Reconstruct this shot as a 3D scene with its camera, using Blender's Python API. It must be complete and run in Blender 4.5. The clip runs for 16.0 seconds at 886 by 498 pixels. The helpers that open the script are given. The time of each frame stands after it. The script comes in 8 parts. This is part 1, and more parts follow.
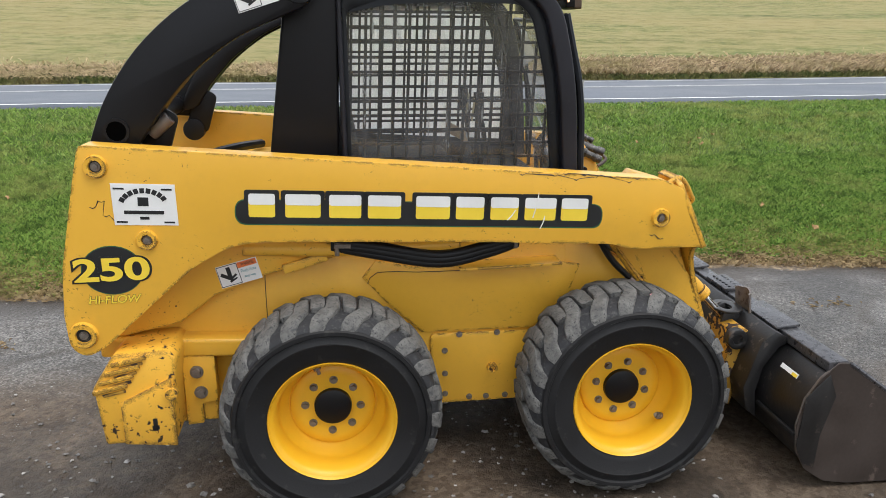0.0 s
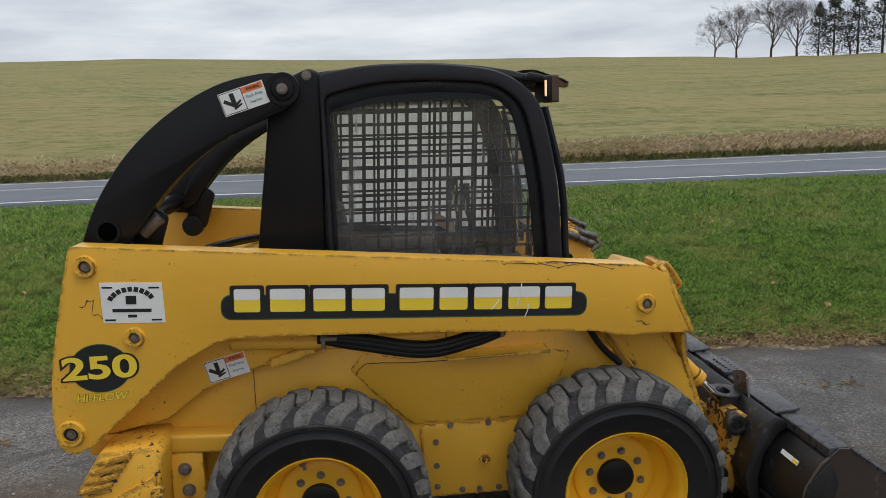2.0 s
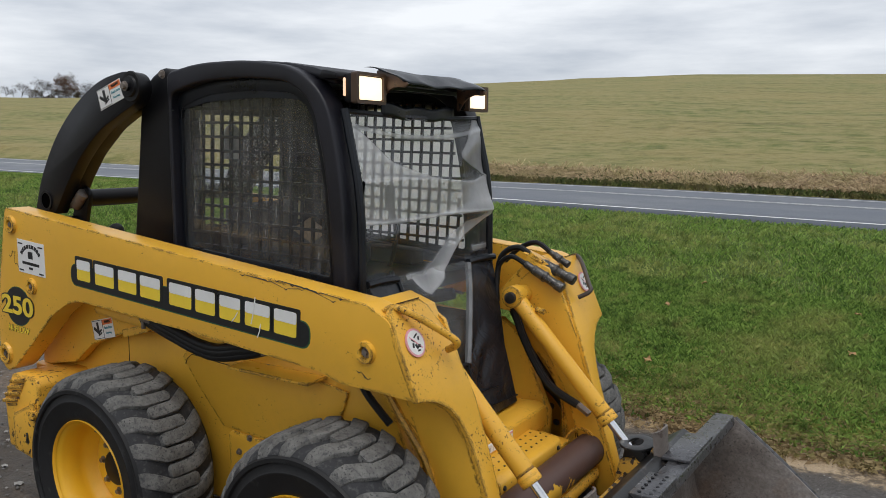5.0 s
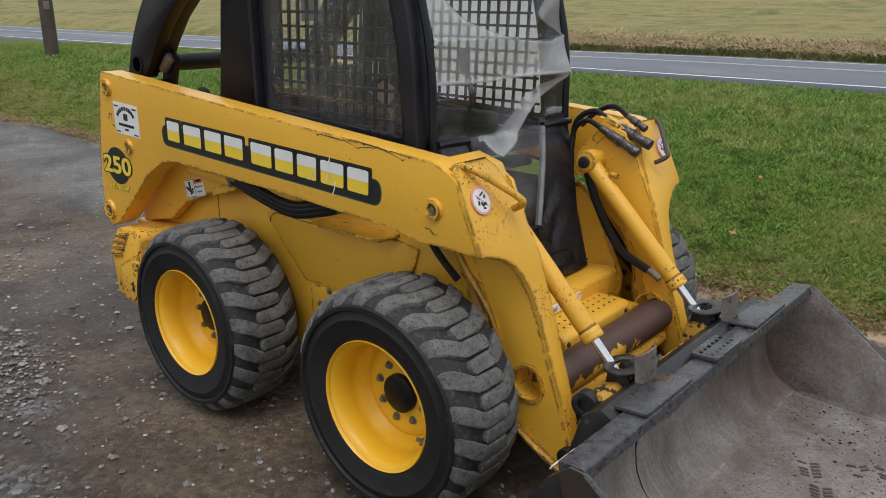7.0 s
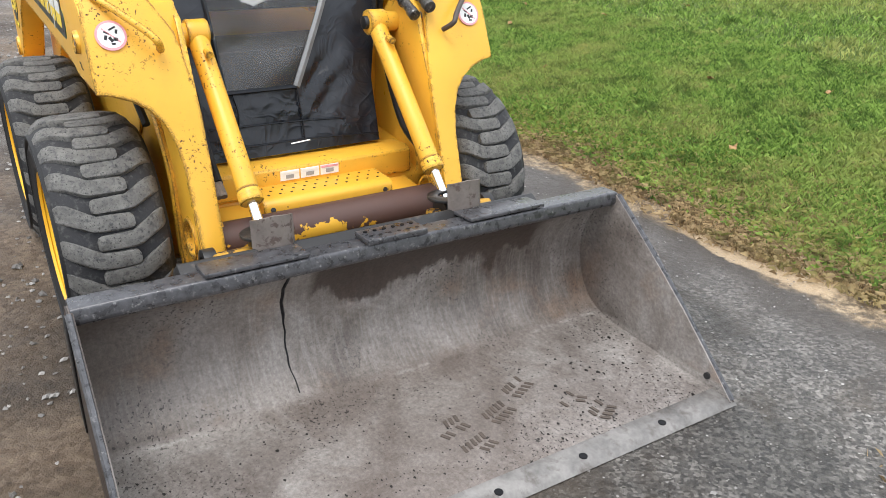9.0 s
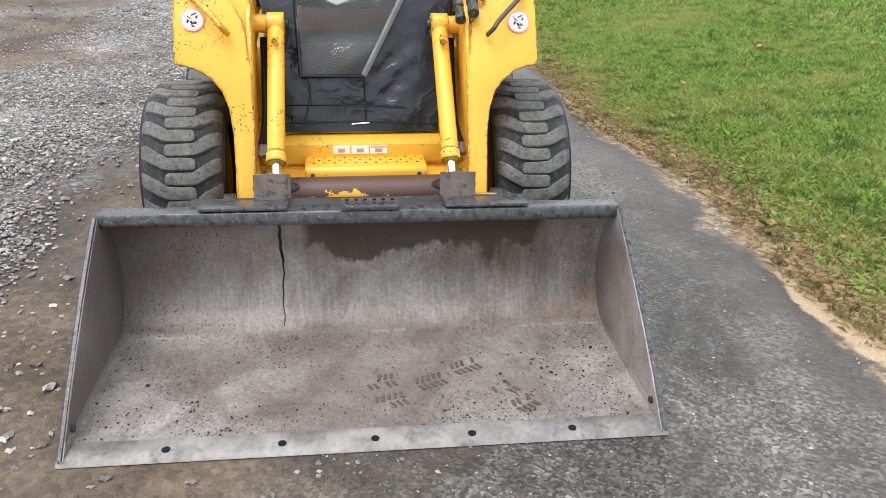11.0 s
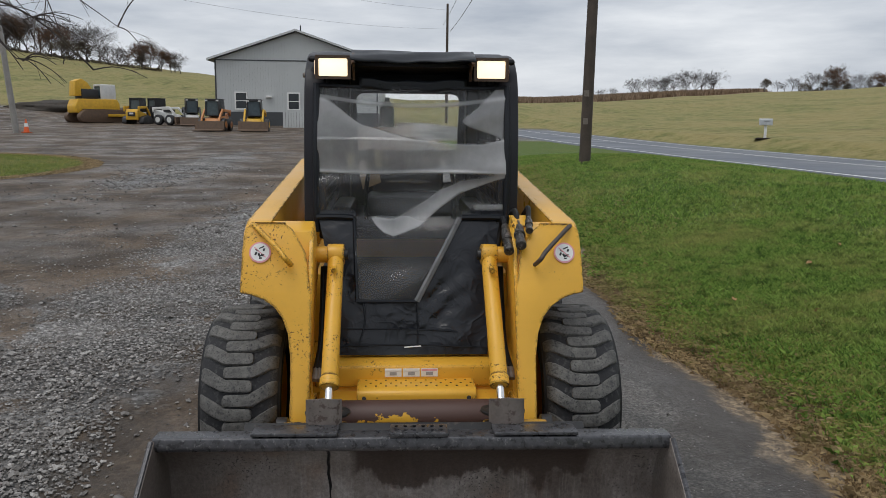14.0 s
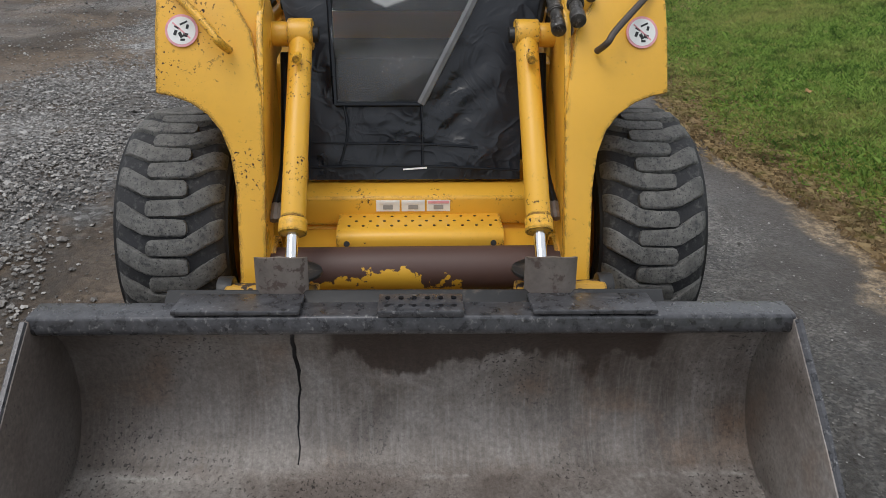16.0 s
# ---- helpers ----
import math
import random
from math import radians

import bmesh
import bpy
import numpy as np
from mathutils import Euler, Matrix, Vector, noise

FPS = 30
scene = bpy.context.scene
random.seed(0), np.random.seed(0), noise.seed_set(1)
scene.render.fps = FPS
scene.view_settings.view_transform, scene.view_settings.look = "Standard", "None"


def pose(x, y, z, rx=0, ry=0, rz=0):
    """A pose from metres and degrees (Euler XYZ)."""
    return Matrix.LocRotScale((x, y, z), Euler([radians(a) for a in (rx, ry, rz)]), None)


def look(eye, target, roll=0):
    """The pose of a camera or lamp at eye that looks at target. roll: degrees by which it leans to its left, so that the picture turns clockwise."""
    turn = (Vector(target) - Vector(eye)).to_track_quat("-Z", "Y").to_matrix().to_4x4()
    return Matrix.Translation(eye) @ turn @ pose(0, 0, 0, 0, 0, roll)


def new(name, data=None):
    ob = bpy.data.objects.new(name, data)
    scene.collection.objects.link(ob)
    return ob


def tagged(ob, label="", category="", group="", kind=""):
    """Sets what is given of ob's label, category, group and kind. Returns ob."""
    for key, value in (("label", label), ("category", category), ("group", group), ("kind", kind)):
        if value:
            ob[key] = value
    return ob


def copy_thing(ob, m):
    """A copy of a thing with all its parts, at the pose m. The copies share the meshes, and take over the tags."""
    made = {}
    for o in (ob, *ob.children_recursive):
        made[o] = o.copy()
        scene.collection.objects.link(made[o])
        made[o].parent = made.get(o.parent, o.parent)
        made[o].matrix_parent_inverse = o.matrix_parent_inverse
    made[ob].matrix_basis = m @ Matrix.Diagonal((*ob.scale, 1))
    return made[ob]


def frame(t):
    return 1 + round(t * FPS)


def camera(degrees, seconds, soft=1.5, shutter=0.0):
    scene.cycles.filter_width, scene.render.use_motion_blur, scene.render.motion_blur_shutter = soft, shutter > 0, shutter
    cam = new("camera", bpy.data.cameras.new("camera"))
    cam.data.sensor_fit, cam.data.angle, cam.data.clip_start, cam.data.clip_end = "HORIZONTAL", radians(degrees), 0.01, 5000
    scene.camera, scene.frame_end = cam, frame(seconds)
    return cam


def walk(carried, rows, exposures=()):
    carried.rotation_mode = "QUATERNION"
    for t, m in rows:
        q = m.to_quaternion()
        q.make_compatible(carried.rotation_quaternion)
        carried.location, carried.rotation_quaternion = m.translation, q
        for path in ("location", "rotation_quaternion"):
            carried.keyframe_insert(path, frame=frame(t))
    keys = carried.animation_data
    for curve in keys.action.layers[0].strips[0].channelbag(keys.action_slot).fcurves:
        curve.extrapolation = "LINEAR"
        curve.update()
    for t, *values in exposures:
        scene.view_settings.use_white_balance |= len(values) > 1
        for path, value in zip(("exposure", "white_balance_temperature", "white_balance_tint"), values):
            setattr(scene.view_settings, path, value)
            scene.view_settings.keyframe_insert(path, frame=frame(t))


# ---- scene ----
cam = camera(59.9, 16.0, soft=0.85)
EXPOSURES = [(0.0, 0.85), (0.5, 0.45), (0.8, 0.35), (1.5, -0.02), (2.5, 0.05), (3.2, 0.05), (5.5, 0.1), (6.2, 0.2), (7.0, 0.25), (8.0, 0.8), (8.7, 1.15), (10.8, 1.3), (12.0, 1.35), (12.6, 1.25), (13.0, 0.8), (13.5, 0.1), (14.0, -0.1), (14.6, -0.15), (15.2, -0.1), (15.6, 0.05), (16.0, 0.25)]
PATH = [
    (0, (0.136, -3.398, 1.74), (0.35, -1.486, 1.196), -0.5),
    (0.5, (0.141, -3.387, 1.754), (0.322, -1.453, 1.278), -0.65),
    (1, (0.158, -3.403, 1.789), (0.297, -1.449, 1.386), -1.2),
    (1.5, (0.173, -3.418, 1.787), (0.309, -1.452, 1.444), -1.85),
    (2, (0.278, -3.43, 1.771), (0.441, -1.465, 1.437), -2.2),
    (2.5, (0.747, -3.36, 1.658), (0.892, -1.392, 1.328), -2.3),
    (3, (1.268, -3.096, 1.654), (1.212, -1.125, 1.318), -1.6),
    (3.2, (1.508, -3.015, 1.656), (1.33, -1.048, 1.338), -1.35),
    (5.3, (2.751, -2.417, 1.712), (1.561, -0.839, 1.403), 0.7),
    (5.5, (2.764, -2.418, 1.723), (1.549, -0.868, 1.374), 0.7),
    (6, (2.774, -2.434, 1.685), (1.528, -0.94, 1.221), 0.7),
    (6.5, (2.786, -2.44, 1.655), (1.533, -0.985, 1.094), 0.6),
    (7, (2.796, -2.433, 1.651), (1.535, -0.998, 1.06), -0.1),
    (7.5, (2.938, -2.365, 1.617), (1.678, -0.938, 1.002), -1.0),
    (8, (3.215, -2.03, 1.543), (1.98, -0.616, 0.857), -0.5),
    (8.5, (3.545, -1.478, 1.490), (2.203, -0.222, 0.703), 0.8),
    (8.7, (3.665, -1.288, 1.487), (2.235, -0.145, 0.676), 1.2),
    (10.8, (4.462, -0.062, 1.521), (2.659, 0.194, 0.692), 1.5),
    (11, (4.463, -0.062, 1.521), (2.653, 0.168, 0.702), 1.5),
    (11.5, (4.471, -0.072, 1.524), (2.646, 0.109, 0.725), 1.6),
    (12, (4.475, -0.062, 1.518), (2.63, 0.084, 0.761), 1.4),
    (12.5, (4.48, -0.051, 1.522), (2.587, 0.074, 0.888), 1.2),
    (13, (4.489, -0.047, 1.597), (2.558, 0.066, 1.088), 1.0),
    (13.5, (4.499, -0.047, 1.601), (2.542, 0.056, 1.2), 0.9),
    (14, (4.505, -0.05, 1.616), (2.532, 0.046, 1.301), 0.7),
    (14.5, (4.487, -0.043, 1.623), (2.509, 0.043, 1.338), 0.7),
    (15, (4.41, -0.013, 1.602), (2.447, 0.067, 1.229), 0.6),
    (15.5, (4.06, -0.026, 1.501), (2.145, 0.061, 0.932), 0.7),
    (16, (3.523, -0.002, 1.452), (1.712, 0.056, 0.605), 0.7),
]
walk(cam, [(t, look(eye, target, roll)) for t, eye, target, roll in PATH], EXPOSURES)

# ---------------------------------------------------------------- light
world = bpy.data.worlds.new("overcast_sky")
scene.world = world
world.use_nodes = True
wn, wl = world.node_tree.nodes, world.node_tree.links
wn.clear()
w_out, w_bg = wn.new("ShaderNodeOutputWorld"), wn.new("ShaderNodeBackground")
w_sky = wn.new("ShaderNodeTexSky")
w_sky.sky_type, w_sky.sun_disc = "NISHITA", False
w_sky.sun_elevation, w_sky.sun_rotation = radians(68), radians(137)
w_sky.air_density, w_sky.dust_density = 1.0, 4.0
w_sky.altitude = 200
w_co = wn.new("ShaderNodeTexCoord")
w_map = wn.new("ShaderNodeMapping")
w_map.inputs["Scale"].default_value = (1.0, 1.0, 5.5)
w_noise = wn.new("ShaderNodeTexNoise")
w_noise.inputs["Scale"].default_value, w_noise.inputs["Detail"].default_value = 2.6, 7.0
w_noise.inputs["Roughness"].default_value = 0.55
w_ramp = wn.new("ShaderNodeValToRGB")
w_ramp.color_ramp.elements[0].position, w_ramp.color_ramp.elements[1].position = 0.33, 0.66
w_ramp.color_ramp.elements[0].color = (4.9, 5.4, 6.2, 1)
w_ramp.color_ramp.elements[1].color = (9.5, 9.8, 10.2, 1)
w_mix = wn.new("ShaderNodeMix")
w_mix.data_type = "RGBA"
w_mix.inputs["Factor"].default_value = 0.9
wl.new(w_co.outputs["Generated"], w_map.inputs["Vector"])
wl.new(w_map.outputs["Vector"], w_noise.inputs["Vector"])
wl.new(w_noise.outputs["Fac"], w_ramp.inputs["Fac"])
wl.new(w_sky.outputs["Color"], w_mix.inputs["A"])
wl.new(w_ramp.outputs["Color"], w_mix.inputs["B"])
wl.new(w_mix.outputs["Result"], w_bg.inputs["Color"])
wl.new(w_bg.outputs["Background"], w_out.inputs["Surface"])
w_bg.inputs["Strength"].default_value = 0.1

sun = new("sun", bpy.data.lights.new("sun", "SUN"))
sun.data.energy, sun.data.angle, sun.data.color = 1.1, radians(35), (1.0, 0.97, 0.93)
sun.matrix_world = look((0, 0, 40), (-11, 12, 0))

# ---------------------------------------------------------------- materials
def nodes_of(m):
    m.use_nodes = True
    t = m.node_tree
    return t.nodes, t.links, t.nodes["Principled BSDF"]


def noise_node(n, l, scale, detail=4.0, rough=0.55, vec=None, space="Object", dist=0.0):
    tex = n.new("ShaderNodeTexNoise")
    tex.inputs["Scale"].default_value = scale
    tex.inputs["Detail"].default_value = detail
    tex.inputs["Roughness"].default_value = rough
    tex.inputs["Distortion"].default_value = dist
    if vec is None:
        co = n.new("ShaderNodeTexCoord")
        vec = co.outputs[space]
    l.new(vec, tex.inputs["Vector"])
    return tex.outputs["Fac"]


def ramp_node(n, l, fac, stops):
    r = n.new("ShaderNodeValToRGB")
    el = r.color_ramp.elements
    while len(el) < len(stops):
        el.new(0.5)
    for e, (p, c) in zip(el, stops):
        e.position = p
        e.color = (*c, 1) if isinstance(c, tuple) else (c, c, c, 1)
    l.new(fac, r.inputs["Fac"])
    return r.outputs["Color"]


def mix_node(n, l, fac, a, b, mode="MIX"):
    m = n.new("ShaderNodeMix")
    m.data_type, m.blend_type = "RGBA", mode
    for key, v in (("Factor", fac), ("A", a), ("B", b)):
        if isinstance(v, (int, float)):
            m.inputs[key].default_value = v if key == "Factor" else (v, v, v, 1)
        elif isinstance(v, tuple):
            m.inputs[key].default_value = (*v, 1)
        else:
            l.new(v, m.inputs[key])
    return m.outputs["Result"]


def bump_node(n, l, bsdf, height, strength, distance):
    b = n.new("ShaderNodeBump")
    b.inputs["Strength"].default_value, b.inputs["Distance"].default_value = strength, distance
    l.new(height, b.inputs["Height"])
    l.new(b.outputs["Normal"], bsdf.inputs["Normal"])
    return b


def math_node(n, l, op, a, b=0.0, clamp=False):
    m = n.new("ShaderNodeMath")
    m.operation, m.use_clamp = op, clamp
    for i, v in enumerate((a, b)):
        if isinstance(v, (int, float)):
            m.inputs[i].default_value = v
        else:
            l.new(v, m.inputs[i])
    return m.outputs[0]


def surface(name, colour, rough=0.5, metal=0.0, vary=0.15, scale=6.0, fine=80.0, bump=0.15, depth=0.002, second=None, amount=0.5, gloss_vary=0.15, spec=0.5, soft_edge=0.06):
    """A plain surface: large stains, fine grain, small relief; second is a colour of stains or wear, amount its threshold."""
    m = bpy.data.materials.new(name)
    n, l, b = nodes_of(m)
    big = noise_node(n, l, scale, 5)
    small = noise_node(n, l, fine, 3)
    dark = tuple(c * (1 - vary) for c in colour)
    light = tuple(min(1, c * (1 + vary)) for c in colour)
    col = ramp_node(n, l, big, [(0.3, dark), (0.7, light)])
    col = mix_node(n, l, 0.25, col, ramp_node(n, l, small, [(0.3, tuple(c * (1 - vary) for c in colour)), (0.7, light)]))
    if second:
        wear = noise_node(n, l, scale * 2.3, 8, 0.65)
        col = mix_node(n, l, ramp_node(n, l, wear, [(amount, 0.0), (amount + soft_edge, 1.0)]), col, second)
    l.new(col, b.inputs["Base Color"])
    r = ramp_node(n, l, big, [(0.25, max(0.02, rough - gloss_vary)), (0.75, min(1, rough + gloss_vary))])
    l.new(r, b.inputs["Roughness"])
    b.inputs["Metallic"].default_value = metal
    b.inputs["Specular IOR Level"].default_value = spec
    if bump:
        bump_node(n, l, b, small, bump, depth)
    return m


def paint(name, colour, chip, chips=0.65, rough=0.33, dirt=(0.20, 0.13, 0.06), edge=0.02, size=95.0, gate_at=0.54, film_amount=0.28, spec=0.5, wear=0.785):
    """Enamel on steel: a dusty film, small gated chips, a few long scratches, and paint worn off along the edges."""
    m = bpy.data.materials.new(name)
    n, l, b = nodes_of(m)
    co = n.new("ShaderNodeTexCoord").outputs["Object"]
    big = noise_node(n, l, 2.2, 5, 0.6, co)
    col = ramp_node(n, l, big, [(0.3, tuple(c * 0.92 for c in colour)), (0.7, tuple(min(1, c * 1.04) for c in colour))])
    film = ramp_node(n, l, noise_node(n, l, 4.5, 8, 0.7, co), [(0.50, 0.0), (0.85, film_amount)])
    col = mix_node(n, l, film, col, dirt)
    specks = ramp_node(n, l, noise_node(n, l, 260, 2, 0.5, co), [(0.70, 0.0), (0.78, 0.5)])
    col = mix_node(n, l, specks, col, dirt)
    spots = ramp_node(n, l, noise_node(n, l, size, 4, 0.6, co, dist=0.4), [(chips, 0.0), (chips + 0.012, 1.0)])
    gate = ramp_node(n, l, noise_node(n, l, 4.3, 4, 0.6, co), [(gate_at, 0.0), (gate_at + 0.08, 1.0)])
    spots = math_node(n, l, "MULTIPLY", spots, gate)
    stretch = n.new("ShaderNodeMapping")
    stretch.inputs["Scale"].default_value = (3.0, 34.0, 60.0)
    stretch.inputs["Rotation"].default_value = (0.2, 0.25, 0.1)
    l.new(co, stretch.inputs["Vector"])
    scr = ramp_node(n, l, noise_node(n, l, 1.6, 3, 0.6, stretch.outputs["Vector"]), [(0.80, 0.0), (0.806, 1.0)])
    spots = math_node(n, l, "MAXIMUM", spots, math_node(n, l, "MULTIPLY", scr, gate))
    if edge:
        bev = n.new("ShaderNodeBevel")
        bev.samples = 4
        bev.inputs["Radius"].default_value = edge
        geo = n.new("ShaderNodeNewGeometry")
        dot = n.new("ShaderNodeVectorMath")
        dot.operation = "DOT_PRODUCT"
        l.new(bev.outputs["Normal"], dot.inputs[0])
        l.new(geo.outputs["Normal"], dot.inputs[1])
        near_edge = ramp_node(n, l, dot.outputs["Value"], [(0.90, 1.0), (0.99, 0.0)])
        breakup = math_node(n, l, "ADD", noise_node(n, l, 24, 7, 0.75, co), math_node(n, l, "MULTIPLY", near_edge, 0.30))
        spots = math_node(n, l, "MAXIMUM", spots, ramp_node(n, l, breakup, [(wear, 0.0), (wear + 0.015, 1.0)]))
    rust = ramp_node(n, l, noise_node(n, l, 60, 4, 0.6, co), [(0.3, tuple(c * 0.5 for c in chip)), (0.7, chip)])
    col = mix_node(n, l, spots, col, rust)
    l.new(col, b.inputs["Base Color"])
    l.new(mix_node(n, l, spots, ramp_node(n, l, big, [(0.3, rough - 0.08), (0.7, rough + 0.12)]), 0.8), b.inputs["Roughness"])
    b.inputs["Specular IOR Level"].default_value = spec
    h = math_node(n, l, "SUBTRACT", math_node(n, l, "MULTIPLY", noise_node(n, l, 9, 3, 0.5, co), 0.5), spots)
    bump_node(n, l, b, h, 0.25, 0.0012)
    return m


def glass(name, tint, rough=0.06, clear=0.6, streak=0.5, haze=(0.55, 0.57, 0.58), sheen_base=0.0, thru_part=0.65, runs=0.0, painted_haze=""):
    """Scuffed clear sheet: mostly lets light straight through, with a hazy film, vertical runs and, by an attribute,
    folds painted pale for haze and sky reflection.
    """
    m = bpy.data.materials.new(name)
    n, l, b = nodes_of(m)
    out = n["Material Output"]
    tr = n.new("ShaderNodeBsdfTransparent")
    tr.inputs["Color"].default_value = (*tint, 1)
    b.inputs["Base Color"].default_value = (*haze, 1)
    b.inputs["Roughness"].default_value = rough
    b.inputs["Specular IOR Level"].default_value = 0.5
    co = n.new("ShaderNodeTexCoord").outputs["Object"]
    f = ramp_node(n, l, noise_node(n, l, 5.0, 7, 0.66, co, dist=0.6), [(0.42, 1 - clear), (0.8, min(1.0, 1 - clear + streak))])
    bumps = noise_node(n, l, 4.0, 4, 0.5, co)
    if runs:
        down = n.new("ShaderNodeMapping")
        down.inputs["Scale"].default_value = (16.0, 16.0, 1.6)
        l.new(co, down.inputs["Vector"])
        lines = noise_node(n, l, 1.4, 6, 0.7, down.outputs["Vector"])
        f = math_node(n, l, "ADD", f, math_node(n, l, "MULTIPLY", ramp_node(n, l, lines, [(0.50, 0.0), (0.78, 1.0)]), runs), True)
        bumps = math_node(n, l, "ADD", bumps, lines)
    if painted_haze:
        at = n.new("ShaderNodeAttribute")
        at.attribute_name = painted_haze
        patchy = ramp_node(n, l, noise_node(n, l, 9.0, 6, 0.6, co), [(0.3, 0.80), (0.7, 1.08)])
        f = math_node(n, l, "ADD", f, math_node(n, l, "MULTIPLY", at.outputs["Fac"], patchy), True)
    mix = n.new("ShaderNodeMixShader")
    l.new(f, mix.inputs[0])
    l.new(tr.outputs[0], mix.inputs[1])
    gl = n.new("ShaderNodeBsdfGlossy")
    gl.inputs["Roughness"].default_value = rough
    bp = n.new("ShaderNodeBump")
    bp.inputs["Strength"].default_value, bp.inputs["Distance"].default_value = 0.35, 0.01
    l.new(bumps, bp.inputs["Height"])
    l.new(bp.outputs["Normal"], gl.inputs["Normal"])
    lw = n.new("ShaderNodeLayerWeight")
    lw.inputs["Blend"].default_value = 0.5
    sheen = math_node(n, l, "ADD", math_node(n, l, "MULTIPLY", math_node(n, l, "POWER", lw.outputs["Facing"], 4.0), 0.8), 0.055 + sheen_base, True)
    mix2 = n.new("ShaderNodeMixShader")
    l.new(sheen, mix2.inputs[0])
    l.new(mix.outputs[0], mix2.inputs[1])
    l.new(gl.outputs[0], mix2.inputs[2])
    thru = n.new("ShaderNodeBsdfTranslucent")
    thru.inputs["Color"].default_value = (*haze, 1)
    both = n.new("ShaderNodeMixShader")
    both.inputs[0].default_value = thru_part
    l.new(b.outputs[0], both.inputs[1])
    l.new(thru.outputs[0], both.inputs[2])
    l.new(both.outputs[0], mix.inputs[2])
    l.new(mix2.outputs[0], out.inputs["Surface"])
    return m


def glowing(name, colour, strength):
    m = bpy.data.materials.new(name)
    n, l, b = nodes_of(m)
    b.inputs["Base Color"].default_value = (0.8, 0.8, 0.75, 1)
    b.inputs["Emission Color"].default_value = (*colour, 1)
    b.inputs["Emission Strength"].default_value = strength
    return m


YELLOW = paint("yellow_enamel", (0.81, 0.440, 0.044), (0.045, 0.026, 0.016), dirt=(0.40, 0.22, 0.05))
YELLOW_WORN = paint("worn_yellow_enamel", (0.80, 0.430, 0.042), (0.045, 0.026, 0.016), wear=0.735, chips=0.605, rough=0.40, gate_at=0.48, edge=0.022, dirt=(0.36, 0.20, 0.05))
CHIPPED = paint("battered_yellow_enamel", (0.79, 0.42, 0.038), (0.04, 0.024, 0.016), wear=0.73, chips=0.60, rough=0.5, gate_at=0.50, edge=0.03, size=48.0, dirt=(0.30, 0.17, 0.05))
FLAKED = paint("flaking_yellow_over_rust", (0.50, 0.27, 0.03), (0.05, 0.03, 0.022), chips=0.52, rough=0.6, size=22.0, gate_at=0.35)
RIM_YELLOW = paint("rim_yellow", (0.84, 0.46, 0.02), (0.10, 0.05, 0.02), chips=0.78, rough=0.38, dirt=(0.48, 0.26, 0.05), edge=0.0)
BLACK = paint("black_enamel", (0.0065, 0.0065, 0.008), (0.05, 0.045, 0.04), chips=0.80, rough=0.38, dirt=(0.014, 0.014, 0.015), edge=0.0, spec=0.25)
PAD = surface("black_padding", (0.008, 0.008, 0.013), 0.42, vary=0.3, fine=260, bump=0.3, depth=0.0008, second=(0.022, 0.022, 0.026), amount=0.64, spec=0.42)
VINYL = surface("black_vinyl", (0.006, 0.008, 0.012), 0.36, vary=0.3, fine=420, bump=0.25, depth=0.0006, second=(0.022, 0.023, 0.026), amount=0.68, spec=0.36)
SKIRT = surface("creased_black_vinyl", (0.011, 0.013, 0.018), 0.34, vary=0.3, fine=420, bump=0.0, second=(0.030, 0.031, 0.034), amount=0.66, spec=0.45)
n, l, b = nodes_of(SKIRT)
co = n.new("ShaderNodeTexCoord").outputs["Object"]
wrinkle = noise_node(n, l, 3.2, 2, 0.5, co, dist=1.2)
ridge = math_node(n, l, "POWER", math_node(n, l, "SUBTRACT", 1.0, math_node(n, l, "MULTIPLY", math_node(n, l, "ABSOLUTE", math_node(n, l, "SUBTRACT", wrinkle, 0.5)), 7.0), True), 2.0)
second_fold = noise_node(n, l, 8.0, 2, 0.5, co, dist=1.6)
ridge = math_node(n, l, "ADD", ridge, math_node(n, l, "MULTIPLY", math_node(n, l, "SUBTRACT", 1.0, math_node(n, l, "MULTIPLY", math_node(n, l, "ABSOLUTE", math_node(n, l, "SUBTRACT", second_fold, 0.5)), 9.0), True), 0.35))
bump_node(n, l, b, ridge, 0.30, 0.010)
RUBBER = surface("tyre_rubber", (0.011, 0.011, 0.012), 0.6, vary=0.35, fine=120, bump=0.3, second=(0.03, 0.029, 0.028), amount=0.60, spec=0.35)
TREAD = surface("dusty_tread_rubber", (0.125, 0.122, 0.115), 0.82, vary=0.50, scale=22, fine=110, bump=0.9, depth=0.004, second=(0.045, 0.046, 0.048), amount=0.52, soft_edge=0.15)
n, l, b = nodes_of(TREAD)
specks = ramp_node(n, l, noise_node(n, l, 150, 3, 0.6), [(0.60, 0.0), (0.64, 0.85)])
l.new(mix_node(n, l, specks, b.inputs["Base Color"].links[0].from_socket, (0.022, 0.022, 0.023)), b.inputs["Base Color"])
GROOVE = surface("dusty_groove_rubber", (0.022, 0.0225, 0.025), 0.8, vary=0.45, scale=20, fine=140, bump=0.5, depth=0.003, second=(0.075, 0.073, 0.072), amount=0.53, soft_edge=0.15)
STEEL = surface("worn_bucket_steel", (0.20, 0.175, 0.155), 0.5, 0.35, vary=0.28, scale=3.2, fine=70, bump=0.3, depth=0.002, second=(0.115, 0.082, 0.062), amount=0.55)
STEEL_EDGE = surface("scuffed_steel_edge", (0.072, 0.072, 0.078), 0.32, 0.35, vary=0.55, scale=34, fine=120, bump=0.5, depth=0.002, second=(0.24, 0.235, 0.235), amount=0.575, soft_edge=0.12)
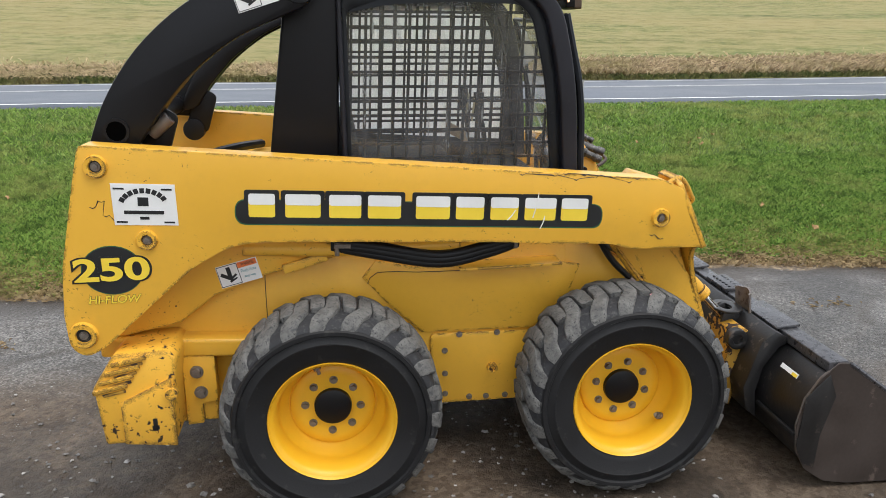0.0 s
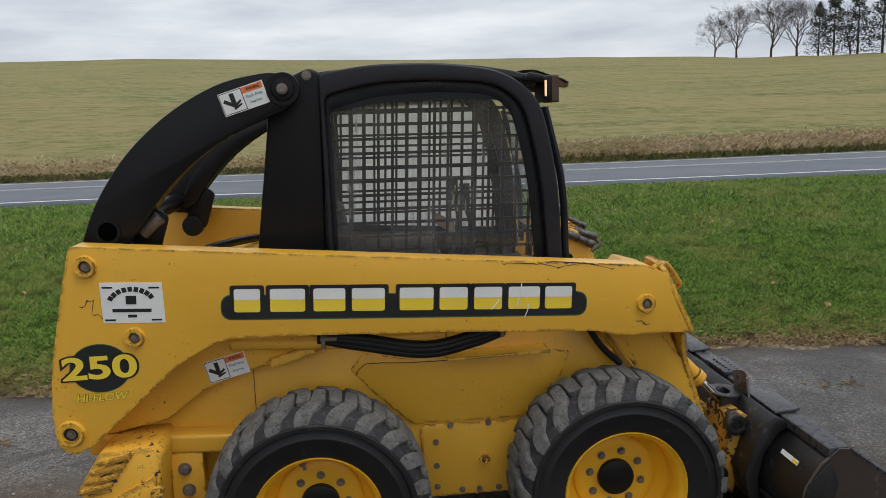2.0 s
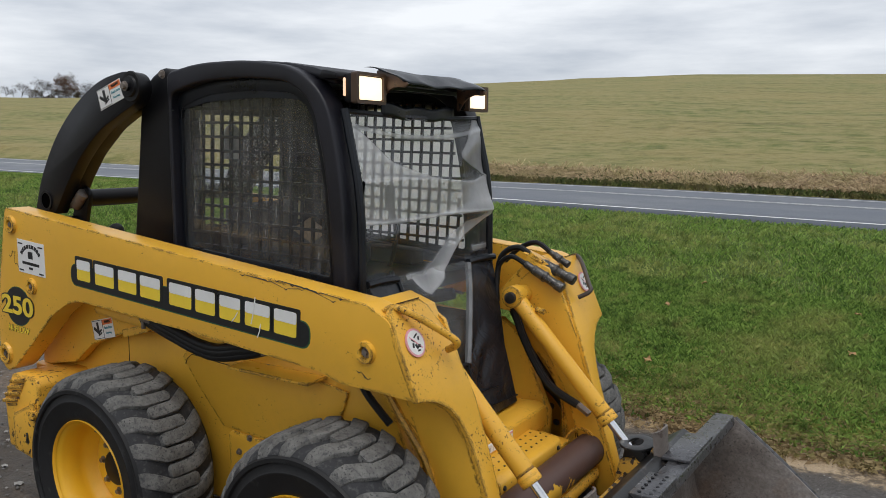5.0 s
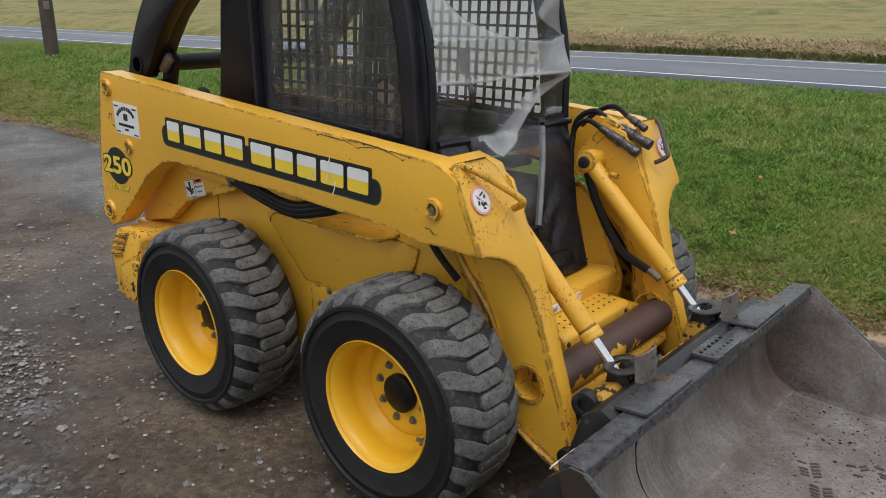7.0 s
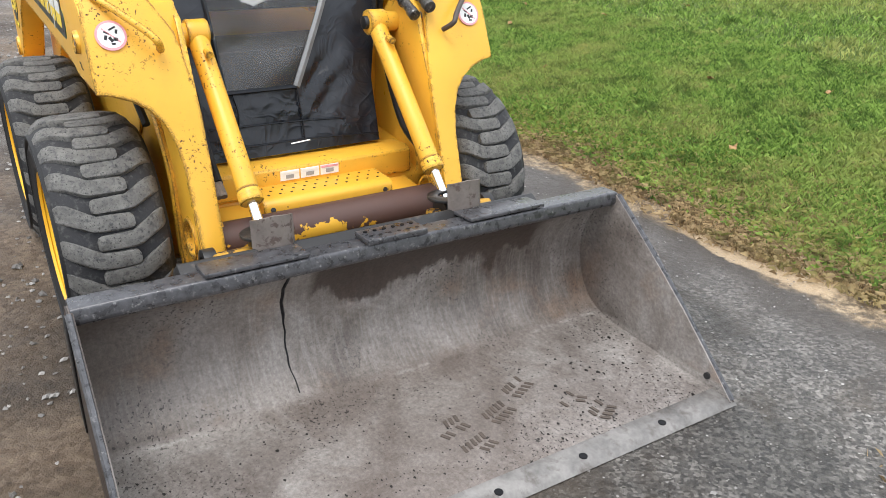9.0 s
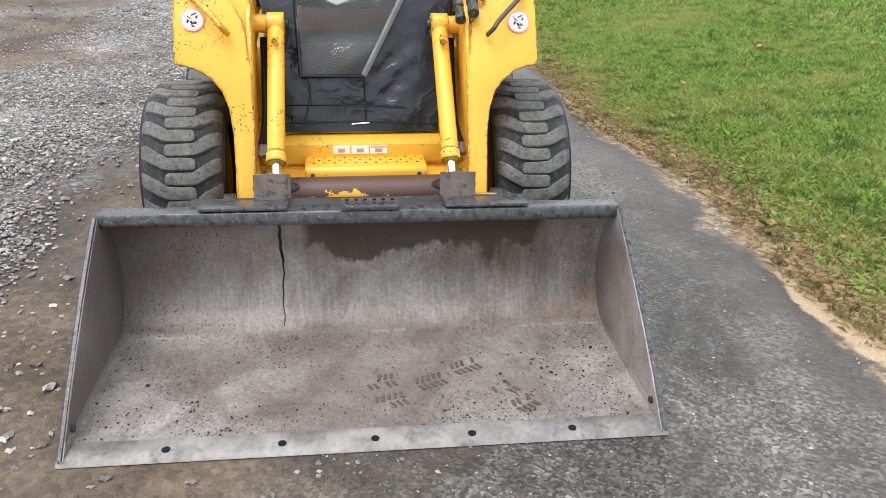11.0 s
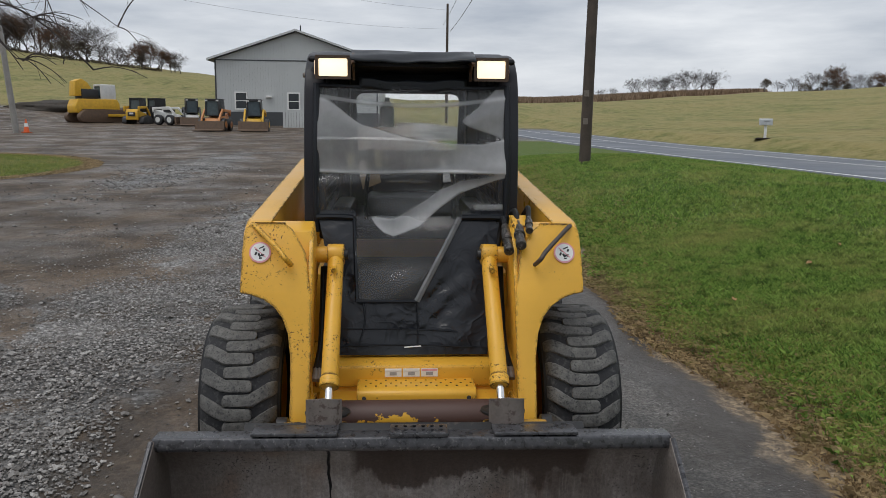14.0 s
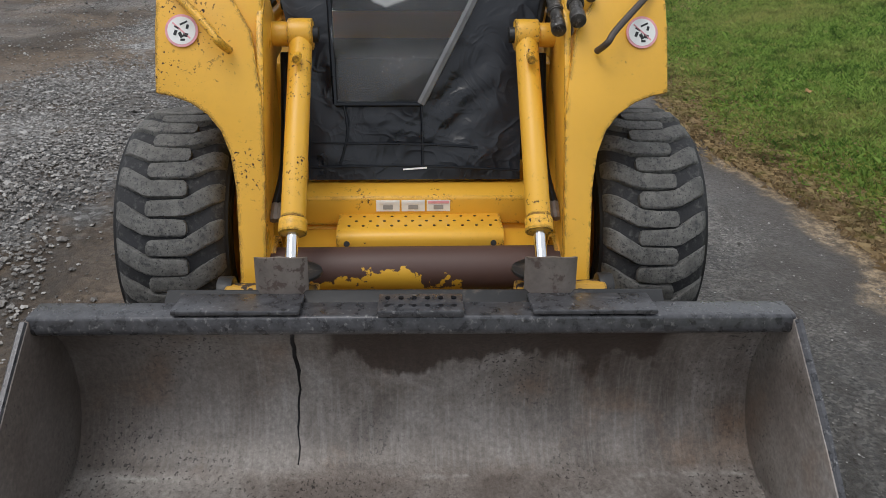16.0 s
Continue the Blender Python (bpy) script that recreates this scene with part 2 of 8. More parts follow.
COUPLER = surface("dark_coupler_steel", (0.085, 0.08, 0.075), 0.36, 0.6, vary=0.5, scale=50, fine=180, bump=0.3, second=(0.25, 0.24, 0.23), amount=0.56)
VISOR_LAMPLIT = surface("lamplit_brown_vinyl", (0.10, 0.052, 0.028), 0.42, vary=0.35, scale=18, second=(0.03, 0.02, 0.016), amount=0.55)
BRIGHT_EDGE = surface("rubbed_bright_steel", (0.20, 0.19, 0.18), 0.5, 0.2, vary=0.55, scale=9, fine=60, bump=0.5, depth=0.003, second=(0.10, 0.085, 0.075), amount=0.52, soft_edge=0.2)
STEEL_DARK = surface("black_worn_steel", (0.018, 0.0175, 0.018), 0.42, 0.1, vary=0.4, scale=7, fine=70, bump=0.35, depth=0.002, second=(0.07, 0.058, 0.05), amount=0.59)
DEFLECT = surface("brown_grey_worn_plate", (0.17, 0.145, 0.13), 0.5, 0.2, vary=0.3, scale=12, fine=90, bump=0.35, second=(0.09, 0.065, 0.055), amount=0.55)
RUST = surface("rusty_brown_steel", (0.085, 0.068, 0.06), 0.55, 0.2, vary=0.25, scale=8, fine=120, bump=0.3)
CHROME = surface("chrome_rod", (0.75, 0.75, 0.76), 0.14, 1.0, vary=0.06, bump=0.02)
BOLT = surface("dull_bolt_steel", (0.21, 0.18, 0.155), 0.5, 0.5, vary=0.4, scale=40, fine=200, bump=0.3)
HOSE = surface("black_hose_rubber", (0.010, 0.010, 0.011), 0.5, vary=0.2, spec=0.3)
WHITE_INK = surface("white_decal", (0.78, 0.78, 0.76), 0.45, vary=0.06, second=(0.5, 0.45, 0.36), amount=0.68)
BLACK_INK = surface("black_decal", (0.012, 0.013, 0.014), 0.4, vary=0.2, bump=0.0)
YELLOW_INK = surface("yellow_decal", (0.86, 0.62, 0.05), 0.42, vary=0.05, bump=0.0)
GREEN_INK = surface("green_decal", (0.03, 0.12, 0.05), 0.45, vary=0.1, bump=0.0)
ORANGE_INK = surface("orange_decal", (0.8, 0.2, 0.05), 0.45, vary=0.05, bump=0.0)
PINK_INK = surface("faded_red_decal", (0.74, 0.34, 0.37), 0.45, vary=0.15, scale=40, bump=0.0)
BLUE_INK = surface("teal_decal", (0.07, 0.28, 0.33), 0.45, vary=0.05, bump=0.0)
# haze and runs mix a dust film with streaked reflection put into the colour
SIDE_GLASS = glass("scuffed_side_glass_sheen", (0.97, 0.975, 0.975), 0.08, 0.92, 0.26, haze=(0.62, 0.63, 0.63), runs=0.42)
REAR_GLASS = glass("rear_glass", (0.97, 0.975, 0.975), 0.03, 0.98, 0.05, haze=(0.5, 0.51, 0.52))
MILKY = glass("milky_vinyl_sheet", (0.95, 0.955, 0.955), 0.3, 0.12, 0.30, haze=(0.95, 0.95, 0.94), thru_part=0.9)
DOOR_FILM = glass("clear_vinyl_film", (0.96, 0.965, 0.965), 0.07, 0.975, 0.10, haze=(0.88, 0.89, 0.90), runs=0.05, thru_part=0.45, sheen_base=-0.02, painted_haze="painted_haze")
LAMP_ON = glowing("lit_lamp_lens", (1.0, 0.77, 0.48), 1.35)
BEZEL_LAMPLIT = surface("lamplit_brown_bezel", (0.07, 0.04, 0.022), 0.45, vary=0.2)
SIDE_GLOW = glowing("lamp_side_glow", (1.0, 0.52, 0.22), 0.75)
BINDING = surface("pale_worn_binding", (0.15, 0.155, 0.16), 0.4, vary=0.3, scale=12, fine=90)
TAG = surface("yellowed_paper", (0.55, 0.48, 0.30), 0.8, vary=0.1)
SEAT = surface("seat_vinyl", (0.03, 0.03, 0.032), 0.55, vary=0.2)

# ---------------------------------------------------------------- shaping helpers
def empty(name, m, label, category, group="", kind=""):
    ob = new(name)
    ob.empty_display_size = 0.1
    ob.matrix_world = m
    return tagged(ob, label, category, group, kind)


def part(name, bm, material, parent=None, label="", smooth=False, bevel=0.0, segs=2, angle=40, kind=""):
    """Links a bmesh as one mesh object under a thing or under a part."""
    bmesh.ops.remove_doubles(bm, verts=bm.verts, dist=1e-5)
    if bevel:
        edges = [e for e in bm.edges if len(e.link_faces) == 2 and e.calc_face_angle(0) > radians(angle)]
        if edges:
            bmesh.ops.bevel(bm, geom=edges, offset=bevel, segments=segs, profile=0.5, affect="EDGES", clamp_overlap=True)
    bmesh.ops.recalc_face_normals(bm, faces=bm.faces)
    me = bpy.data.meshes.new(name)
    if smooth or bevel:
        for f in bm.faces:
            f.smooth = True
        for e in bm.edges:
            if len(e.link_faces) == 2 and e.calc_face_angle(0) > radians(38):
                e.smooth = False
    bm.to_mesh(me)
    bm.free()
    me.materials.append(material)
    ob = new(name, me)
    if parent:
        ob.parent = parent
    return tagged(ob, label, kind=kind)


def raw(name, verts, faces, material, parent=None, label="", kind="", category="", smooth=False):
    me = bpy.data.meshes.new(name)
    me.from_pydata(verts if isinstance(verts, list) else verts.tolist(), [], faces if isinstance(faces, list) else faces.tolist())
    if smooth:
        me.polygons.foreach_set("use_smooth", [True] * len(me.polygons))
    me.update()
    me.materials.append(material)
    ob = new(name, me)
    if parent:
        ob.parent = parent
    return tagged(ob, label, category, kind=kind)


def box(bm, c, s, rot=None):
    m = Matrix.Translation(c) @ (rot.to_4x4() if rot else Matrix()) @ Matrix.Diagonal((*s, 1))
    bmesh.ops.create_cube(bm, size=1.0, matrix=m)


def turned(rx=0, ry=0, rz=0):
    return Euler((radians(rx), radians(ry), radians(rz))).to_matrix()


def prism(bm, pts, a, b, axis="y"):
    """A polygon of (x, z) drawn out along y, of (y, z) along x, or of (x, y) along z."""
    def at(p, w):
        return (p[0], w, p[1]) if axis == "y" else (w, p[0], p[1]) if axis == "x" else (p[0], p[1], w)
    lo, hi = [bm.verts.new(at(p, a)) for p in pts], [bm.verts.new(at(p, b)) for p in pts]
    bm.faces.new(lo), bm.faces.new(hi[::-1])
    for i in range(len(pts)):
        j = (i + 1) % len(pts)
        bm.faces.new((lo[i], hi[i], hi[j], lo[j]))


def rounded(pts, r, n=5):
    """The polygon with its corners rounded; r one radius or one for each corner."""
    out = []
    for i, p in enumerate(pts):
        rr = r[i] if isinstance(r, (list, tuple)) else r
        p, a, b = Vector(p), Vector(pts[i - 1]), Vector(pts[(i + 1) % len(pts)])
        u, v = (a - p), (b - p)
        d = min(rr, u.length * 0.48, v.length * 0.48)
        s, e = p + u.normalized() * d, p + v.normalized() * d
        for k in range(n + 1):
            t = k / n
            q = s * (1 - t) ** 2 + p * 2 * t * (1 - t) + e * t * t
            out.append((q.x, q.y))
    return out


def ring(bm, outer, inner, a, b, axis="y"):
    """A frame between two loops of equal count."""
    def at(p, w):
        return (p[0], w, p[1]) if axis == "y" else (w, p[0], p[1]) if axis == "x" else (p[0], p[1], w)
    o1, o2 = [bm.verts.new(at(p, a)) for p in outer], [bm.verts.new(at(p, b)) for p in outer]
    i1, i2 = [bm.verts.new(at(p, a)) for p in inner], [bm.verts.new(at(p, b)) for p in inner]
    for i in range(len(outer)):
        j = (i + 1) % len(outer)
        bm.faces.new((o1[i], o1[j], i1[j], i1[i]))
        bm.faces.new((o2[i], i2[i], i2[j], o2[j]))
        bm.faces.new((o1[i], o2[i], o2[j], o1[j]))
        bm.faces.new((i1[i], i1[j], i2[j], i2[i]))


def cyl(bm, p, q, r, n=20, r2=None):
    p, q = Vector(p), Vector(q)
    d = q - p
    m = Matrix.Translation((p + q) / 2) @ d.to_track_quat("Z", "Y").to_matrix().to_4x4()
    bmesh.ops.create_cone(bm, cap_ends=True, segments=n, radius1=r, radius2=r if r2 is None else r2, depth=d.length, matrix=m)


def pipe(bm, p, q, r, ri, n=24):
    """A hollow tube with open ends."""
    p, q = Vector(p), Vector(q)
    m = (q - p).to_track_quat("Z", "Y").to_matrix()
    rows = []
    for c, rad in ((p, r), (q, r), (q, ri), (p, ri)):
        rows.append([bm.verts.new(c + m @ Vector((math.cos(k * math.tau / n) * rad, math.sin(k * math.tau / n) * rad, 0))) for k in range(n)])
    for a, b in zip(rows, rows[1:] + rows[:1]):
        for k in range(n):
            bm.faces.new((a[k], a[(k + 1) % n], b[(k + 1) % n], b[k]))


def sweep(bm, path, r, n=8, steps=6):
    """A round bar or hose along a smooth path of points."""
    pts = [Vector(p) for p in path]
    if steps > 1 and len(pts) > 2:
        fine = []
        for i in range(len(pts) - 1):
            p0, p1, p2, p3 = pts[max(0, i - 1)], pts[i], pts[i + 1], pts[min(len(pts) - 1, i + 2)]
            for k in range(steps):
                t = k / steps
                fine.append(0.5 * ((2 * p1) + (p2 - p0) * t + (2 * p0 - 5 * p1 + 4 * p2 - p3) * t * t + (3 * p1 - p0 - 3 * p2 + p3) * t ** 3))
        pts = fine + [pts[-1]]
    rings, up = [], None
    for i, p in enumerate(pts):
        d = (pts[min(i + 1, len(pts) - 1)] - pts[max(i - 1, 0)]).normalized()
        if up is None:
            up = d.orthogonal().normalized()
        up = (up - d * up.dot(d)).normalized()
        side = d.cross(up)
        rr = r[min(i, len(r) - 1)] if isinstance(r, list) else r
        rings.append([bm.verts.new(p + (up * math.cos(k * math.tau / n) + side * math.sin(k * math.tau / n)) * rr) for k in range(n)])
    for a, b in zip(rings, rings[1:]):
        for k in range(n):
            bm.faces.new((a[k], a[(k + 1) % n], b[(k + 1) % n], b[k]))
    bm.faces.new(rings[0][::-1]), bm.faces.new(rings[-1])


def lathe(bm, prof, n, cx=0.0, cz=0.0, closed=False):
    """Turns a profile of (radius, y) round the y axis at (cx, cz)."""
    rows = [[bm.verts.new((cx + r * math.cos(k * math.tau / n), y, cz + r * math.sin(k * math.tau / n))) for k in range(n)] for r, y in prof]
    pairs = list(zip(rows, rows[1:])) + ([(rows[-1], rows[0])] if closed else [])
    for a, b in pairs:
        for k in range(n):
            bm.faces.new((a[k], b[k], b[(k + 1) % n], a[(k + 1) % n]))


def nut(bm, c, way, r=0.016, h=0.016):
    c, way = Vector(c), Vector(way)
    cyl(bm, c, c + way * h * 0.3, r * 1.5, 14)
    cyl(bm, c + way * h * 0.3, c + way * h * 1.2, r, 6)


def words(text, size, material, m, parent, name="lettering", width=None, shear=0.0, thick=0.0006, bold=0.0):
    cu = bpy.data.curves.new(name, "FONT")
    cu.body, cu.size, cu.align_x, cu.align_y, cu.shear = text, size, "CENTER", "CENTER", shear
    cu.extrude, cu.offset = thick, bold
    tmp = bpy.data.objects.new(name, cu)
    me = bpy.data.meshes.new_from_object(tmp)
    bpy.data.objects.remove(tmp)
    bpy.data.curves.remove(cu)
    xs = [v.co.x for v in me.vertices]
    k = width / (max(xs) - min(xs)) if width else 1
    for v in me.vertices:
        v.co.x *= k
    me.transform(m)
    me.materials.clear()
    me.materials.append(material)
    ob = new(name, me)
    ob.parent = parent
    return ob

# ---------------------------------------------------------------- ground
def softplus(v, w):
    return w * np.log1p(np.exp(np.clip(v / w, -40, 40)))


ROAD_A, ROAD_B, ROAD_W = 8.62, 0.047, 7.0
ROAD_X = [-220, -82, -62, -47, -33, -24, -17, -10, -4, 1, 5, 9, 30, 220]
ROAD_Z = [4.6, 1.80, 1.42, 1.16, 0.94, 0.86, 0.80, 0.77, 0.74, 0.67, 0.62, 0.59, 0.5, 0.5]


def road_edge(x):
    return ROAD_A + ROAD_B * x


def road_level(x):
    return np.interp(x, ROAD_X, ROAD_Z)


def road_cross(o):
    """Height across the road from its near edge: level, then falling away past the middle."""
    t = np.clip((np.asarray(o, float) - 2.0) / 5.0, 0, 1)
    return -0.10 * t * t * (3 - 2 * t)


def drive_level(x):
    return 0.03 * softplus(-x - 4.0, 1.5)


SKY_BEARING = [-180, -135, -120, -110, -104, -96, -90, -80, -74, -70, -66, -61, -57, -50, -40, -32, -25, -18, -10, 0, 10, 20, 28, 45, 90, 180]
SKY_HEIGHT = [3.0, 5.6, 5.0, 4.0, 3.4, 2.3, 1.9, 1.95, 2.3, 2.5, 2.55, 2.6, 2.95, 3.6, 4.1, 4.35, 4.7, 4.9, 4.8, 4.6, 4.3, 3.9, 3.4, 3.0, 2.5, 3.0]


def ground_z(x, y):
    """The height of the ground: a flat drive that rises behind the loader, a lawn up to the road, and a hill beyond."""
    x, y = np.asarray(x, float), np.asarray(y, float)
    edge = road_edge(x)
    t = np.clip((y - 1.9) / (edge - 1.9), 0, 1)
    s = t * t * (3 - 2 * t) * 0.5 + t * 0.5
    steep = np.clip((-x - 4) / 6, 0, 1)
    s = s * (1 - steep) + (1 - (1 - t) ** 2.2) * steep
    drive = drive_level(np.clip(x, -70, 200))
    z = drive * (1 - s) + (road_level(x) - 0.03) * s
    off = y - edge
    z = z + np.where(off > 0, road_cross(off), 0) * (x > -95)
    bank = np.clip((off - ROAD_W - 0.2) / 1.6, 0, 1)
    z = z + bank * (0.22 + 0.30 * np.clip((-x - 8) / 10, 0, 1))
    z = z + 0.33 * np.exp(-((x + 13.0) / 5) ** 2 - ((y - 4.2) / 2.4) ** 2)
    bearing, far = np.degrees(np.arctan2(x, y)), np.hypot(x, y)
    ang = np.interp(bearing, SKY_BEARING, SKY_HEIGHT)
    cosb = np.cos(np.radians(bearing))
    begin = np.where(cosb > 0.2, np.minimum((ROAD_A + ROAD_W + 1.0) / np.maximum(cosb, 0.2) * (1 + 0.03 * np.sin(np.radians(bearing))), 62.0), 62.0)
    top = np.interp(bearing, [-180, -120, -100, -66, -45, 60, 180], [210, 210, 260, 330, 170, 170, 210])
    crest = np.tan(np.radians(ang)) * top + 1.65
    u = np.clip((far - begin) / (top - begin), 0, None)
    rise = np.where(u < 1, u ** 1.12, 1.0)
    field = z + (crest - z) * rise - np.maximum(0, far - top) * 0.03 - np.maximum(0, far - top * 1.5) * 0.02
    wob = 0.25 * np.sin(x * 0.045 + 1.0) * np.sin(y * 0.06) * np.clip(u * 6, 0, 1)
    return np.where(far > begin, field + wob, z)


def gz(x, y):
    return float(ground_z(x, y))


def lawn_border(x):
    """Where the drive ends and the lawn begins."""
    return 1.93 + 0.10 * np.sin(x * 0.9 + 0.4) + 0.07 * np.sin(x * 2.3 + 1.1) - 0.03 * np.maximum(0, -x - 5)


ground_m = bpy.data.materials.new("ground_drive_lawn_and_field")
n, l, b = nodes_of(ground_m)
co = n.new("ShaderNodeNewGeometry").outputs["Position"]
sep = n.new("ShaderNodeSeparateXYZ")
l.new(co, sep.inputs[0])
px, py = sep.outputs["X"], sep.outputs["Y"]
# the drive: wet grey stone chips, brown dirt and dark damp tracks
stones = n.new("ShaderNodeTexVoronoi")
stones.inputs["Scale"].default_value = 46
l.new(co, stones.inputs["Vector"])
stone_tone = ramp_node(n, l, stones.outputs["Color"], [(0.05, (0.046, 0.038, 0.030)), (0.4, (0.142, 0.133, 0.122)), (0.7, (0.28, 0.274, 0.266)), (0.95, (0.52, 0.51, 0.495))])
grit = noise_node(n, l, 130, 4, 0.6, co)
clod = noise_node(n, l, 17, 7, 0.72, co)
dirt_tone = ramp_node(n, l, clod, [(0.3, (0.058, 0.037, 0.022)), (0.5, (0.125, 0.085, 0.053)), (0.72, (0.235, 0.172, 0.114))])
dirt_tone = mix_node(n, l, 0.45, dirt_tone, ramp_node(n, l, stones.outputs["Color"], [(0.2, (0.066, 0.047, 0.032)), (0.8, (0.215, 0.168, 0.124))]))
chip = n.new("ShaderNodeTexVoronoi")
chip.inputs["Scale"].default_value = 95
l.new(co, chip.inputs["Vector"])
tar_tone = ramp_node(n, l, chip.outputs["Color"], [(0.1, (0.045, 0.041, 0.037)), (0.5, (0.132, 0.121, 0.109)), (0.95, (0.36, 0.335, 0.305))])
blot = noise_node(n, l, 0.55, 6, 0.62, co, dist=0.5)


def patch_of(cx, cy, rx, ry):
    """One minus the squared distance from an ellipse's middle, in its radii."""
    ex = math_node(n, l, "DIVIDE", math_node(n, l, "SUBTRACT", px, cx), rx)
    ey = math_node(n, l, "DIVIDE", math_node(n, l, "SUBTRACT", py, cy), ry)
    return math_node(n, l, "MAXIMUM", -1.2, math_node(n, l, "SUBTRACT", 1.0, math_node(n, l, "ADD", math_node(n, l, "MULTIPLY", ex, ex), math_node(n, l, "MULTIPLY", ey, ey))))


# patches of pale loose stone between the brown wheel tracks
pale = patch_of(-1.6, -2.25, 2.6, 0.95)
for spot_ in ((-7.0, -2.6, 3.2, 0.7), (0.7, -2.05, 1.3, 0.5), (-1.5, -4.0, 1.6, 0.5), (-18.0, -6.0, 7.0, 1.2)):
    pale = math_node(n, l, "MAXIMUM", pale, patch_of(*spot_))
rag = noise_node(n, l, 2.1, 8, 0.72, co, dist=0.7)
pale = math_node(n, l, "ADD", math_node(n, l, "MULTIPLY", pale, 0.55), math_node(n, l, "MULTIPLY", math_node(n, l, "SUBTRACT", rag, 0.5), 4.0))
stone_mask = ramp_node(n, l, pale, [(0.0, 0.0), (0.45, 1.0)])
drive_col = mix_node(n, l, stone_mask, dirt_tone, stone_tone)
tar_in = n.new("ShaderNodeMapRange")
tar_in.inputs["From Min"].default_value, tar_in.inputs["From Max"].default_value = 0.9, 1.5
l.new(math_node(n, l, "ADD", py, math_node(n, l, "MULTIPLY", blot, 1.3)), tar_in.inputs["Value"])
ahead = n.new("ShaderNodeMapRange")
ahead.inputs["From Min"].default_value, ahead.inputs["From Max"].default_value = 2.0, 3.2
l.new(math_node(n, l, "ADD", px, math_node(n, l, "MULTIPLY", py, 1.3)), ahead.inputs["Value"])
tar_all = math_node(n, l, "MAXIMUM", tar_in.outputs["Result"], ahead.outputs["Result"])
tar_soil = noise_node(n, l, 1.7, 9, 0.74, co, dist=0.9)
tar_tone = mix_node(n, l, ramp_node(n, l, tar_soil, [(0.50, 0.0), (0.60, 0.75)]), tar_tone, (0.062, 0.047, 0.034))
drive_col = mix_node(n, l, tar_all, drive_col, tar_tone)
soak = noise_node(n, l, 0.9, 7, 0.66, co, dist=0.8)
damp = ramp_node(n, l, soak, [(0.42, 0.40), (0.61, 1.0)])
drive_col = mix_node(n, l, 1.0, drive_col, damp, "MULTIPLY")
edge_damp = n.new("ShaderNodeMapRange")
edge_damp.inputs["From Min"].default_value, edge_damp.inputs["From Max"].default_value = 1.38, 1.72
l.new(math_node(n, l, "ADD", py, math_node(n, l, "MULTIPLY", math_node(n, l, "SUBTRACT", rag, 0.5), 1.4)), edge_damp.inputs["Value"])
drive_col = mix_node(n, l, math_node(n, l, "MULTIPLY", edge_damp.outputs["Result"], 0.78), drive_col, (0.052, 0.042, 0.034))
# lawn and field
turf = noise_node(n, l, 38, 5, 0.7, co)
patch = noise_node(n, l, 0.8, 5, 0.6, co)
lawn_col = ramp_node(n, l, turf, [(0.28, (0.03, 0.055, 0.009)), (0.55, (0.085, 0.135, 0.02)), (0.8, (0.17, 0.21, 0.05))])
lawn_col = mix_node(n, l, ramp_node(n, l, noise_node(n, l, 7.0, 5, 0.7, co), [(0.56, 0.0), (0.68, 0.6)]), lawn_col, (0.24, 0.215, 0.07))
lawn_col = mix_node(n, l, ramp_node(n, l, patch, [(0.5, 0.0), (0.75, 0.45)]), lawn_col, (0.14, 0.15, 0.035))
swath = n.new("ShaderNodeMapping")
swath.inputs["Scale"].default_value = (0.02, 0.16, 0.3)
swath.inputs["Rotation"].default_value = (0, 0, radians(6))
l.new(co, swath.inputs["Vector"])
rows = noise_node(n, l, 2.2, 9, 0.72, swath.outputs["Vector"], dist=0.3)
field_col = ramp_node(n, l, rows, [(0.34, (0.075, 0.08, 0.018)), (0.46, (0.14, 0.16, 0.037)), (0.56, (0.23, 0.20, 0.075)), (0.66, (0.13, 0.145, 0.035))])
field_col = mix_node(n, l, ramp_node(n, l, noise_node(n, l, 0.085, 7, 0.7, co, dist=0.6), [(0.44, 0.0), (0.60, 0.55)]), field_col, (0.29, 0.22, 0.085))
tufty = noise_node(n, l, 1.1, 10, 0.82, co)
field_col = mix_node(n, l, ramp_node(n, l, tufty, [(0.47, 0.0), (0.56, 0.85)]), field_col, (0.28, 0.235, 0.10))
field_col = mix_node(n, l, ramp_node(n, l, tufty, [(0.36, 0.6), (0.47, 0.0)]), field_col, (0.06, 0.075, 0.016))
corn_col = ramp_node(n, l, noise_node(n, l, 0.5, 8, 0.75, co), [(0.3, (0.12, 0.082, 0.055)), (0.7, (0.32, 0.235, 0.16))])
# masks that follow the plan
wave = n.new("ShaderNodeTexNoise")
wave.inputs["Scale"].default_value = 1.4
wave.inputs["Detail"].default_value = 6
l.new(co, wave.inputs["Vector"])
ragged = math_node(n, l, "MULTIPLY", math_node(n, l, "SUBTRACT", wave.outputs["Fac"], 0.5), 0.9)


def band(value, lo, hi):
    r = n.new("ShaderNodeMapRange")
    r.interpolation_type = "SMOOTHSTEP"
    r.inputs["From Min"].default_value, r.inputs["From Max"].default_value = lo, hi
    l.new(value, r.inputs["Value"])
    return r.outputs["Result"]


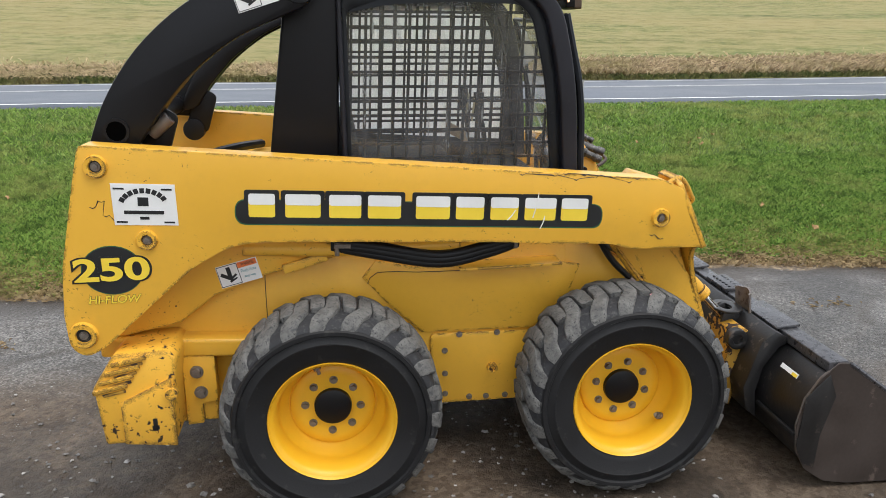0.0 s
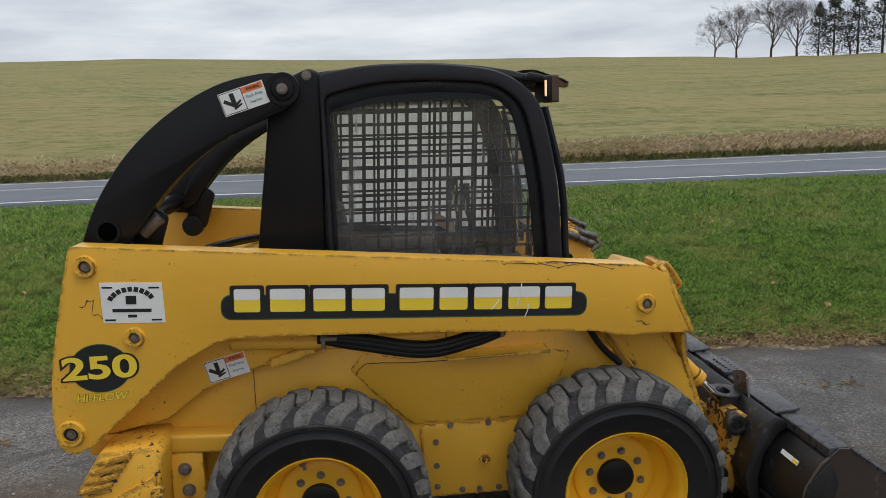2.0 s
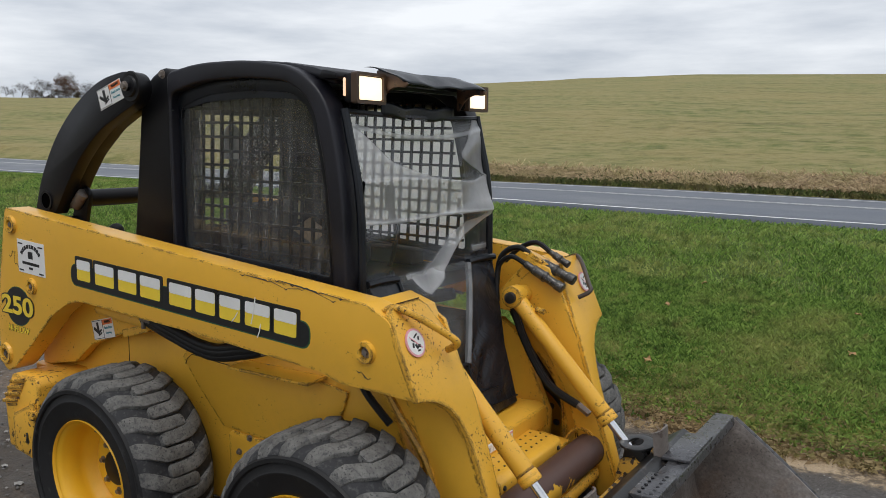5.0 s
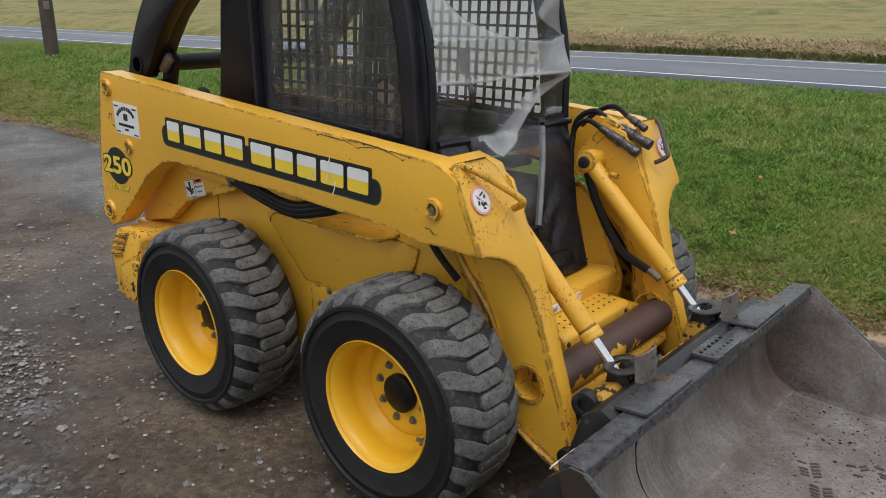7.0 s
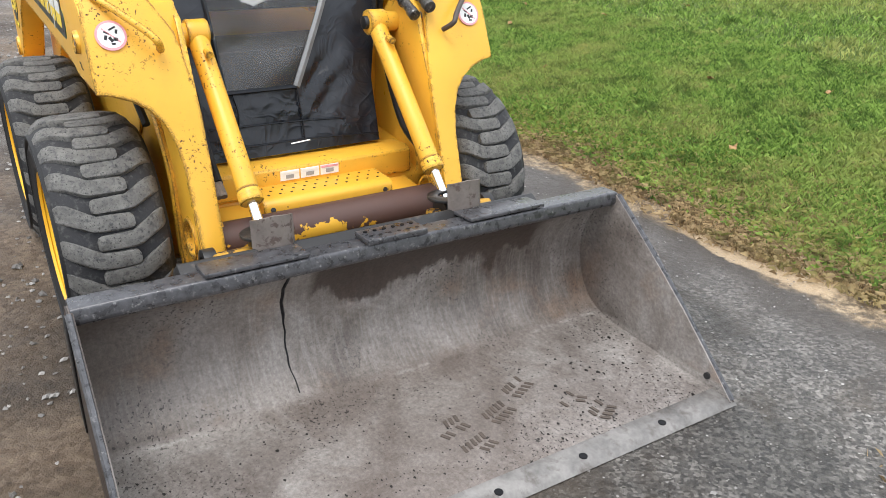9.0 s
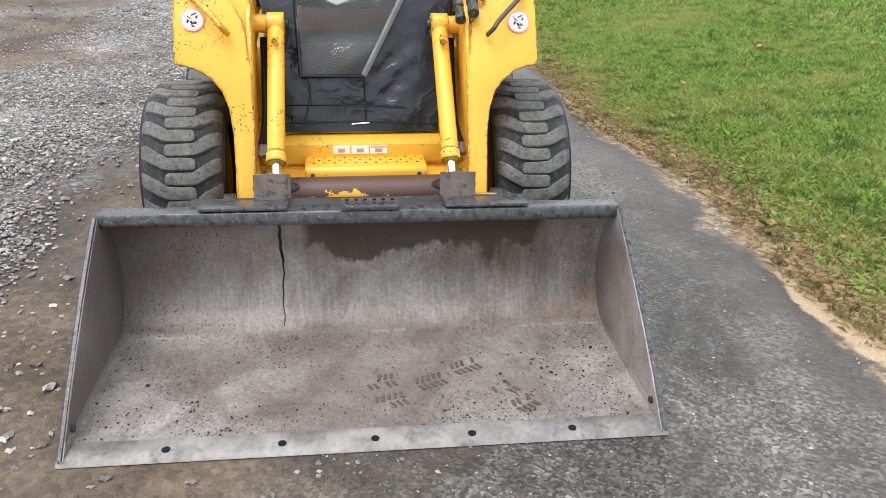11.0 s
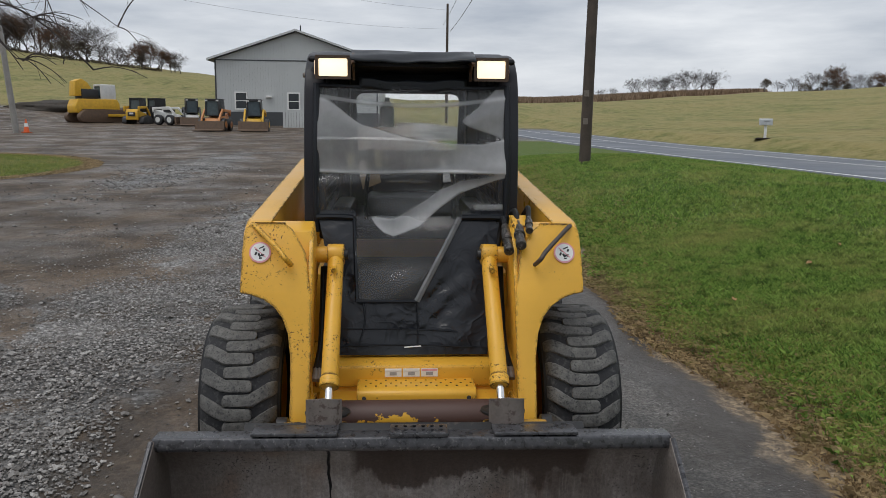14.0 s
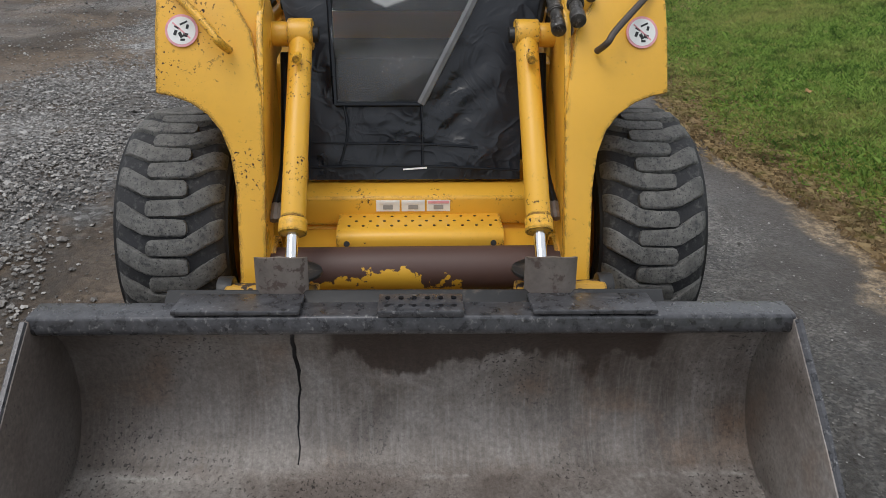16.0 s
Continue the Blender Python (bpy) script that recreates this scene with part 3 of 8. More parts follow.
back = math_node(n, l, "MULTIPLY", math_node(n, l, "MAXIMUM", math_node(n, l, "SUBTRACT", -5.0, px), 0.0), 0.03)
lawn_y = math_node(n, l, "ADD", math_node(n, l, "ADD", py, ragged), back)
bare = band(lawn_y, 1.80, 1.90)
in_lawn = band(lawn_y, 2.15, 2.75)
in_lawn = math_node(n, l, "MULTIPLY", in_lawn, band(px, -36.0, -33.0))
dx = math_node(n, l, "DIVIDE", math_node(n, l, "ADD", px, 16.5), 5.4)
dy = math_node(n, l, "DIVIDE", math_node(n, l, "ADD", py, 14.6), 5.7)
isl = math_node(n, l, "ADD", math_node(n, l, "ADD", math_node(n, l, "MULTIPLY", dx, dx), math_node(n, l, "MULTIPLY", dy, dy)), math_node(n, l, "MULTIPLY", ragged, 0.3))
island = math_node(n, l, "SUBTRACT", 1.0, band(isl, 0.92, 1.02))
island_rim = math_node(n, l, "SUBTRACT", 1.0, band(isl, 1.02, 1.12))
straw = ramp_node(n, l, turf, [(0.3, (0.13, 0.085, 0.04)), (0.7, (0.38, 0.27, 0.14))])
bare_col = ramp_node(n, l, noise_node(n, l, 16, 10, 0.85, co), [(0.36, (0.045, 0.033, 0.022)), (0.47, (0.13, 0.095, 0.06)), (0.54, (0.32, 0.24, 0.15)), (0.64, (0.58, 0.45, 0.30))])
col = mix_node(n, l, math_node(n, l, "MULTIPLY", bare, band(px, -36.0, -33.0)), drive_col, bare_col)
sand = ramp_node(n, l, math_node(n, l, "ADD", patch_of(1.78, 1.98, 0.55, 0.17), math_node(n, l, "MULTIPLY", math_node(n, l, "SUBTRACT", rag, 0.5), 2.5)), [(0.05, 0.0), (0.25, 0.9)])
col = mix_node(n, l, sand, col, ramp_node(n, l, grit, [(0.3, (0.36, 0.26, 0.16)), (0.7, (0.58, 0.45, 0.30))]))
col = mix_node(n, l, island_rim, col, straw)
col = mix_node(n, l, math_node(n, l, "MAXIMUM", in_lawn, island), col, lawn_col)
road_far = math_node(n, l, "ADD", py, math_node(n, l, "MULTIPLY", px, -ROAD_B))
in_field = band(road_far, ROAD_A + ROAD_W - 0.4, ROAD_A + ROAD_W + 0.6)
behind = math_node(n, l, "SUBTRACT", 1.0, band(math_node(n, l, "ADD", px, math_node(n, l, "MULTIPLY", ragged, 2.0)), -68.0, -64.0))
aside = math_node(n, l, "SUBTRACT", 1.0, band(py, -60.0, -55.0))
any_field = math_node(n, l, "MAXIMUM", math_node(n, l, "MAXIMUM", in_field, behind), aside)
col = mix_node(n, l, any_field, col, field_col)
corn = math_node(n, l, "MULTIPLY", math_node(n, l, "SUBTRACT", 1.0, band(math_node(n, l, "ADD", px, math_node(n, l, "MULTIPLY", py, 1.24)), -121.0, -113.0)), band(math_node(n, l, "ADD", py, math_node(n, l, "MULTIPLY", px, 0.12)), -14.0, -10.0))
col = mix_node(n, l, corn, col, corn_col)
l.new(col, b.inputs["Base Color"])
green = math_node(n, l, "MAXIMUM", math_node(n, l, "MAXIMUM", in_lawn, island), any_field)
wet = ramp_node(n, l, noise_node(n, l, 0.7, 6, 0.6, co), [(0.38, 0.35), (0.6, 0.8)])
wet = mix_node(n, l, math_node(n, l, "MULTIPLY", tar_all, 0.6), wet, 0.30)
l.new(mix_node(n, l, green, wet, 0.95), b.inputs["Roughness"])
b.inputs["Specular IOR Level"].default_value = 0.4
hgt = math_node(n, l, "ADD", math_node(n, l, "MULTIPLY", stones.outputs["Distance"], -0.3), math_node(n, l, "ADD", math_node(n, l, "ADD", math_node(n, l, "MULTIPLY", grit, 0.6), math_node(n, l, "MULTIPLY", clod, 0.8)), math_node(n, l, "MULTIPLY", turf, green)))
bump_node(n, l, b, hgt, 0.9, 0.014)


def spaced(lo, hi, fine_lo, fine_hi, step, grow):
    vals = list(np.arange(fine_lo, fine_hi + 1e-6, step))
    d = step
    while vals[-1] < hi:
        d *= grow
        vals.append(min(hi, vals[-1] + d))
    d = step
    while vals[0] > lo:
        d *= grow
        vals.insert(0, max(lo, vals[0] - d))
    return np.array(vals)


gxs, gys = spaced(-3200, 3200, -10, 8, 0.3, 1.06), spaced(-3200, 3200, -8, 22, 0.3, 1.06)
GX, GY = np.meshgrid(gxs, gys)
GZ = ground_z(GX, GY)
near = np.clip(1 - np.hypot(GX - 1, GY) / 18, 0, 1) * (np.hypot((GX - 1.2) / 2.6, GY / 1.5) > 1)
GZ += near * (0.012 * np.sin(GX * 2.1 + 0.6 * GY) * np.sin(GY * 1.7) - 0.008)
nx, ny = len(gxs), len(gys)
idx = np.arange(nx * ny).reshape(ny, nx)
quads = np.stack([idx[:-1, :-1], idx[:-1, 1:], idx[1:, 1:], idx[1:, :-1]], -1).reshape(-1, 4)
raw("ground", np.stack([GX, GY, GZ], -1).reshape(-1, 3), quads, ground_m, label="gravel drive beside a mown lawn, with grass fields rising behind", kind="structure", category="ground", smooth=True)

# the road
asphalt = surface("damp_asphalt", (0.10, 0.112, 0.135), 0.5, vary=0.25, scale=0.5, fine=140, bump=0.3, depth=0.004, spec=0.3)
LINE_WHITE = surface("road_white_paint", (0.62, 0.62, 0.61), 0.6, vary=0.12, scale=3)
rxs = np.concatenate([np.arange(-220, -40, 4.0), np.arange(-40, 30, 1.0), np.arange(30, 221, 4.0)])


def strip(name, o1, o2, lift, material, label, parent=None, x_lo=-220, x_hi=220, crown=0.05):
    xs = rxs[(rxs >= x_lo) & (rxs <= x_hi)]
    offs = np.linspace(o1, o2, 9 if o2 - o1 > 2 else 2)
    vs, fs = [], []
    for x in xs:
        for o in offs:
            cr = float(road_cross(o))
            vs.append((x, road_edge(x) + o, float(road_level(x)) + 0.01 + cr + lift))
    k = len(offs)
    for i in range(len(xs) - 1):
        for j in range(k - 1):
            fs.append((i * k + j, (i + 1) * k + j, (i + 1) * k + j + 1, i * k + j + 1))
    base = len(vs)
    if not parent:
        for side in (0, k - 1):
            for i in range(len(xs)):
                v = vs[i * k + side]
                vs.append((v[0], v[1] + (-0.1 if side == 0 else 0.1), v[2] - 0.25))
        m = len(xs)
        for i in range(m - 1):
            fs.append((i * k, base + i, base + i + 1, (i + 1) * k))
            fs.append((i * k + k - 1, (i + 1) * k + k - 1, base + m + i + 1, base + m + i))
    return raw(name, vs, fs, material, parent, label, "" if parent else "structure", "" if parent else "road", smooth=True)


road = strip("road", 0.0, ROAD_W, 0.0, asphalt, "two-lane asphalt country road, damp grey, with painted lines")
strip("edge_line", 0.28, 0.42, 0.006, LINE_WHITE, "white edge line", road)
strip("edge_line", ROAD_W - 0.6, ROAD_W - 0.45, 0.006, LINE_WHITE, "white edge line", road)
strip("centre_line", 3.35, 3.46, 0.006, LINE_WHITE, "faded pale centre line", road)
strip("centre_line", 3.60, 3.71, 0.006, LINE_WHITE, "faded pale centre line", road)

# ---------------------------------------------------------------- the loader
loader = empty("skid_steer_loader", pose(0, -0.042, 0, 0, 0, 1.05), "yellow and black skid steer loader parked on a gravel drive", "skid steer")
R_TYRE, WB = 0.408, 1.112


def tyre_mesh():
    bm = bmesh.new()
    R = R_TYRE - 0.0235
    half = [(0.222, 0.120), (0.230, 0.146), (0.250, 0.158), (0.299, 0.161), (0.302, 0.1635), (0.306, 0.1635), (0.309, 0.161), (0.332, 0.156), (0.337, 0.165), (0.350, 0.165), (0.355, 0.154), (R - 0.014, 0.140), (R - 0.003, 0.118), (R, 0.05)]
    prof = [(r, -y) for r, y in half] + [(r, y) for r, y in reversed(half)]
    lathe(bm, prof, 72)
    return bm


def groove_mesh():
    """The floor of the tread between the lugs."""
    bm = bmesh.new()
    R = R_TYRE - 0.022
    half = [(0.3565, 0.1545), (R - 0.014, 0.141), (R - 0.003, 0.119), (R, 0.05)]
    lathe(bm, [(r, -y) for r, y in half] + [(r, y) for r, y in reversed(half)], 72)
    return bm


def lug_mesh(sense):
    """Two rows of bent lugs that mesh like teeth along the middle, worn low and round at the edges."""
    bm = bmesh.new()
    count, R = 22, R_TYRE
    pitch = math.tau / count
    rnd = random.Random(4)
    spine = [(-0.058, -0.004, 0.20), (-0.054, -0.002, 0.36), (-0.046, 0.0, 0.43), (0.0, 0.0, 0.45), (0.048, 0.004, 0.46), (0.066, 0.022, 0.52), (0.092, 0.060, 0.56), (0.120, 0.102, 0.58), (0.142, 0.132, 0.58), (0.156, 0.150, 0.50)]
    for side in (-1, 1):
        for i in range(count):
            a0 = (i + (0.5 if side > 0 else 0.0)) * pitch + rnd.uniform(-0.006, 0.006)
            worn = rnd.uniform(0, 0.0025)
            rows_ = []
            for y, da, k in spine:
                drop = 0.0 if y < 0.09 else 0.003 if y < 0.11 else 0.009 if y < 0.13 else 0.026 if y < 0.15 else 0.050
                rt = R - drop - worn - rnd.uniform(0, 0.0028)
                rl = R - 0.036 - drop
                row = []
                for r, sgn, sh in ((rl, -1, 1.02), (rt - 0.005, -1, 0.98), (rt - 0.0012, -1, 0.90), (rt, -1, 0.74), (rt, 1, 0.74), (rt - 0.0012, 1, 0.90), (rt - 0.005, 1, 0.98), (rl, 1, 1.02)):
                    a = a0 + sense * da + sgn * pitch / 2 * k * sh + rnd.uniform(-0.0045, 0.0045)
                    row.append(bm.verts.new((math.cos(a) * r, side * y, math.sin(a) * r)))
                rows_.append(row)
            for p, q in zip(rows_, rows_[1:]):
                for k in range(7):
                    bm.faces.new((p[k], q[k], q[k + 1], p[k + 1]))
            bm.faces.new(rows_[0]), bm.faces.new(rows_[-1][::-1])
    return bm


def rim_mesh():
    bm = bmesh.new()
    prof = [(0.222, -0.142), (0.228, -0.152), (0.232, -0.144), (0.216, -0.134), (0.207, -0.120), (0.196, -0.06), (0.190, -0.035), (0.168, -0.004), (0.163, 0.004), (0.159, 0.004), (0.156, -0.004), (0.148, -0.008), (0.130, -0.012), (0.122, -0.011), (0.072, -0.010), (0.0, -0.010)]
    lathe(bm, prof, 64)
    prof = [(0.196, -0.06), (0.200, 0.02), (0.214, 0.10), (0.228, 0.118)]
    lathe(bm, prof, 64)
    return bm


def make_wheel(x, side, spin):
    """A wheel as a part of the loader: its tyre, lugs, rim, hub and nuts under it."""
    m = pose(x, side * 0.715, 0.405, 0, spin, 0 if side < 0 else 180)
    tyre = part("wheel", tyre_mesh(), RUBBER, loader, "skid steer wheel with a worn black tyre", smooth=True)
    tyre.matrix_local = m
    part("tread", lug_mesh(-side), TREAD, tyre, "dusty worn chevron lugs", smooth=True)
    part("tread_floor", groove_mesh(), GROOVE, tyre, "dark dusty rubber between the lugs", smooth=True)
    part("rim", rim_mesh(), RIM_YELLOW, tyre, "deep yellow steel rim", smooth=True)
    bm = bmesh.new()
    lathe(bm, [(0.0, -0.012), (0.0, -0.034), (0.058, -0.034), (0.068, -0.028), (0.070, -0.008)], 32)
    part("hub_cap", bm, BLACK, tyre, "black hub centre", smooth=True)
    for k in range(8):
        bm = bmesh.new()
        a = k * math.tau / 8 + 0.2
        nut(bm, (math.cos(a) * 0.102, -0.009, math.sin(a) * 0.102), (0, -1, 0), 0.0105, 0.013)
        part("wheel_nut", bm, BOLT, tyre)
    bm = bmesh.new()
    cyl(bm, (-0.190, -0.055, 0.045), (-0.170, -0.066, 0.044), 0.014, 14)
    cyl(bm, (-0.174, -0.062, 0.044), (-0.155, -0.074, 0.042), 0.007, 10)
    part("valve", bm, BOLT, tyre)
    return tyre


for x, side, spin in ((0.0, -1, 60), (WB, -1, 205), (0.0, 1, 20), (WB, 1, 100)):
    make_wheel(x, side, spin)

# fleck of red paint on the tread of the front wheel nearest the drive
bm = bmesh.new()
bmesh.ops.create_icosphere(bm, subdivisions=1, radius=0.008, matrix=Matrix.Translation((1.19, -0.785, 0.795)) @ Matrix.Diagonal((1.2, 0.8, 0.5, 1)))
part("paint_fleck", bm, PINK_INK, loader, "fleck of red paint on the tyre tread")

# chassis tub
bm = bmesh.new()
prism(bm, [(-0.46, 0.275), (1.16, 0.262), (1.30, 0.34), (1.30, 0.49), (1.16, 0.58), (0.95, 0.60), (0.95, 0.93), (-0.22, 1.00), (-0.60, 0.92), (-0.80, 0.72), (-0.80, 0.56), (-0.46, 0.55)], -0.495, 0.495)
chassis = part("chassis", bm, YELLOW, loader, "yellow steel chassis tub", bevel=0.012)
for s in (-1, 1):
    bm = bmesh.new()
    prism(bm, [(0.13, 0.825), (0.185, 0.893), (0.33, 0.86), (0.90, 0.856), (1.0, 0.84), (0.95, 0.70), (0.80, 0.58), (0.36, 0.585), (0.22, 0.72)], s * 0.495, s * 0.506)
    part("side_panel", bm, YELLOW, chassis, bevel=0.004)
    bm = bmesh.new()
    prism(bm, [(0.90, 0.40), (1.30, 0.40), (1.30, 0.55), (1.22, 0.72), (1.16, 0.86), (1.06, 0.93), (0.90, 0.93)], s * 0.455, s * 0.494)
    part("side_wall", bm, YELLOW, chassis, bevel=0.006)
    bm = bmesh.new()
    prism(bm, rounded([(0.39, 0.575), (0.82, 0.568), (0.80, 0.268), (0.40, 0.268)], 0.03), s * 0.495, s * 0.505)
    part("access_cover", bm, YELLOW, chassis, bevel=0.003)
    bm = bmesh.new()
    prism(bm, [(0.50, 0.872), (0.90, 0.878), (0.90, 0.868), (0.50, 0.862)], s * 0.495, s * 0.60)
    part("ledge", bm, YELLOW, chassis, bevel=0.003)
    # rear fender and its ledge
    bm = bmesh.new()
    prism(bm, [(-0.845, 0.66), (-0.845, 0.585), (-0.30, 0.555), (-0.24, 0.60), (-0.24, 0.625)], s * 0.40, s * 0.58)
    part("rear_ledge", bm, YELLOW, chassis, bevel=0.02, segs=3)
    bm = bmesh.new()
    prism(bm, [(-0.82, 0.645), (-0.55, 0.70), (-0.42, 0.80), (-0.23, 0.87), (0.06, 0.93), (0.06, 1.06), (-0.30, 1.09), (-0.55, 1.02), (-0.80, 0.82)], s * 0.505, s * 0.555)
    part("fender_skirt", bm, YELLOW, chassis, bevel=0.008)
    bm = bmesh.new()
    prism(bm, [(-0.56, 0.575), (-0.44, 0.570), (-0.44, 0.385), (-0.50, 0.37), (-0.50, 0.29), (-0.56, 0.285)], s * 0.560, s * 0.575)
    box(bm, (-0.52, s * 0.52, 0.43), (0.15, 0.08, 0.27))
    part("weight_bracket", bm, YELLOW, chassis, bevel=0.003)
    bm = bmesh.new()
    box(bm, (-0.08, s * 0.56, 0.915), (0.17, 0.03, 0.035), turned(0, -16, 0))
    part("fender_block", bm, YELLOW, chassis, bevel=0.004)
    for x, z in ((0.51, 0.567), (0.664, 0.567), (0.45, 0.50), (0.45, 0.40), (0.45, 0.31), (0.55, 0.29), (0.62, 0.288), (0.70, 0.288), (0.62, 0.865), (0.80, 0.85)):
        bm = bmesh.new()
        nut(bm, (x, s * 0.505, z), (0, s, 0), 0.0085, 0.009)
        part("bolt", bm, BOLT, chassis)
    for x, z in ((-0.509, 0.505), (-0.500, 0.42)):
        bm = bmesh.new()
        nut(bm, (x, s * 0.575, z), (0, s, 0), 0.017, 0.016)
        part("bolt", bm, BOLT, chassis)
    bm = bmesh.new()
    pipe(bm, (0.645, s * 0.505, 0.415), (0.645, s * 0.520, 0.415), 0.022, 0.014)
    cyl(bm, (0.645, s * 0.500, 0.415), (0.645, s * 0.509, 0.415), 0.014, 12)
    part("drain_plug", bm, YELLOW_WORN, chassis, smooth=True)

for s in (-1, 1):
    for pts in (((-0.24, 0.63), (-0.24, 0.75), (-0.238, 0.868)), ((0.15, 0.80), (0.19, 0.845), (0.35, 0.838), (0.60, 0.836))):
        bm = bmesh.new()
        sweep(bm, [(x, s * (0.4955 if x < 0 else 0.5065), z) for x, z in pts], 0.0018, 4, 2)
        part("panel_seam", bm, STEEL_DARK, chassis)

# counterweight bumper at the back corners, standing out behind the rear tyres
def outward(bm):
    for v in bm.verts:
        v.co.x, v.co.z = 0.1 + (v.co.x - 0.1) * 0.951, 1.755 + (v.co.z - 1.755) * 0.951
        if abs(v.co.y) > 0.5:
            v.co.y += math.copysign(0.135, v.co.y)
    return bm


for s in (-1, 1):
    bm = bmesh.new()
    prism(bm, [(-0.885, 0.47), (-0.80, 0.60), (-0.60, 0.605), (-0.575, 0.575), (-0.595, 0.43), (-0.60, 0.235), (-0.865, 0.235)], s * 0.40, s * 0.60)
    weight = part("counterweight", outward(bm), CHIPPED, loader, "chipped yellow cast counterweight", bevel=0.012)
    for k in range(4):
        bm = bmesh.new()
        box(bm, (-0.745 + (-0.026) * k, s * 0.585, 0.575 - 0.036 * k), (0.13, 0.05, 0.017), turned(0, -12, 0))
        part("slot_bar", outward(bm), CHIPPED, weight, bevel=0.004)
    # darker boxes between the bars stand in for the shade in the slots
    for k in range(4):
        bm = bmesh.new()
        box(bm, (-0.738 - 0.024 * k, s * 0.588, 0.556 - 0.036 * k), (0.085, 0.030, 0.012), turned(0, -12, 0))
        part("slot", outward(bm), FLAKED, weight, "slot in the casting, its shade drawn as a darker box")
    # two solid dark boxes draw the shaded keyhole of the cheek plate
    bm = bmesh.new()
    box(bm, (-0.672, s * 0.607, 0.315), (0.016, 0.014, 0.050))
    box(bm, (-0.672, s * 0.607, 0.303), (0.026, 0.014, 0.016))
    part("keyhole_shade", outward(bm), STEEL_DARK, weight, "keyhole slot in the cheek plate, its shade drawn as dark boxes")
    bm = bmesh.new()
    prism(bm, [(-0.79, 0.41), (-0.60, 0.50), (-0.60, 0.22), (-0.79, 0.24)], s * 0.598, s * 0.612)
    part("cheek_plate", outward(bm), CHIPPED, weight, bevel=0.003)
    bm = bmesh.new()
    cyl(bm, (-0.60, s * 0.60, 0.44), (-0.60, s * 0.63, 0.44), 0.022, 16)
    part("pin", outward(bm), CHIPPED, weight)
bm = bmesh.new()
box(bm, (-0.78, 0, 0.42), (0.12, 0.84, 0.34))
part("rear_bumper", bm, CHIPPED, loader, bevel=0.015)

# lift arms
ARM = [(-0.788, 1.392), (0.06, 1.316), (1.241, 1.212), (1.325, 1.170), (1.425, 0.945), (1.120, 0.950), (1.062, 0.972), (0.450, 1.008), (-0.243, 1.036), (-0.335, 1.022), (-0.46, 0.953), (-0.785, 0.672), (-0.853, 0.640), (-0.902, 0.680), (-0.907, 0.800), (-0.890, 0.972), (-0.822, 1.262)]
ARM_R = [0.02, 0, 0.03, 0.02, 0.004, 0.03, 0.03, 0, 0.04, 0.08, 0.04, 0.04, 0.06, 0.05, 0, 0, 0]
arms = []
for s in (-1, 1):
    bm = bmesh.new()
    prism(bm, rounded(ARM, ARM_R, 4), s * 0.60, s * 0.70)
    arm = part("lift_arm", bm, YELLOW, loader, "long yellow box-section lift arm with scratched paint", bevel=0.012, segs=3, angle=50)
    arms.append(arm)
    for x, z, r in ((-0.739, 1.319, 0.040), (-0.601, 1.061, 0.036), (-0.851, 0.725, 0.050), (1.240, 1.066, 0.036)):
        bm = bmesh.new()
        lathe(bm, [(r * 0.50, 0.0005), (r * 0.54, 0.013), (r * 0.90, 0.014), (r, 0.0)], 28)
        boss = part("pivot_boss", bm, YELLOW, arm, smooth=True)
        at_boss = pose(x, s * 0.70, z, 0, 0, 0 if s > 0 else 180)
        boss.matrix_local = at_boss
        # dark disc paints the shade at the bottom of the boss
        bm = bmesh.new()
        cyl(bm, (0, -0.002, 0), (0, 0.0015, 0), r * 0.52, 24)
        recess_shade = part("recess_shade", bm, STEEL_DARK, arm)
        recess_shade.matrix_local = at_boss
        bm = bmesh.new()
        nut(bm, (0, 0.001, 0), (0, 1, 0), 0.0105, 0.009)
        bolt = part("bolt", bm, BOLT, arm)
        bolt.matrix_local = at_boss
    # front end: sloping face plate that narrows into the leg
    rz = [1.215, 1.19, 1.10, 0.947, 0.940, 0.922, 0.893, 0.850, 0.79, 0.70, 0.50, 0.36, 0.20]
    outer = [0.665, 0.695, 0.702, 0.702, 0.662, 0.610, 0.565, 0.530, 0.507, 0.495, 0.492, 0.490, 0.488]
    inner = [0.535, 0.500, 0.445, 0.420, 0.420, 0.419, 0.416, 0.415, 0.415, 0.415, 0.418, 0.425, 0.432]
    bm = bmesh.new()
    cols = []
    for z, o, i in zip(rz, outer, inner):
        x = 1.312 + (1.215 - z) * 0.445 if z > 0.9 else 1.452 + (0.90 - z) * 0.32
        cols.append([bm.verts.new((x + dx, s * y, z + dx * 0.4)) for y, dx in ((o, 0), (i, 0), (i, -0.02), (o, -0.02))])
    for a, c in zip(cols, cols[1:]):
        for k in range(4):
            bm.faces.new((a[k], a[(k + 1) % 4], c[(k + 1) % 4], c[k]))
    bm.faces.new(cols[0]), bm.faces.new(cols[-1][::-1])
    face = part("face_plate", bm, YELLOW_WORN if s < 0 else YELLOW, arm, "sloping yellow face plate with chipped edges", bevel=0.004)
    # leg side plates, outer with a round opening
    leg = [(1.10, 0.95), (1.405, 0.93), (1.46, 0.80), (1.53, 0.60), (1.60, 0.40), (1.66, 0.22), (1.62, 0.19), (1.40, 0.33), (1.35, 0.62), (1.22, 0.80)]
    bm = bmesh.new()
    hole = [(1.472 + 0.055 * math.cos(k * math.tau / 24), 0.465 + 0.068 * math.sin(k * math.tau / 24)) for k in range(24)]
    cx, cz = 1.472, 0.465
    out = []
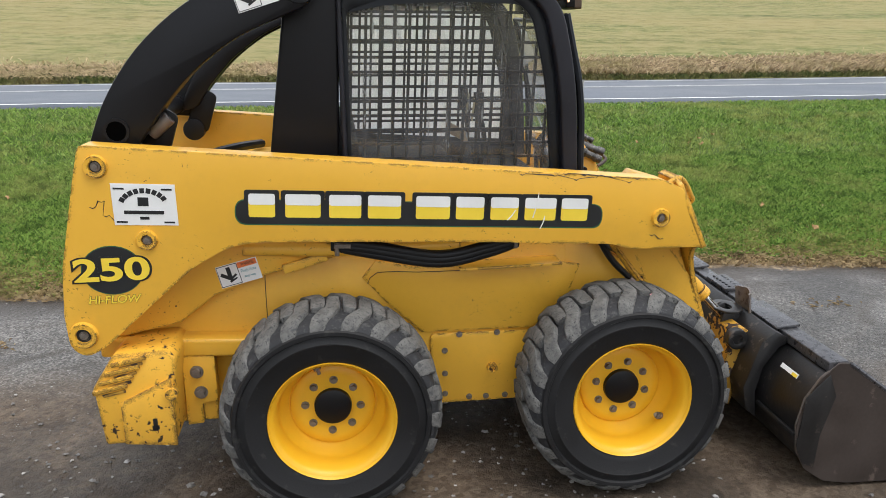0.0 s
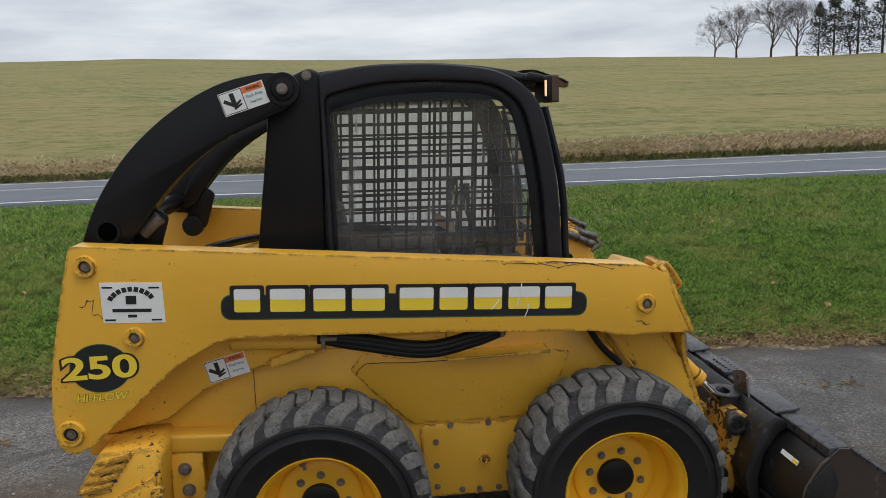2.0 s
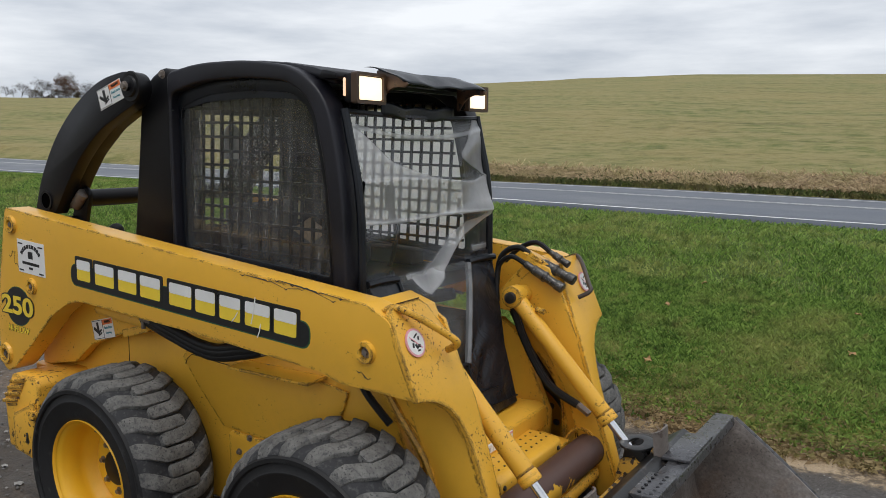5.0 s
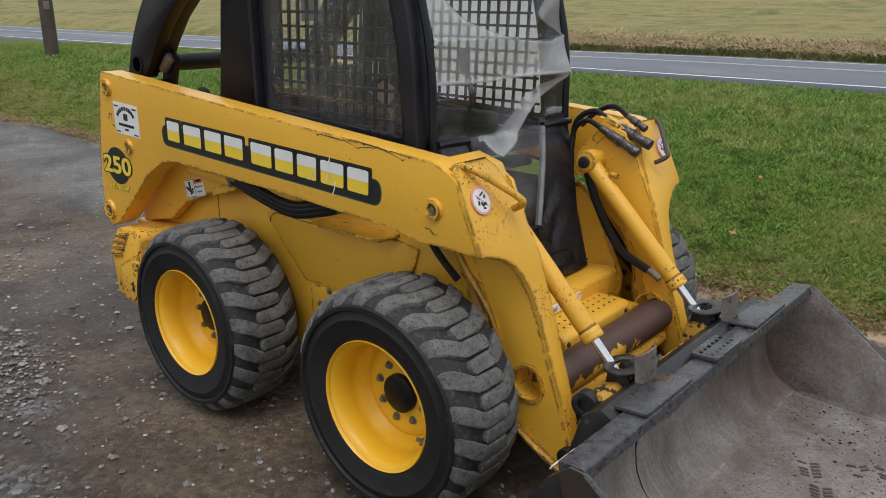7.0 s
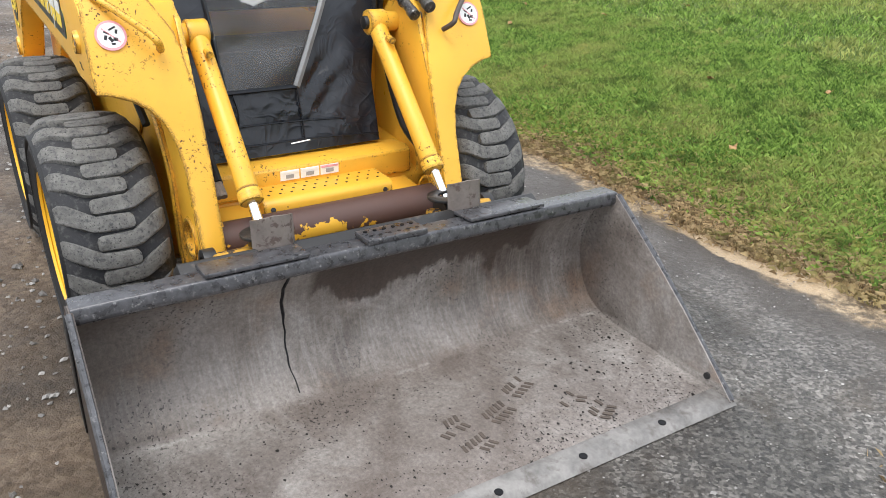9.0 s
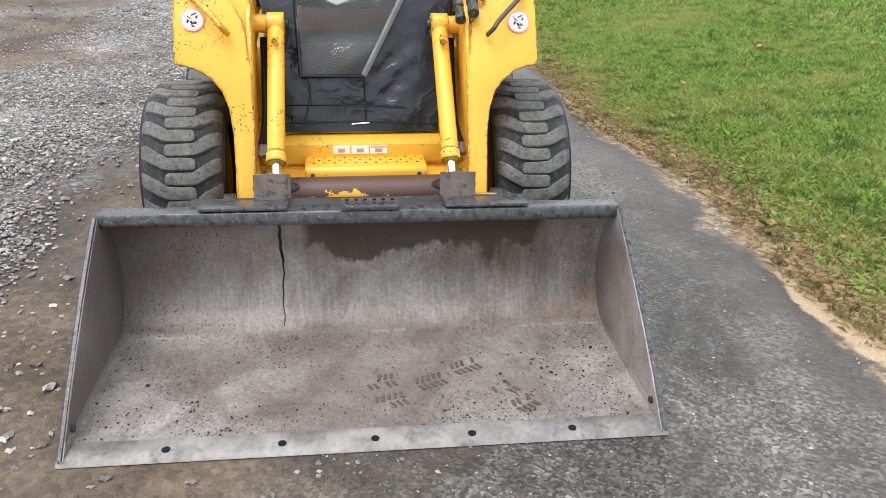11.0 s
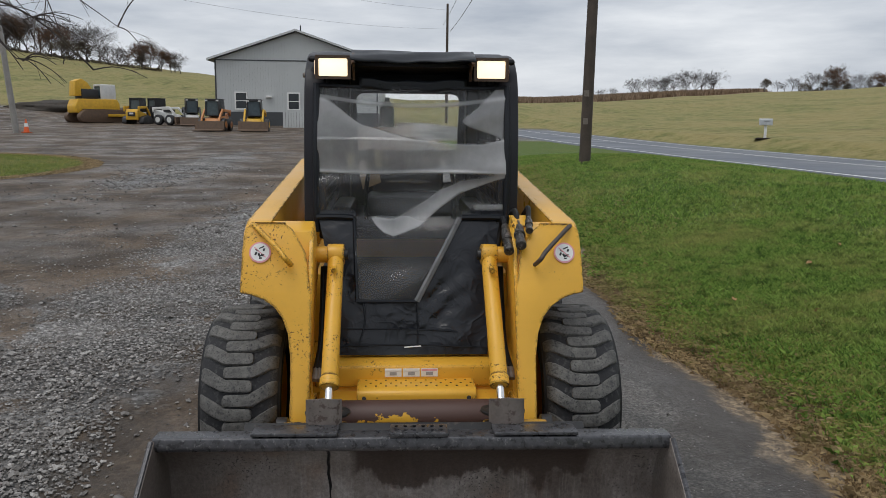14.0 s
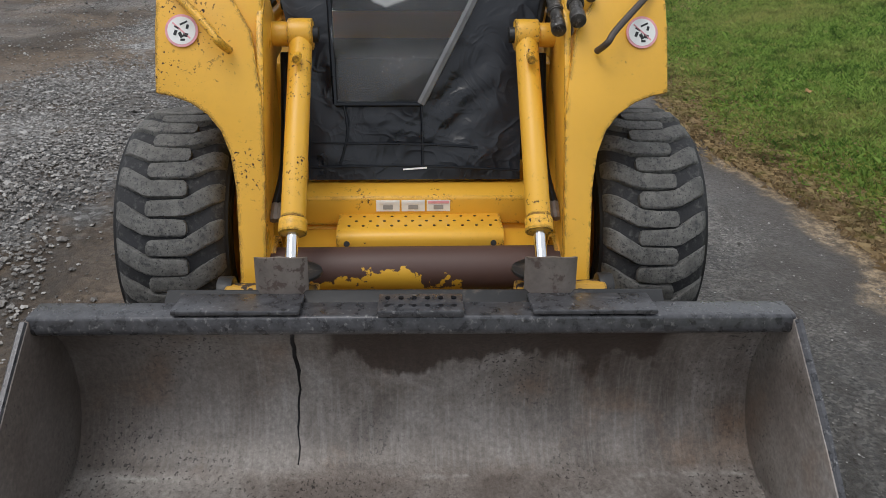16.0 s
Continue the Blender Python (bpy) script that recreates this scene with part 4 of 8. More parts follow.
    for k in range(24):
        d = Vector((math.cos(k * math.tau / 24), math.sin(k * math.tau / 24)))
        best = None
        for i in range(len(leg)):
            p, q = Vector(leg[i]), Vector(leg[(i + 1) % len(leg)])
            e = q - p
            det = d.x * -e.y + e.x * d.y
            if abs(det) < 1e-9:
                continue
            w = p - Vector((cx, cz))
            t = (w.x * -e.y + e.x * w.y) / det
            u = (d.x * w.y - d.y * w.x) / det
            if t > 0 and -1e-6 <= u <= 1 + 1e-6 and (best is None or t < best):
                best = t
        out.append((cx + d.x * best, cz + d.y * best))
    ring(bm, out, hole, s * 0.480, s * 0.494)
    part("leg_plate", bm, YELLOW, arm)
    bm = bmesh.new()
    prism(bm, [(1.10, 0.95), (1.405, 0.93), (1.45, 0.80), (1.475, 0.70), (1.38, 0.70), (1.22, 0.80)], s * 0.475, s * 0.493)
    part("leg_gusset", bm, YELLOW, arm)
    bm = bmesh.new()
    prism(bm, [(1.24, 1.19), (1.34, 1.13), (1.44, 0.90), (1.53, 0.60), (1.60, 0.40), (1.66, 0.22), (1.60, 0.19), (1.50, 0.35), (1.40, 0.65), (1.28, 0.86), (1.15, 0.98), (1.15, 1.10)], s * 0.415, s * 0.433)
    part("leg_plate", bm, YELLOW, arm, bevel=0.003)
    bm = bmesh.new()
    pipe(bm, (1.472, s * 0.40, 0.465), (1.472, s * 0.50, 0.465), 0.068, 0.058, 28)
    part("tube_end", bm, YELLOW_WORN, arm, smooth=True)
    # leg back flange
    bm = bmesh.new()
    sweep(bm, [(1.12, s * 0.50, 0.93), (1.22, s * 0.50, 0.80), (1.34, s * 0.50, 0.63), (1.385, s * 0.50, 0.34), (1.62, s * 0.49, 0.185)], 0.014, 6, 5)
    part("flange", bm, YELLOW_WORN, arm, smooth=True)
    # web between arm beam and leg
    bm = bmesh.new()
    prism(bm, [(1.00, 0.98), (1.40, 0.96), (1.30, 1.18), (1.20, 1.21)], s * 0.42, s * 0.61)
    part("arm_web", bm, YELLOW, arm, bevel=0.006)
    # grab bar
    bm = bmesh.new()
    sweep(bm, [(1.275, s * 0.665, 1.185), (1.315, s * 0.66, 1.205), (1.36, s * 0.62, 1.18), (1.425, s * 0.54, 1.115), (1.445, s * 0.515, 1.085), (1.40, s * 0.50, 1.055)], 0.0115 if s < 0 else 0.0095, 10, 6)
    part("grab_bar", bm, YELLOW_WORN if s < 0 else RUST, arm, "" if s < 0 else "rusty brown grab bar", smooth=True)
    # round safety sticker
    q = Matrix.Translation((1.3575, s * 0.628, 1.095)) @ Matrix.Rotation(radians(-24), 4, "Y")
    for r, d, mat_, nm in ((0.044, 0.0135, PINK_INK, "sticker_rim"), (0.0375, 0.0145, WHITE_INK, "sticker")):
        bm = bmesh.new()
        cyl(bm, (d - 0.004, 0, 0), (d, 0, 0), r, 28)
        bm.transform(q)
        part(nm, bm, mat_, face)
    for (y, z, w, h, a), mat_ in (((0.006, 0.020, 0.022, 0.005, -25), BLACK_INK), ((0.016, 0.010, 0.007, 0.012, 15), BLACK_INK), ((-0.012, 0.008, 0.016, 0.005, 30), BLACK_INK), ((-0.016, -0.006, 0.008, 0.014, 20), BLACK_INK), ((-0.002, -0.012, 0.009, 0.016, -30), BLACK_INK), ((0.011, -0.012, 0.013, 0.010, 12), BLACK_INK), ((0.003, -0.025, 0.012, 0.006, 0), BLACK_INK), ((0.0, 0.0, 0.064, 0.004, 42), PINK_INK)):
        bm = bmesh.new()
        box(bm, (0.0150, y, z), (0.001, w, h), turned(-a, 0, 0))
        bm.transform(q)
        part("pictogram", bm, mat_, face)

# scrapes along the front of the arm nearest the drive
for pts in (((0.70, 1.246), (0.82, 1.238), (0.90, 1.221), (0.97, 1.226)), ((0.86, 1.243), (0.98, 1.232), (1.10, 1.205)), ((0.93, 1.236), (1.04, 1.224), (1.13, 1.216)), ((-0.775, 1.18), (-0.745, 1.20), (-0.735, 1.15), (-0.70, 1.13)), ((1.20, 1.00), (1.235, 0.985))):
    bm = bmesh.new()
    sweep(bm, [(x + 0.01 * q, -0.7, z + 0.0025 * (-1) ** q) for (x, z), q in [(p, q) for p in pts for q in (0, 1, 2)]], [0.0008, 0.0022, 0.0012, 0.0026, 0.0009, 0.0018, 0.0006, 0.0024, 0.001, 0.0016, 0.0006, 0.001], 5, 1)
    part("scrape", bm, STEEL_DARK, arms[0], "dark scrape through the paint")
# decals on the outer face of each arm
for s, arm in zip((-1, 1), arms):
    def on(x, z, off=0.0012):
        return Matrix.Translation((x, s * (0.70 + off), z)) @ Matrix.Rotation(radians(90), 4, "X") @ (Matrix() if s < 0 else Matrix.Rotation(radians(180), 4, "Y"))
    tilt = math.atan2(-0.062, 1.2)
    cx, cz = 0.357, 1.125
    def sheet(name, pts, off, mat_, parent):
        bm = bmesh.new()
        prism(bm, pts, s * 0.6995, s * (0.70 + off))
        return part(name, bm, mat_, parent)
    def along(u, v):
        return (cx + u * math.cos(tilt) - v * math.sin(tilt), cz + u * math.sin(tilt) + v * math.cos(tilt))
    band_pts = rounded([(-0.655, 0.032), (-0.655, -0.052), (0.655, -0.052), (0.655, 0.032)], 0.042, 8)
    trim = sheet("name_band_border", [along(u * 1.006, v * 1.09) for u, v in band_pts], 0.0012, GREEN_INK, arm)
    sheet("name_band", [along(u, v) for u, v in band_pts], 0.0022, BLACK_INK, trim)
    spans = [(-0.612, -0.522), (-0.488, -0.366), (-0.337, -0.225), (-0.202, -0.085), (-0.032, 0.090), (0.112, 0.214), (0.238, 0.340), (0.364, 0.480), (0.500, 0.600)]
    for u0, u1 in spans:
        for g, z0, z1, o, mat_ in ((0.014, -0.038, 0.068, 0.0027, BLACK_INK), (0.0, -0.028, 0.055, 0.0034, YELLOW_INK), (0.0, 0.016, 0.055, 0.0040, WHITE_INK)):
            sheet("name_block", [along(a, c) for a, c in rounded([(u0 - g, z0), (u1 + g, z0), (u1 + g, z1), (u0 - g, z1)], 0.008, 2)], o, mat_, trim)
    for a_, c_ in (((0.412, 0.075), (0.395, -0.02)), ((0.44, -0.01), (0.425, -0.06)), ((0.30, -0.03), (0.33, 0.01))):
        bm = bmesh.new()
        (x0, z0), (x1, z1) = along(*a_), along(*c_)
        sweep(bm, [(x0, s * 0.704, z0), ((x0 + x1) / 2 + 0.003, s * 0.704, (z0 + z1) / 2), (x1, s * 0.704, z1)], [0.001, 0.003, 0.002], 4, 2)
        part("scuff", bm, WHITE_INK, trim, "pale scuff across the lettering band")
    # model badge
    sheet("badge", [(-0.728 + 0.103 * math.cos(k * math.tau / 32), 0.958 + 0.088 * math.sin(k * math.tau / 32)) for k in range(32)], 0.0012, GREEN_INK, arm)
    sheet("badge", [(-0.728 + 0.100 * math.cos(k * math.tau / 32), 0.958 + 0.085 * math.sin(k * math.tau / 32)) for k in range(32)], 0.0018, BLACK_INK, arm)
    for off, w, mat_ in ((0.0022, 0.268, BLACK_INK), (0.0034, 0.252, YELLOW_INK)):
        words("250", 0.112, mat_, on(-0.730, 0.957, off), arm, "model_number", w, bold=0.0085 if off < 0.003 else 0.003)
    words("HI-FLOW", 0.040, BLACK_INK, on(-0.735, 0.852, 0.0014), arm, "lettering", 0.180, 0.2, bold=0.0016)
    words("HI-FLOW", 0.040, YELLOW_INK, on(-0.735, 0.852, 0.0024), arm, "lettering", 0.177, 0.2, bold=0.0006)
    # white dealer plate: writing as plain bars
    plate = sheet("dealer_plate", [(-0.700, 1.262), (-0.492, 1.250), (-0.492, 1.108), (-0.700, 1.118)], 0.0016, WHITE_INK, arm)
    for (x, z, w, h) in ((-0.60, 1.195, 0.035, 0.03), (-0.60, 1.158, 0.13, 0.012), (-0.60, 1.138, 0.03, 0.010), (-0.675, 1.243, 0.035, 0.006), (-0.52, 1.234, 0.035, 0.006), (-0.675, 1.128, 0.035, 0.006), (-0.52, 1.120, 0.035, 0.006)):
        bm = bmesh.new()
        box(bm, (x, s * 0.7022, z), (w, 0.001, h), turned(0, 3, 0))
        part("writing_bar", bm, BLACK_INK, plate)
    for k in range(9):
        a = radians(150 - 15 * k)
        bm = bmesh.new()
        box(bm, (-0.60 + 0.078 * math.cos(a), s * 0.7022, 1.175 + 0.058 * math.sin(a)), (0.015, 0.001, 0.017), turned(0, 90 - math.degrees(a), 0))
        part("writing_bar", bm, BLACK_INK, plate)


def warning_plate(parent, m, w=0.155, h=0.085):
    """A pinch-point sticker in its own plane, x along, y up, laid on by m."""
    def slab(name, x, y, sx, sy, z, mat_, rot=0, under=None):
        bm = bmesh.new()
        box(bm, (x, y, z), (sx, sy, 0.0008), turned(0, 0, rot))
        bm.transform(m)
        return part(name, bm, mat_, under)
    base = slab("warning_sticker", 0, 0, w, h, 0.001, WHITE_INK, 0, parent)
    slab("border", -w * 0.24, 0, w * 0.50, h * 0.94, 0.0016, BLACK_INK, 0, base)
    slab("field", -w * 0.24, 0, w * 0.47, h * 0.88, 0.0022, WHITE_INK, 0, base)
    slab("header", w * 0.245, h * 0.33, w * 0.46, h * 0.26, 0.0018, ORANGE_INK, 0, base)
    words("WARNING", h * 0.2, BLACK_INK, m @ Matrix.Translation((w * 0.26, h * 0.33, 0.0028)), base, "lettering", w * 0.30)
    words("Pinch Area", h * 0.2, BLUE_INK, m @ Matrix.Translation((w * 0.24, h * 0.03, 0.002)), base, "lettering", w * 0.36)
    words("Keep Away", h * 0.16, BLUE_INK, m @ Matrix.Translation((w * 0.24, -h * 0.23, 0.002)), base, "lettering", w * 0.26)
    for x, y, sx, sy, rot in ((-0.30, -0.05, 0.30, 0.16, -38), (-0.22, 0.12, 0.10, 0.50, 0), (-0.12, -0.08, 0.13, 0.10, 30), (-0.16, -0.24, 0.20, 0.08, 20)):
        slab("pictogram", x * w, y * h, sx * w, sy * h, 0.0028, BLACK_INK, rot, base)


for s in (-1, 1):
    face = Matrix.Rotation(radians(90), 4, "X") if s < 0 else Matrix.Rotation(radians(90), 4, "X") @ Matrix.Rotation(radians(180), 4, "Y")
    warning_plate(chassis, Matrix.Translation((-0.325, s * 0.556, 0.885)) @ face @ Matrix.Rotation(radians(14 if s < 0 else -14), 4, "Z"))

# hoses under the arm
for s in (-1, 1):
    for k, (z0, r) in enumerate(((0.978, 0.019), (0.962, 0.019), (0.945, 0.016))):
        bm = bmesh.new()
        sweep(bm, [(0.02, s * 0.60, 1.00 - k * 0.01), (0.18, s * 0.61, z0), (0.42, s * 0.61, z0 - 0.045), (0.60, s * 0.61, z0 - 0.015), (0.72, s * 0.60, 0.985 - k * 0.01)], r, 10, 5)
        part("hydraulic_hose", bm, HOSE, loader, "black hydraulic hose slung under the arm", smooth=True)
    bm = bmesh.new()
    sweep(bm, [(-0.30, s * 0.58, 0.985), (0.10, s * 0.585, 0.965), (0.50, s * 0.58, 0.965)], 0.028, 10, 4)
    part("lift_cylinder", bm, YELLOW, loader, "yellow lift cylinder tucked under the arm", smooth=True)
    for x in (0.03, 0.70):
        bm = bmesh.new()
        cyl(bm, (x, s * 0.615, 0.99), (x + 0.06, s * 0.615, 0.985), 0.013, 6)
        cyl(bm, (x + 0.01, s * 0.615, 0.95), (x + 0.01, s * 0.615, 1.0), 0.009, 8)
        part("hose_fitting", bm, BOLT, loader)
    bm = bmesh.new()
    sweep(bm, [(1.06, s * 0.55, 0.95), (1.12, s * 0.54, 0.86), (1.20, s * 0.53, 0.78)], 0.013, 8, 5)
    part("hydraulic_hose", bm, HOSE, loader, smooth=True)

# upright links behind the cab
TOWER_OUT = [(-0.795, 1.370), (-0.735, 1.518), (-0.61, 1.696), (-0.44, 1.840), (-0.255, 1.933), (-0.09, 1.958), (-0.02, 1.945), (0.012, 1.895), (-0.02, 1.832), (-0.125, 1.79), (-0.269, 1.730), (-0.417, 1.622), (-0.526, 1.505), (-0.635, 1.360)]
for s in (-1, 1):
    bm = bmesh.new()
    prism(bm, rounded(TOWER_OUT, [0.0, 0.08, 0.1, 0.1, 0.08, 0.05, 0.05, 0.05, 0.05, 0.08, 0.1, 0.1, 0.08, 0.0], 4), s * 0.50, s * 0.56)
    tower = part("upright_link", bm, BLACK, loader, "curved black rear link", bevel=0.006)
    bm = bmesh.new()
    prism(bm, [(x, z) for x, z in rounded([(-0.68, 1.39), (-0.60, 1.55), (-0.47, 1.69), (-0.30, 1.80), (-0.10, 1.855), (-0.13, 1.80), (-0.27, 1.735), (-0.415, 1.628), (-0.524, 1.51), (-0.60, 1.40)], 0.03, 3)], s * 0.44, s * 0.505)
    part("link_web", bm, BLACK, tower, bevel=0.005)
    bm = bmesh.new()
    pipe(bm, (-0.696, s * 0.45, 1.418), (-0.696, s * 0.566, 1.418), 0.044, 0.034, 28)
    part("cross_tube_end", bm, BLACK, tower, smooth=True)
    # flat black disc stands in for the darkness inside the closed tube end
    bm = bmesh.new()
    cyl(bm, (-0.696, s * 0.555, 1.418), (-0.696, s * 0.5645, 1.418), 0.034, 24)
    part("bore_shade", bm, surface("bore_shade_black", (0.002, 0.002, 0.002), 0.9, bump=0.0, spec=0.0), tower)
    bm = bmesh.new()
    lathe(bm, [(0.0, 0.030), (0.018, 0.030), (0.018, 0.016), (0.038, 0.014), (0.042, 0.006), (0.058, 0.006), (0.060, 0.0)], 32)
    boss = part("pivot_cap", bm, BLACK, tower, "round pivot cap with a bolt", smooth=True)
    boss.matrix_local = pose(-0.047, s * 0.56, 1.896, 0, 0, 0 if s > 0 else 180)
    bm = bmesh.new()
    nut(bm, (0, 0.028, 0), (0, 1, 0), 0.013, 0.012)
    part("bolt", bm, BOLT, boss)
    face = Matrix.Rotation(radians(90), 4, "X") if s < 0 else Matrix.Rotation(radians(90), 4, "X") @ Matrix.Rotation(radians(180), 4, "Y")
    warning_plate(tower, Matrix.Translation((-0.185, s * 0.5605, 1.868)) @ face @ Matrix.Rotation(radians(17 if s < 0 else -17), 4, "Z"), 0.165, 0.082)
    # small link cylinder behind the cab
    bm = bmesh.new()
    cyl(bm, (-0.62, s * 0.44, 1.30), (-0.62, s * 0.50, 1.30), 0.05, 24)
    prism(bm, rounded([(-0.665, 1.30), (-0.56, 1.28), (-0.50, 1.46), (-0.58, 1.50)], 0.03, 4), s * 0.455, s * 0.475)
    link_end = part("link_cylinder", bm, BLACK, tower, "greasy link cylinder end", bevel=0.003)
    bm = bmesh.new()
    cyl(bm, (-0.60, s * 0.485, 1.395), (-0.53, s * 0.485, 1.455), 0.026, 18)
    part("cylinder_head", bm, STEEL, link_end, "greasy bright cylinder head", bevel=0.004)
    bm = bmesh.new()
    nut(bm, (-0.62, s * 0.50, 1.335), (0, s, 0), 0.011, 0.01)
    part("bolt", bm, BOLT, link_end)
bm = bmesh.new()
cyl(bm, (-0.696, -0.46, 1.418), (-0.696, 0.46, 1.418), 0.040, 20)
part("cross_tube", bm, BLACK, loader, "black cross tube between the links", smooth=True)

# engine hood between the arms
bm = bmesh.new()
prism(bm, [(-0.78, 0.90), (-0.75, 1.15), (-0.68, 1.20), (-0.22, 1.22), (-0.20, 0.95)], -0.42, 0.42)
hood = part("engine_hood", bm, YELLOW, loader, "low yellow engine hood", bevel=0.03, segs=3)
bm = bmesh.new()
sweep(bm, [(-0.55, -0.30, 1.22), (-0.48, -0.1, 1.255), (-0.38, 0.1, 1.26), (-0.30, 0.35, 1.24)], 0.02, 8, 6)
part("cable", bm, HOSE, hood, smooth=True)
# round black knob that stands up behind the cab
bm = bmesh.new()
cyl(bm, (-0.54, -0.33, 1.20), (-0.54, -0.33, 1.265), 0.022, 16)
bmesh.ops.create_uvsphere(bm, u_segments=16, v_segments=10, radius=0.036, matrix=Matrix.Translation((-0.54, -0.33, 1.272)))
part("hood_knob", bm, HOSE, hood, "round black rubber knob", smooth=True)

# ---------------------------------------------------------------- cab
CAB_SIDE = [(0.075, 1.215), (0.075, 1.950), (0.26, 1.978), (0.52, 1.978), (0.76, 1.945), (0.900, 1.840), (0.965, 1.560), (0.985, 1.130)]
CAB_R = [0.01, 0.03, 0.08, 0.1, 0.12, 0.12, 0.2, 0.01]
WIN = [(0.105, 1.265), (0.105, 1.820), (0.26, 1.868), (0.52, 1.878), (0.72, 1.862), (0.800, 1.800), (0.860, 1.550), (0.885, 1.215)]
WIN_R = [0.02, 0.03, 0.08, 0.1, 0.08, 0.06, 0.2, 0.02]
cab_outer, cab_inner = rounded(CAB_SIDE, CAB_R, 5), rounded(WIN, WIN_R, 5)
cab = part("cab", (lambda bm: (box(bm, (0.42, 0, 1.12), (1.0, 0.86, 0.06)), bm)[1])(bmesh.new()), BLACK, loader, "black enclosed cab with padded roll frame", bevel=0.01)


def screen_bars(bm, inside, x0, x1, z0, z1, step_x, step_z, at, r=0.0042, lean=0.0):
    """Square bar screen: bars kept within the outline given by inside(u, v)."""
    def run(fixed, lo, hi, upright):
        k, start = lo, None
        while k <= hi + 1e-9:
            p = (fixed + lean * (k - lo), k) if upright else (k, fixed + lean * (k - lo) * -0.25)
            ok = inside(*p)
            if ok and start is None:
                start = p
            if (not ok or k + 0.01 > hi) and start is not None:
                a, c = at(*start), at(*p)
                d = Vector(c) - Vector(a)
                if d.length > 0.02:
                    m = Matrix.Translation((Vector(a) + Vector(c)) / 2) @ d.to_track_quat("Z", "Y").to_matrix().to_4x4() @ Matrix.Diagonal((2 * r, 2 * r, d.length, 1))
                    bmesh.ops.create_cube(bm, size=1.0, matrix=m)
                start = None
            k += 0.01
    u = x0
    while u <= x1:
        run(u, z0, z1, True)
        u += step_x
    v = z0
    while v <= z1:
        run(v, x0, x1, False)
        v += step_z


def inside_poly(poly):
    def f(x, z):
        c = False
        for i in range(len(poly)):
            (x1, z1), (x2, z2) = poly[i - 1], poly[i]
            if (z1 > z) != (z2 > z) and x < (x2 - x1) * (z - z1) / (z2 - z1) + x1:
                c = not c
        return c
    return f


for s in (-1, 1):
    # padded side frame: a fat rounded border with a thinner panel inside
    bm = bmesh.new()
    ring(bm, cab_outer, [(ox + (ix - ox) * 0.62, oz + (iz - oz) * 0.62) for (ox, oz), (ix, iz) in zip(cab_outer, cab_inner)], s * 0.395, s * 0.490)
    frame_part = part("roll_frame", bm, PAD, cab, "fat black padded roll frame", bevel=0.030, segs=5, angle=50)
    bm = bmesh.new()
    ring(bm, [(ox + (ix - ox) * 0.5, oz + (iz - oz) * 0.5) for (ox, oz), (ix, iz) in zip(cab_outer, cab_inner)], [(x * 0.985 + 0.0076, z * 0.985 + 0.023) for x, z in cab_inner], s * 0.435, s * 0.452)
    part("window_surround", bm, VINYL, cab, bevel=0.003)
    # side window sheet and bar screen behind it
    bm = bmesh.new()
    bm.faces.new([bm.verts.new((x, s * 0.442, z)) for x, z in cab_inner])
    pane = part("side_window", bm, SIDE_GLASS if s < 0 else MILKY, cab, "scuffed clear side window sheet, its streaked reflection painted as pale haze" if s < 0 else "milky weathered side window sheet")
    pane.visible_shadow = False
    bm = bmesh.new()
    screen_bars(bm, inside_poly(WIN), 0.10, 0.90, 1.22, 1.90, 0.054, 0.054, lambda u, v: (u, s * 0.405, v), 0.0055, 0.05)
    part("bar_screen", bm, BLACK, cab, "black square-mesh guard screen")
    # dirty dark band across the top of the sheet, and one stiffening post
    bm = bmesh.new()
    prism(bm, rounded([(0.075, 1.80), (0.10, 1.86), (0.26, 1.885), (0.52, 1.895), (0.73, 1.875), (0.80, 1.81), (0.74, 1.835), (0.52, 1.845), (0.26, 1.835)], 0.02, 3), s * 0.445, s * 0.449)
    part("sheet_border", bm, VINYL, pane)
    # rear pillar of the cab
    bm = bmesh.new()
    prism(bm, rounded([(-0.205, 1.20), (-0.115, 1.81), (-0.06, 1.93), (0.045, 1.975), (0.088, 1.95), (0.060, 1.20)], [0.0, 0.02, 0.05, 0.03, 0.02, 0.0], 4), s * 0.33, s * 0.475)
    pillar = part("rear_pillar", bm, BLACK, cab, "broad black rear pillar", bevel=0.012, segs=3)
    bm = bmesh.new()
    nut(bm, (0.034, s * 0.475, 1.946), (0, s, 0), 0.012, 0.010)
    part("bolt", bm, BOLT, pillar)

# roof
bm = bmesh.new()
xs = [-0.05, 0.10, 0.26, 0.40, 0.54, 0.68, 0.80, 0.90]
zs = [1.945, 1.962, 1.975, 1.98, 1.978, 1.965, 1.945, 1.915]
top_pts = list(zip(xs, zs))
prism(bm, top_pts + [(x, z - 0.035) for x, z in reversed(top_pts)], -0.44, 0.44)
part("roof", bm, PAD, cab, "black cab roof", bevel=0.01)
# back wall of the cab with its window opening
bm = bmesh.new()
o = rounded([(-0.43, 1.15), (-0.43, 1.93), (0.43, 1.93), (0.43, 1.15)], 0.03, 4)
i = rounded([(-0.28, 1.29), (-0.30, 1.80), (0.30, 1.80), (0.28, 1.29)], 0.05, 4)
ring(bm, o, i, -0.06, -0.03, "x")
part("back_wall", bm, PAD, cab, "black back wall with a rear window", bevel=0.004)
bm = bmesh.new()
prism(bm, i, -0.046, -0.042, "x")
rear_glass = part("rear_window", bm, REAR_GLASS, cab)
rear_glass.visible_shadow = False

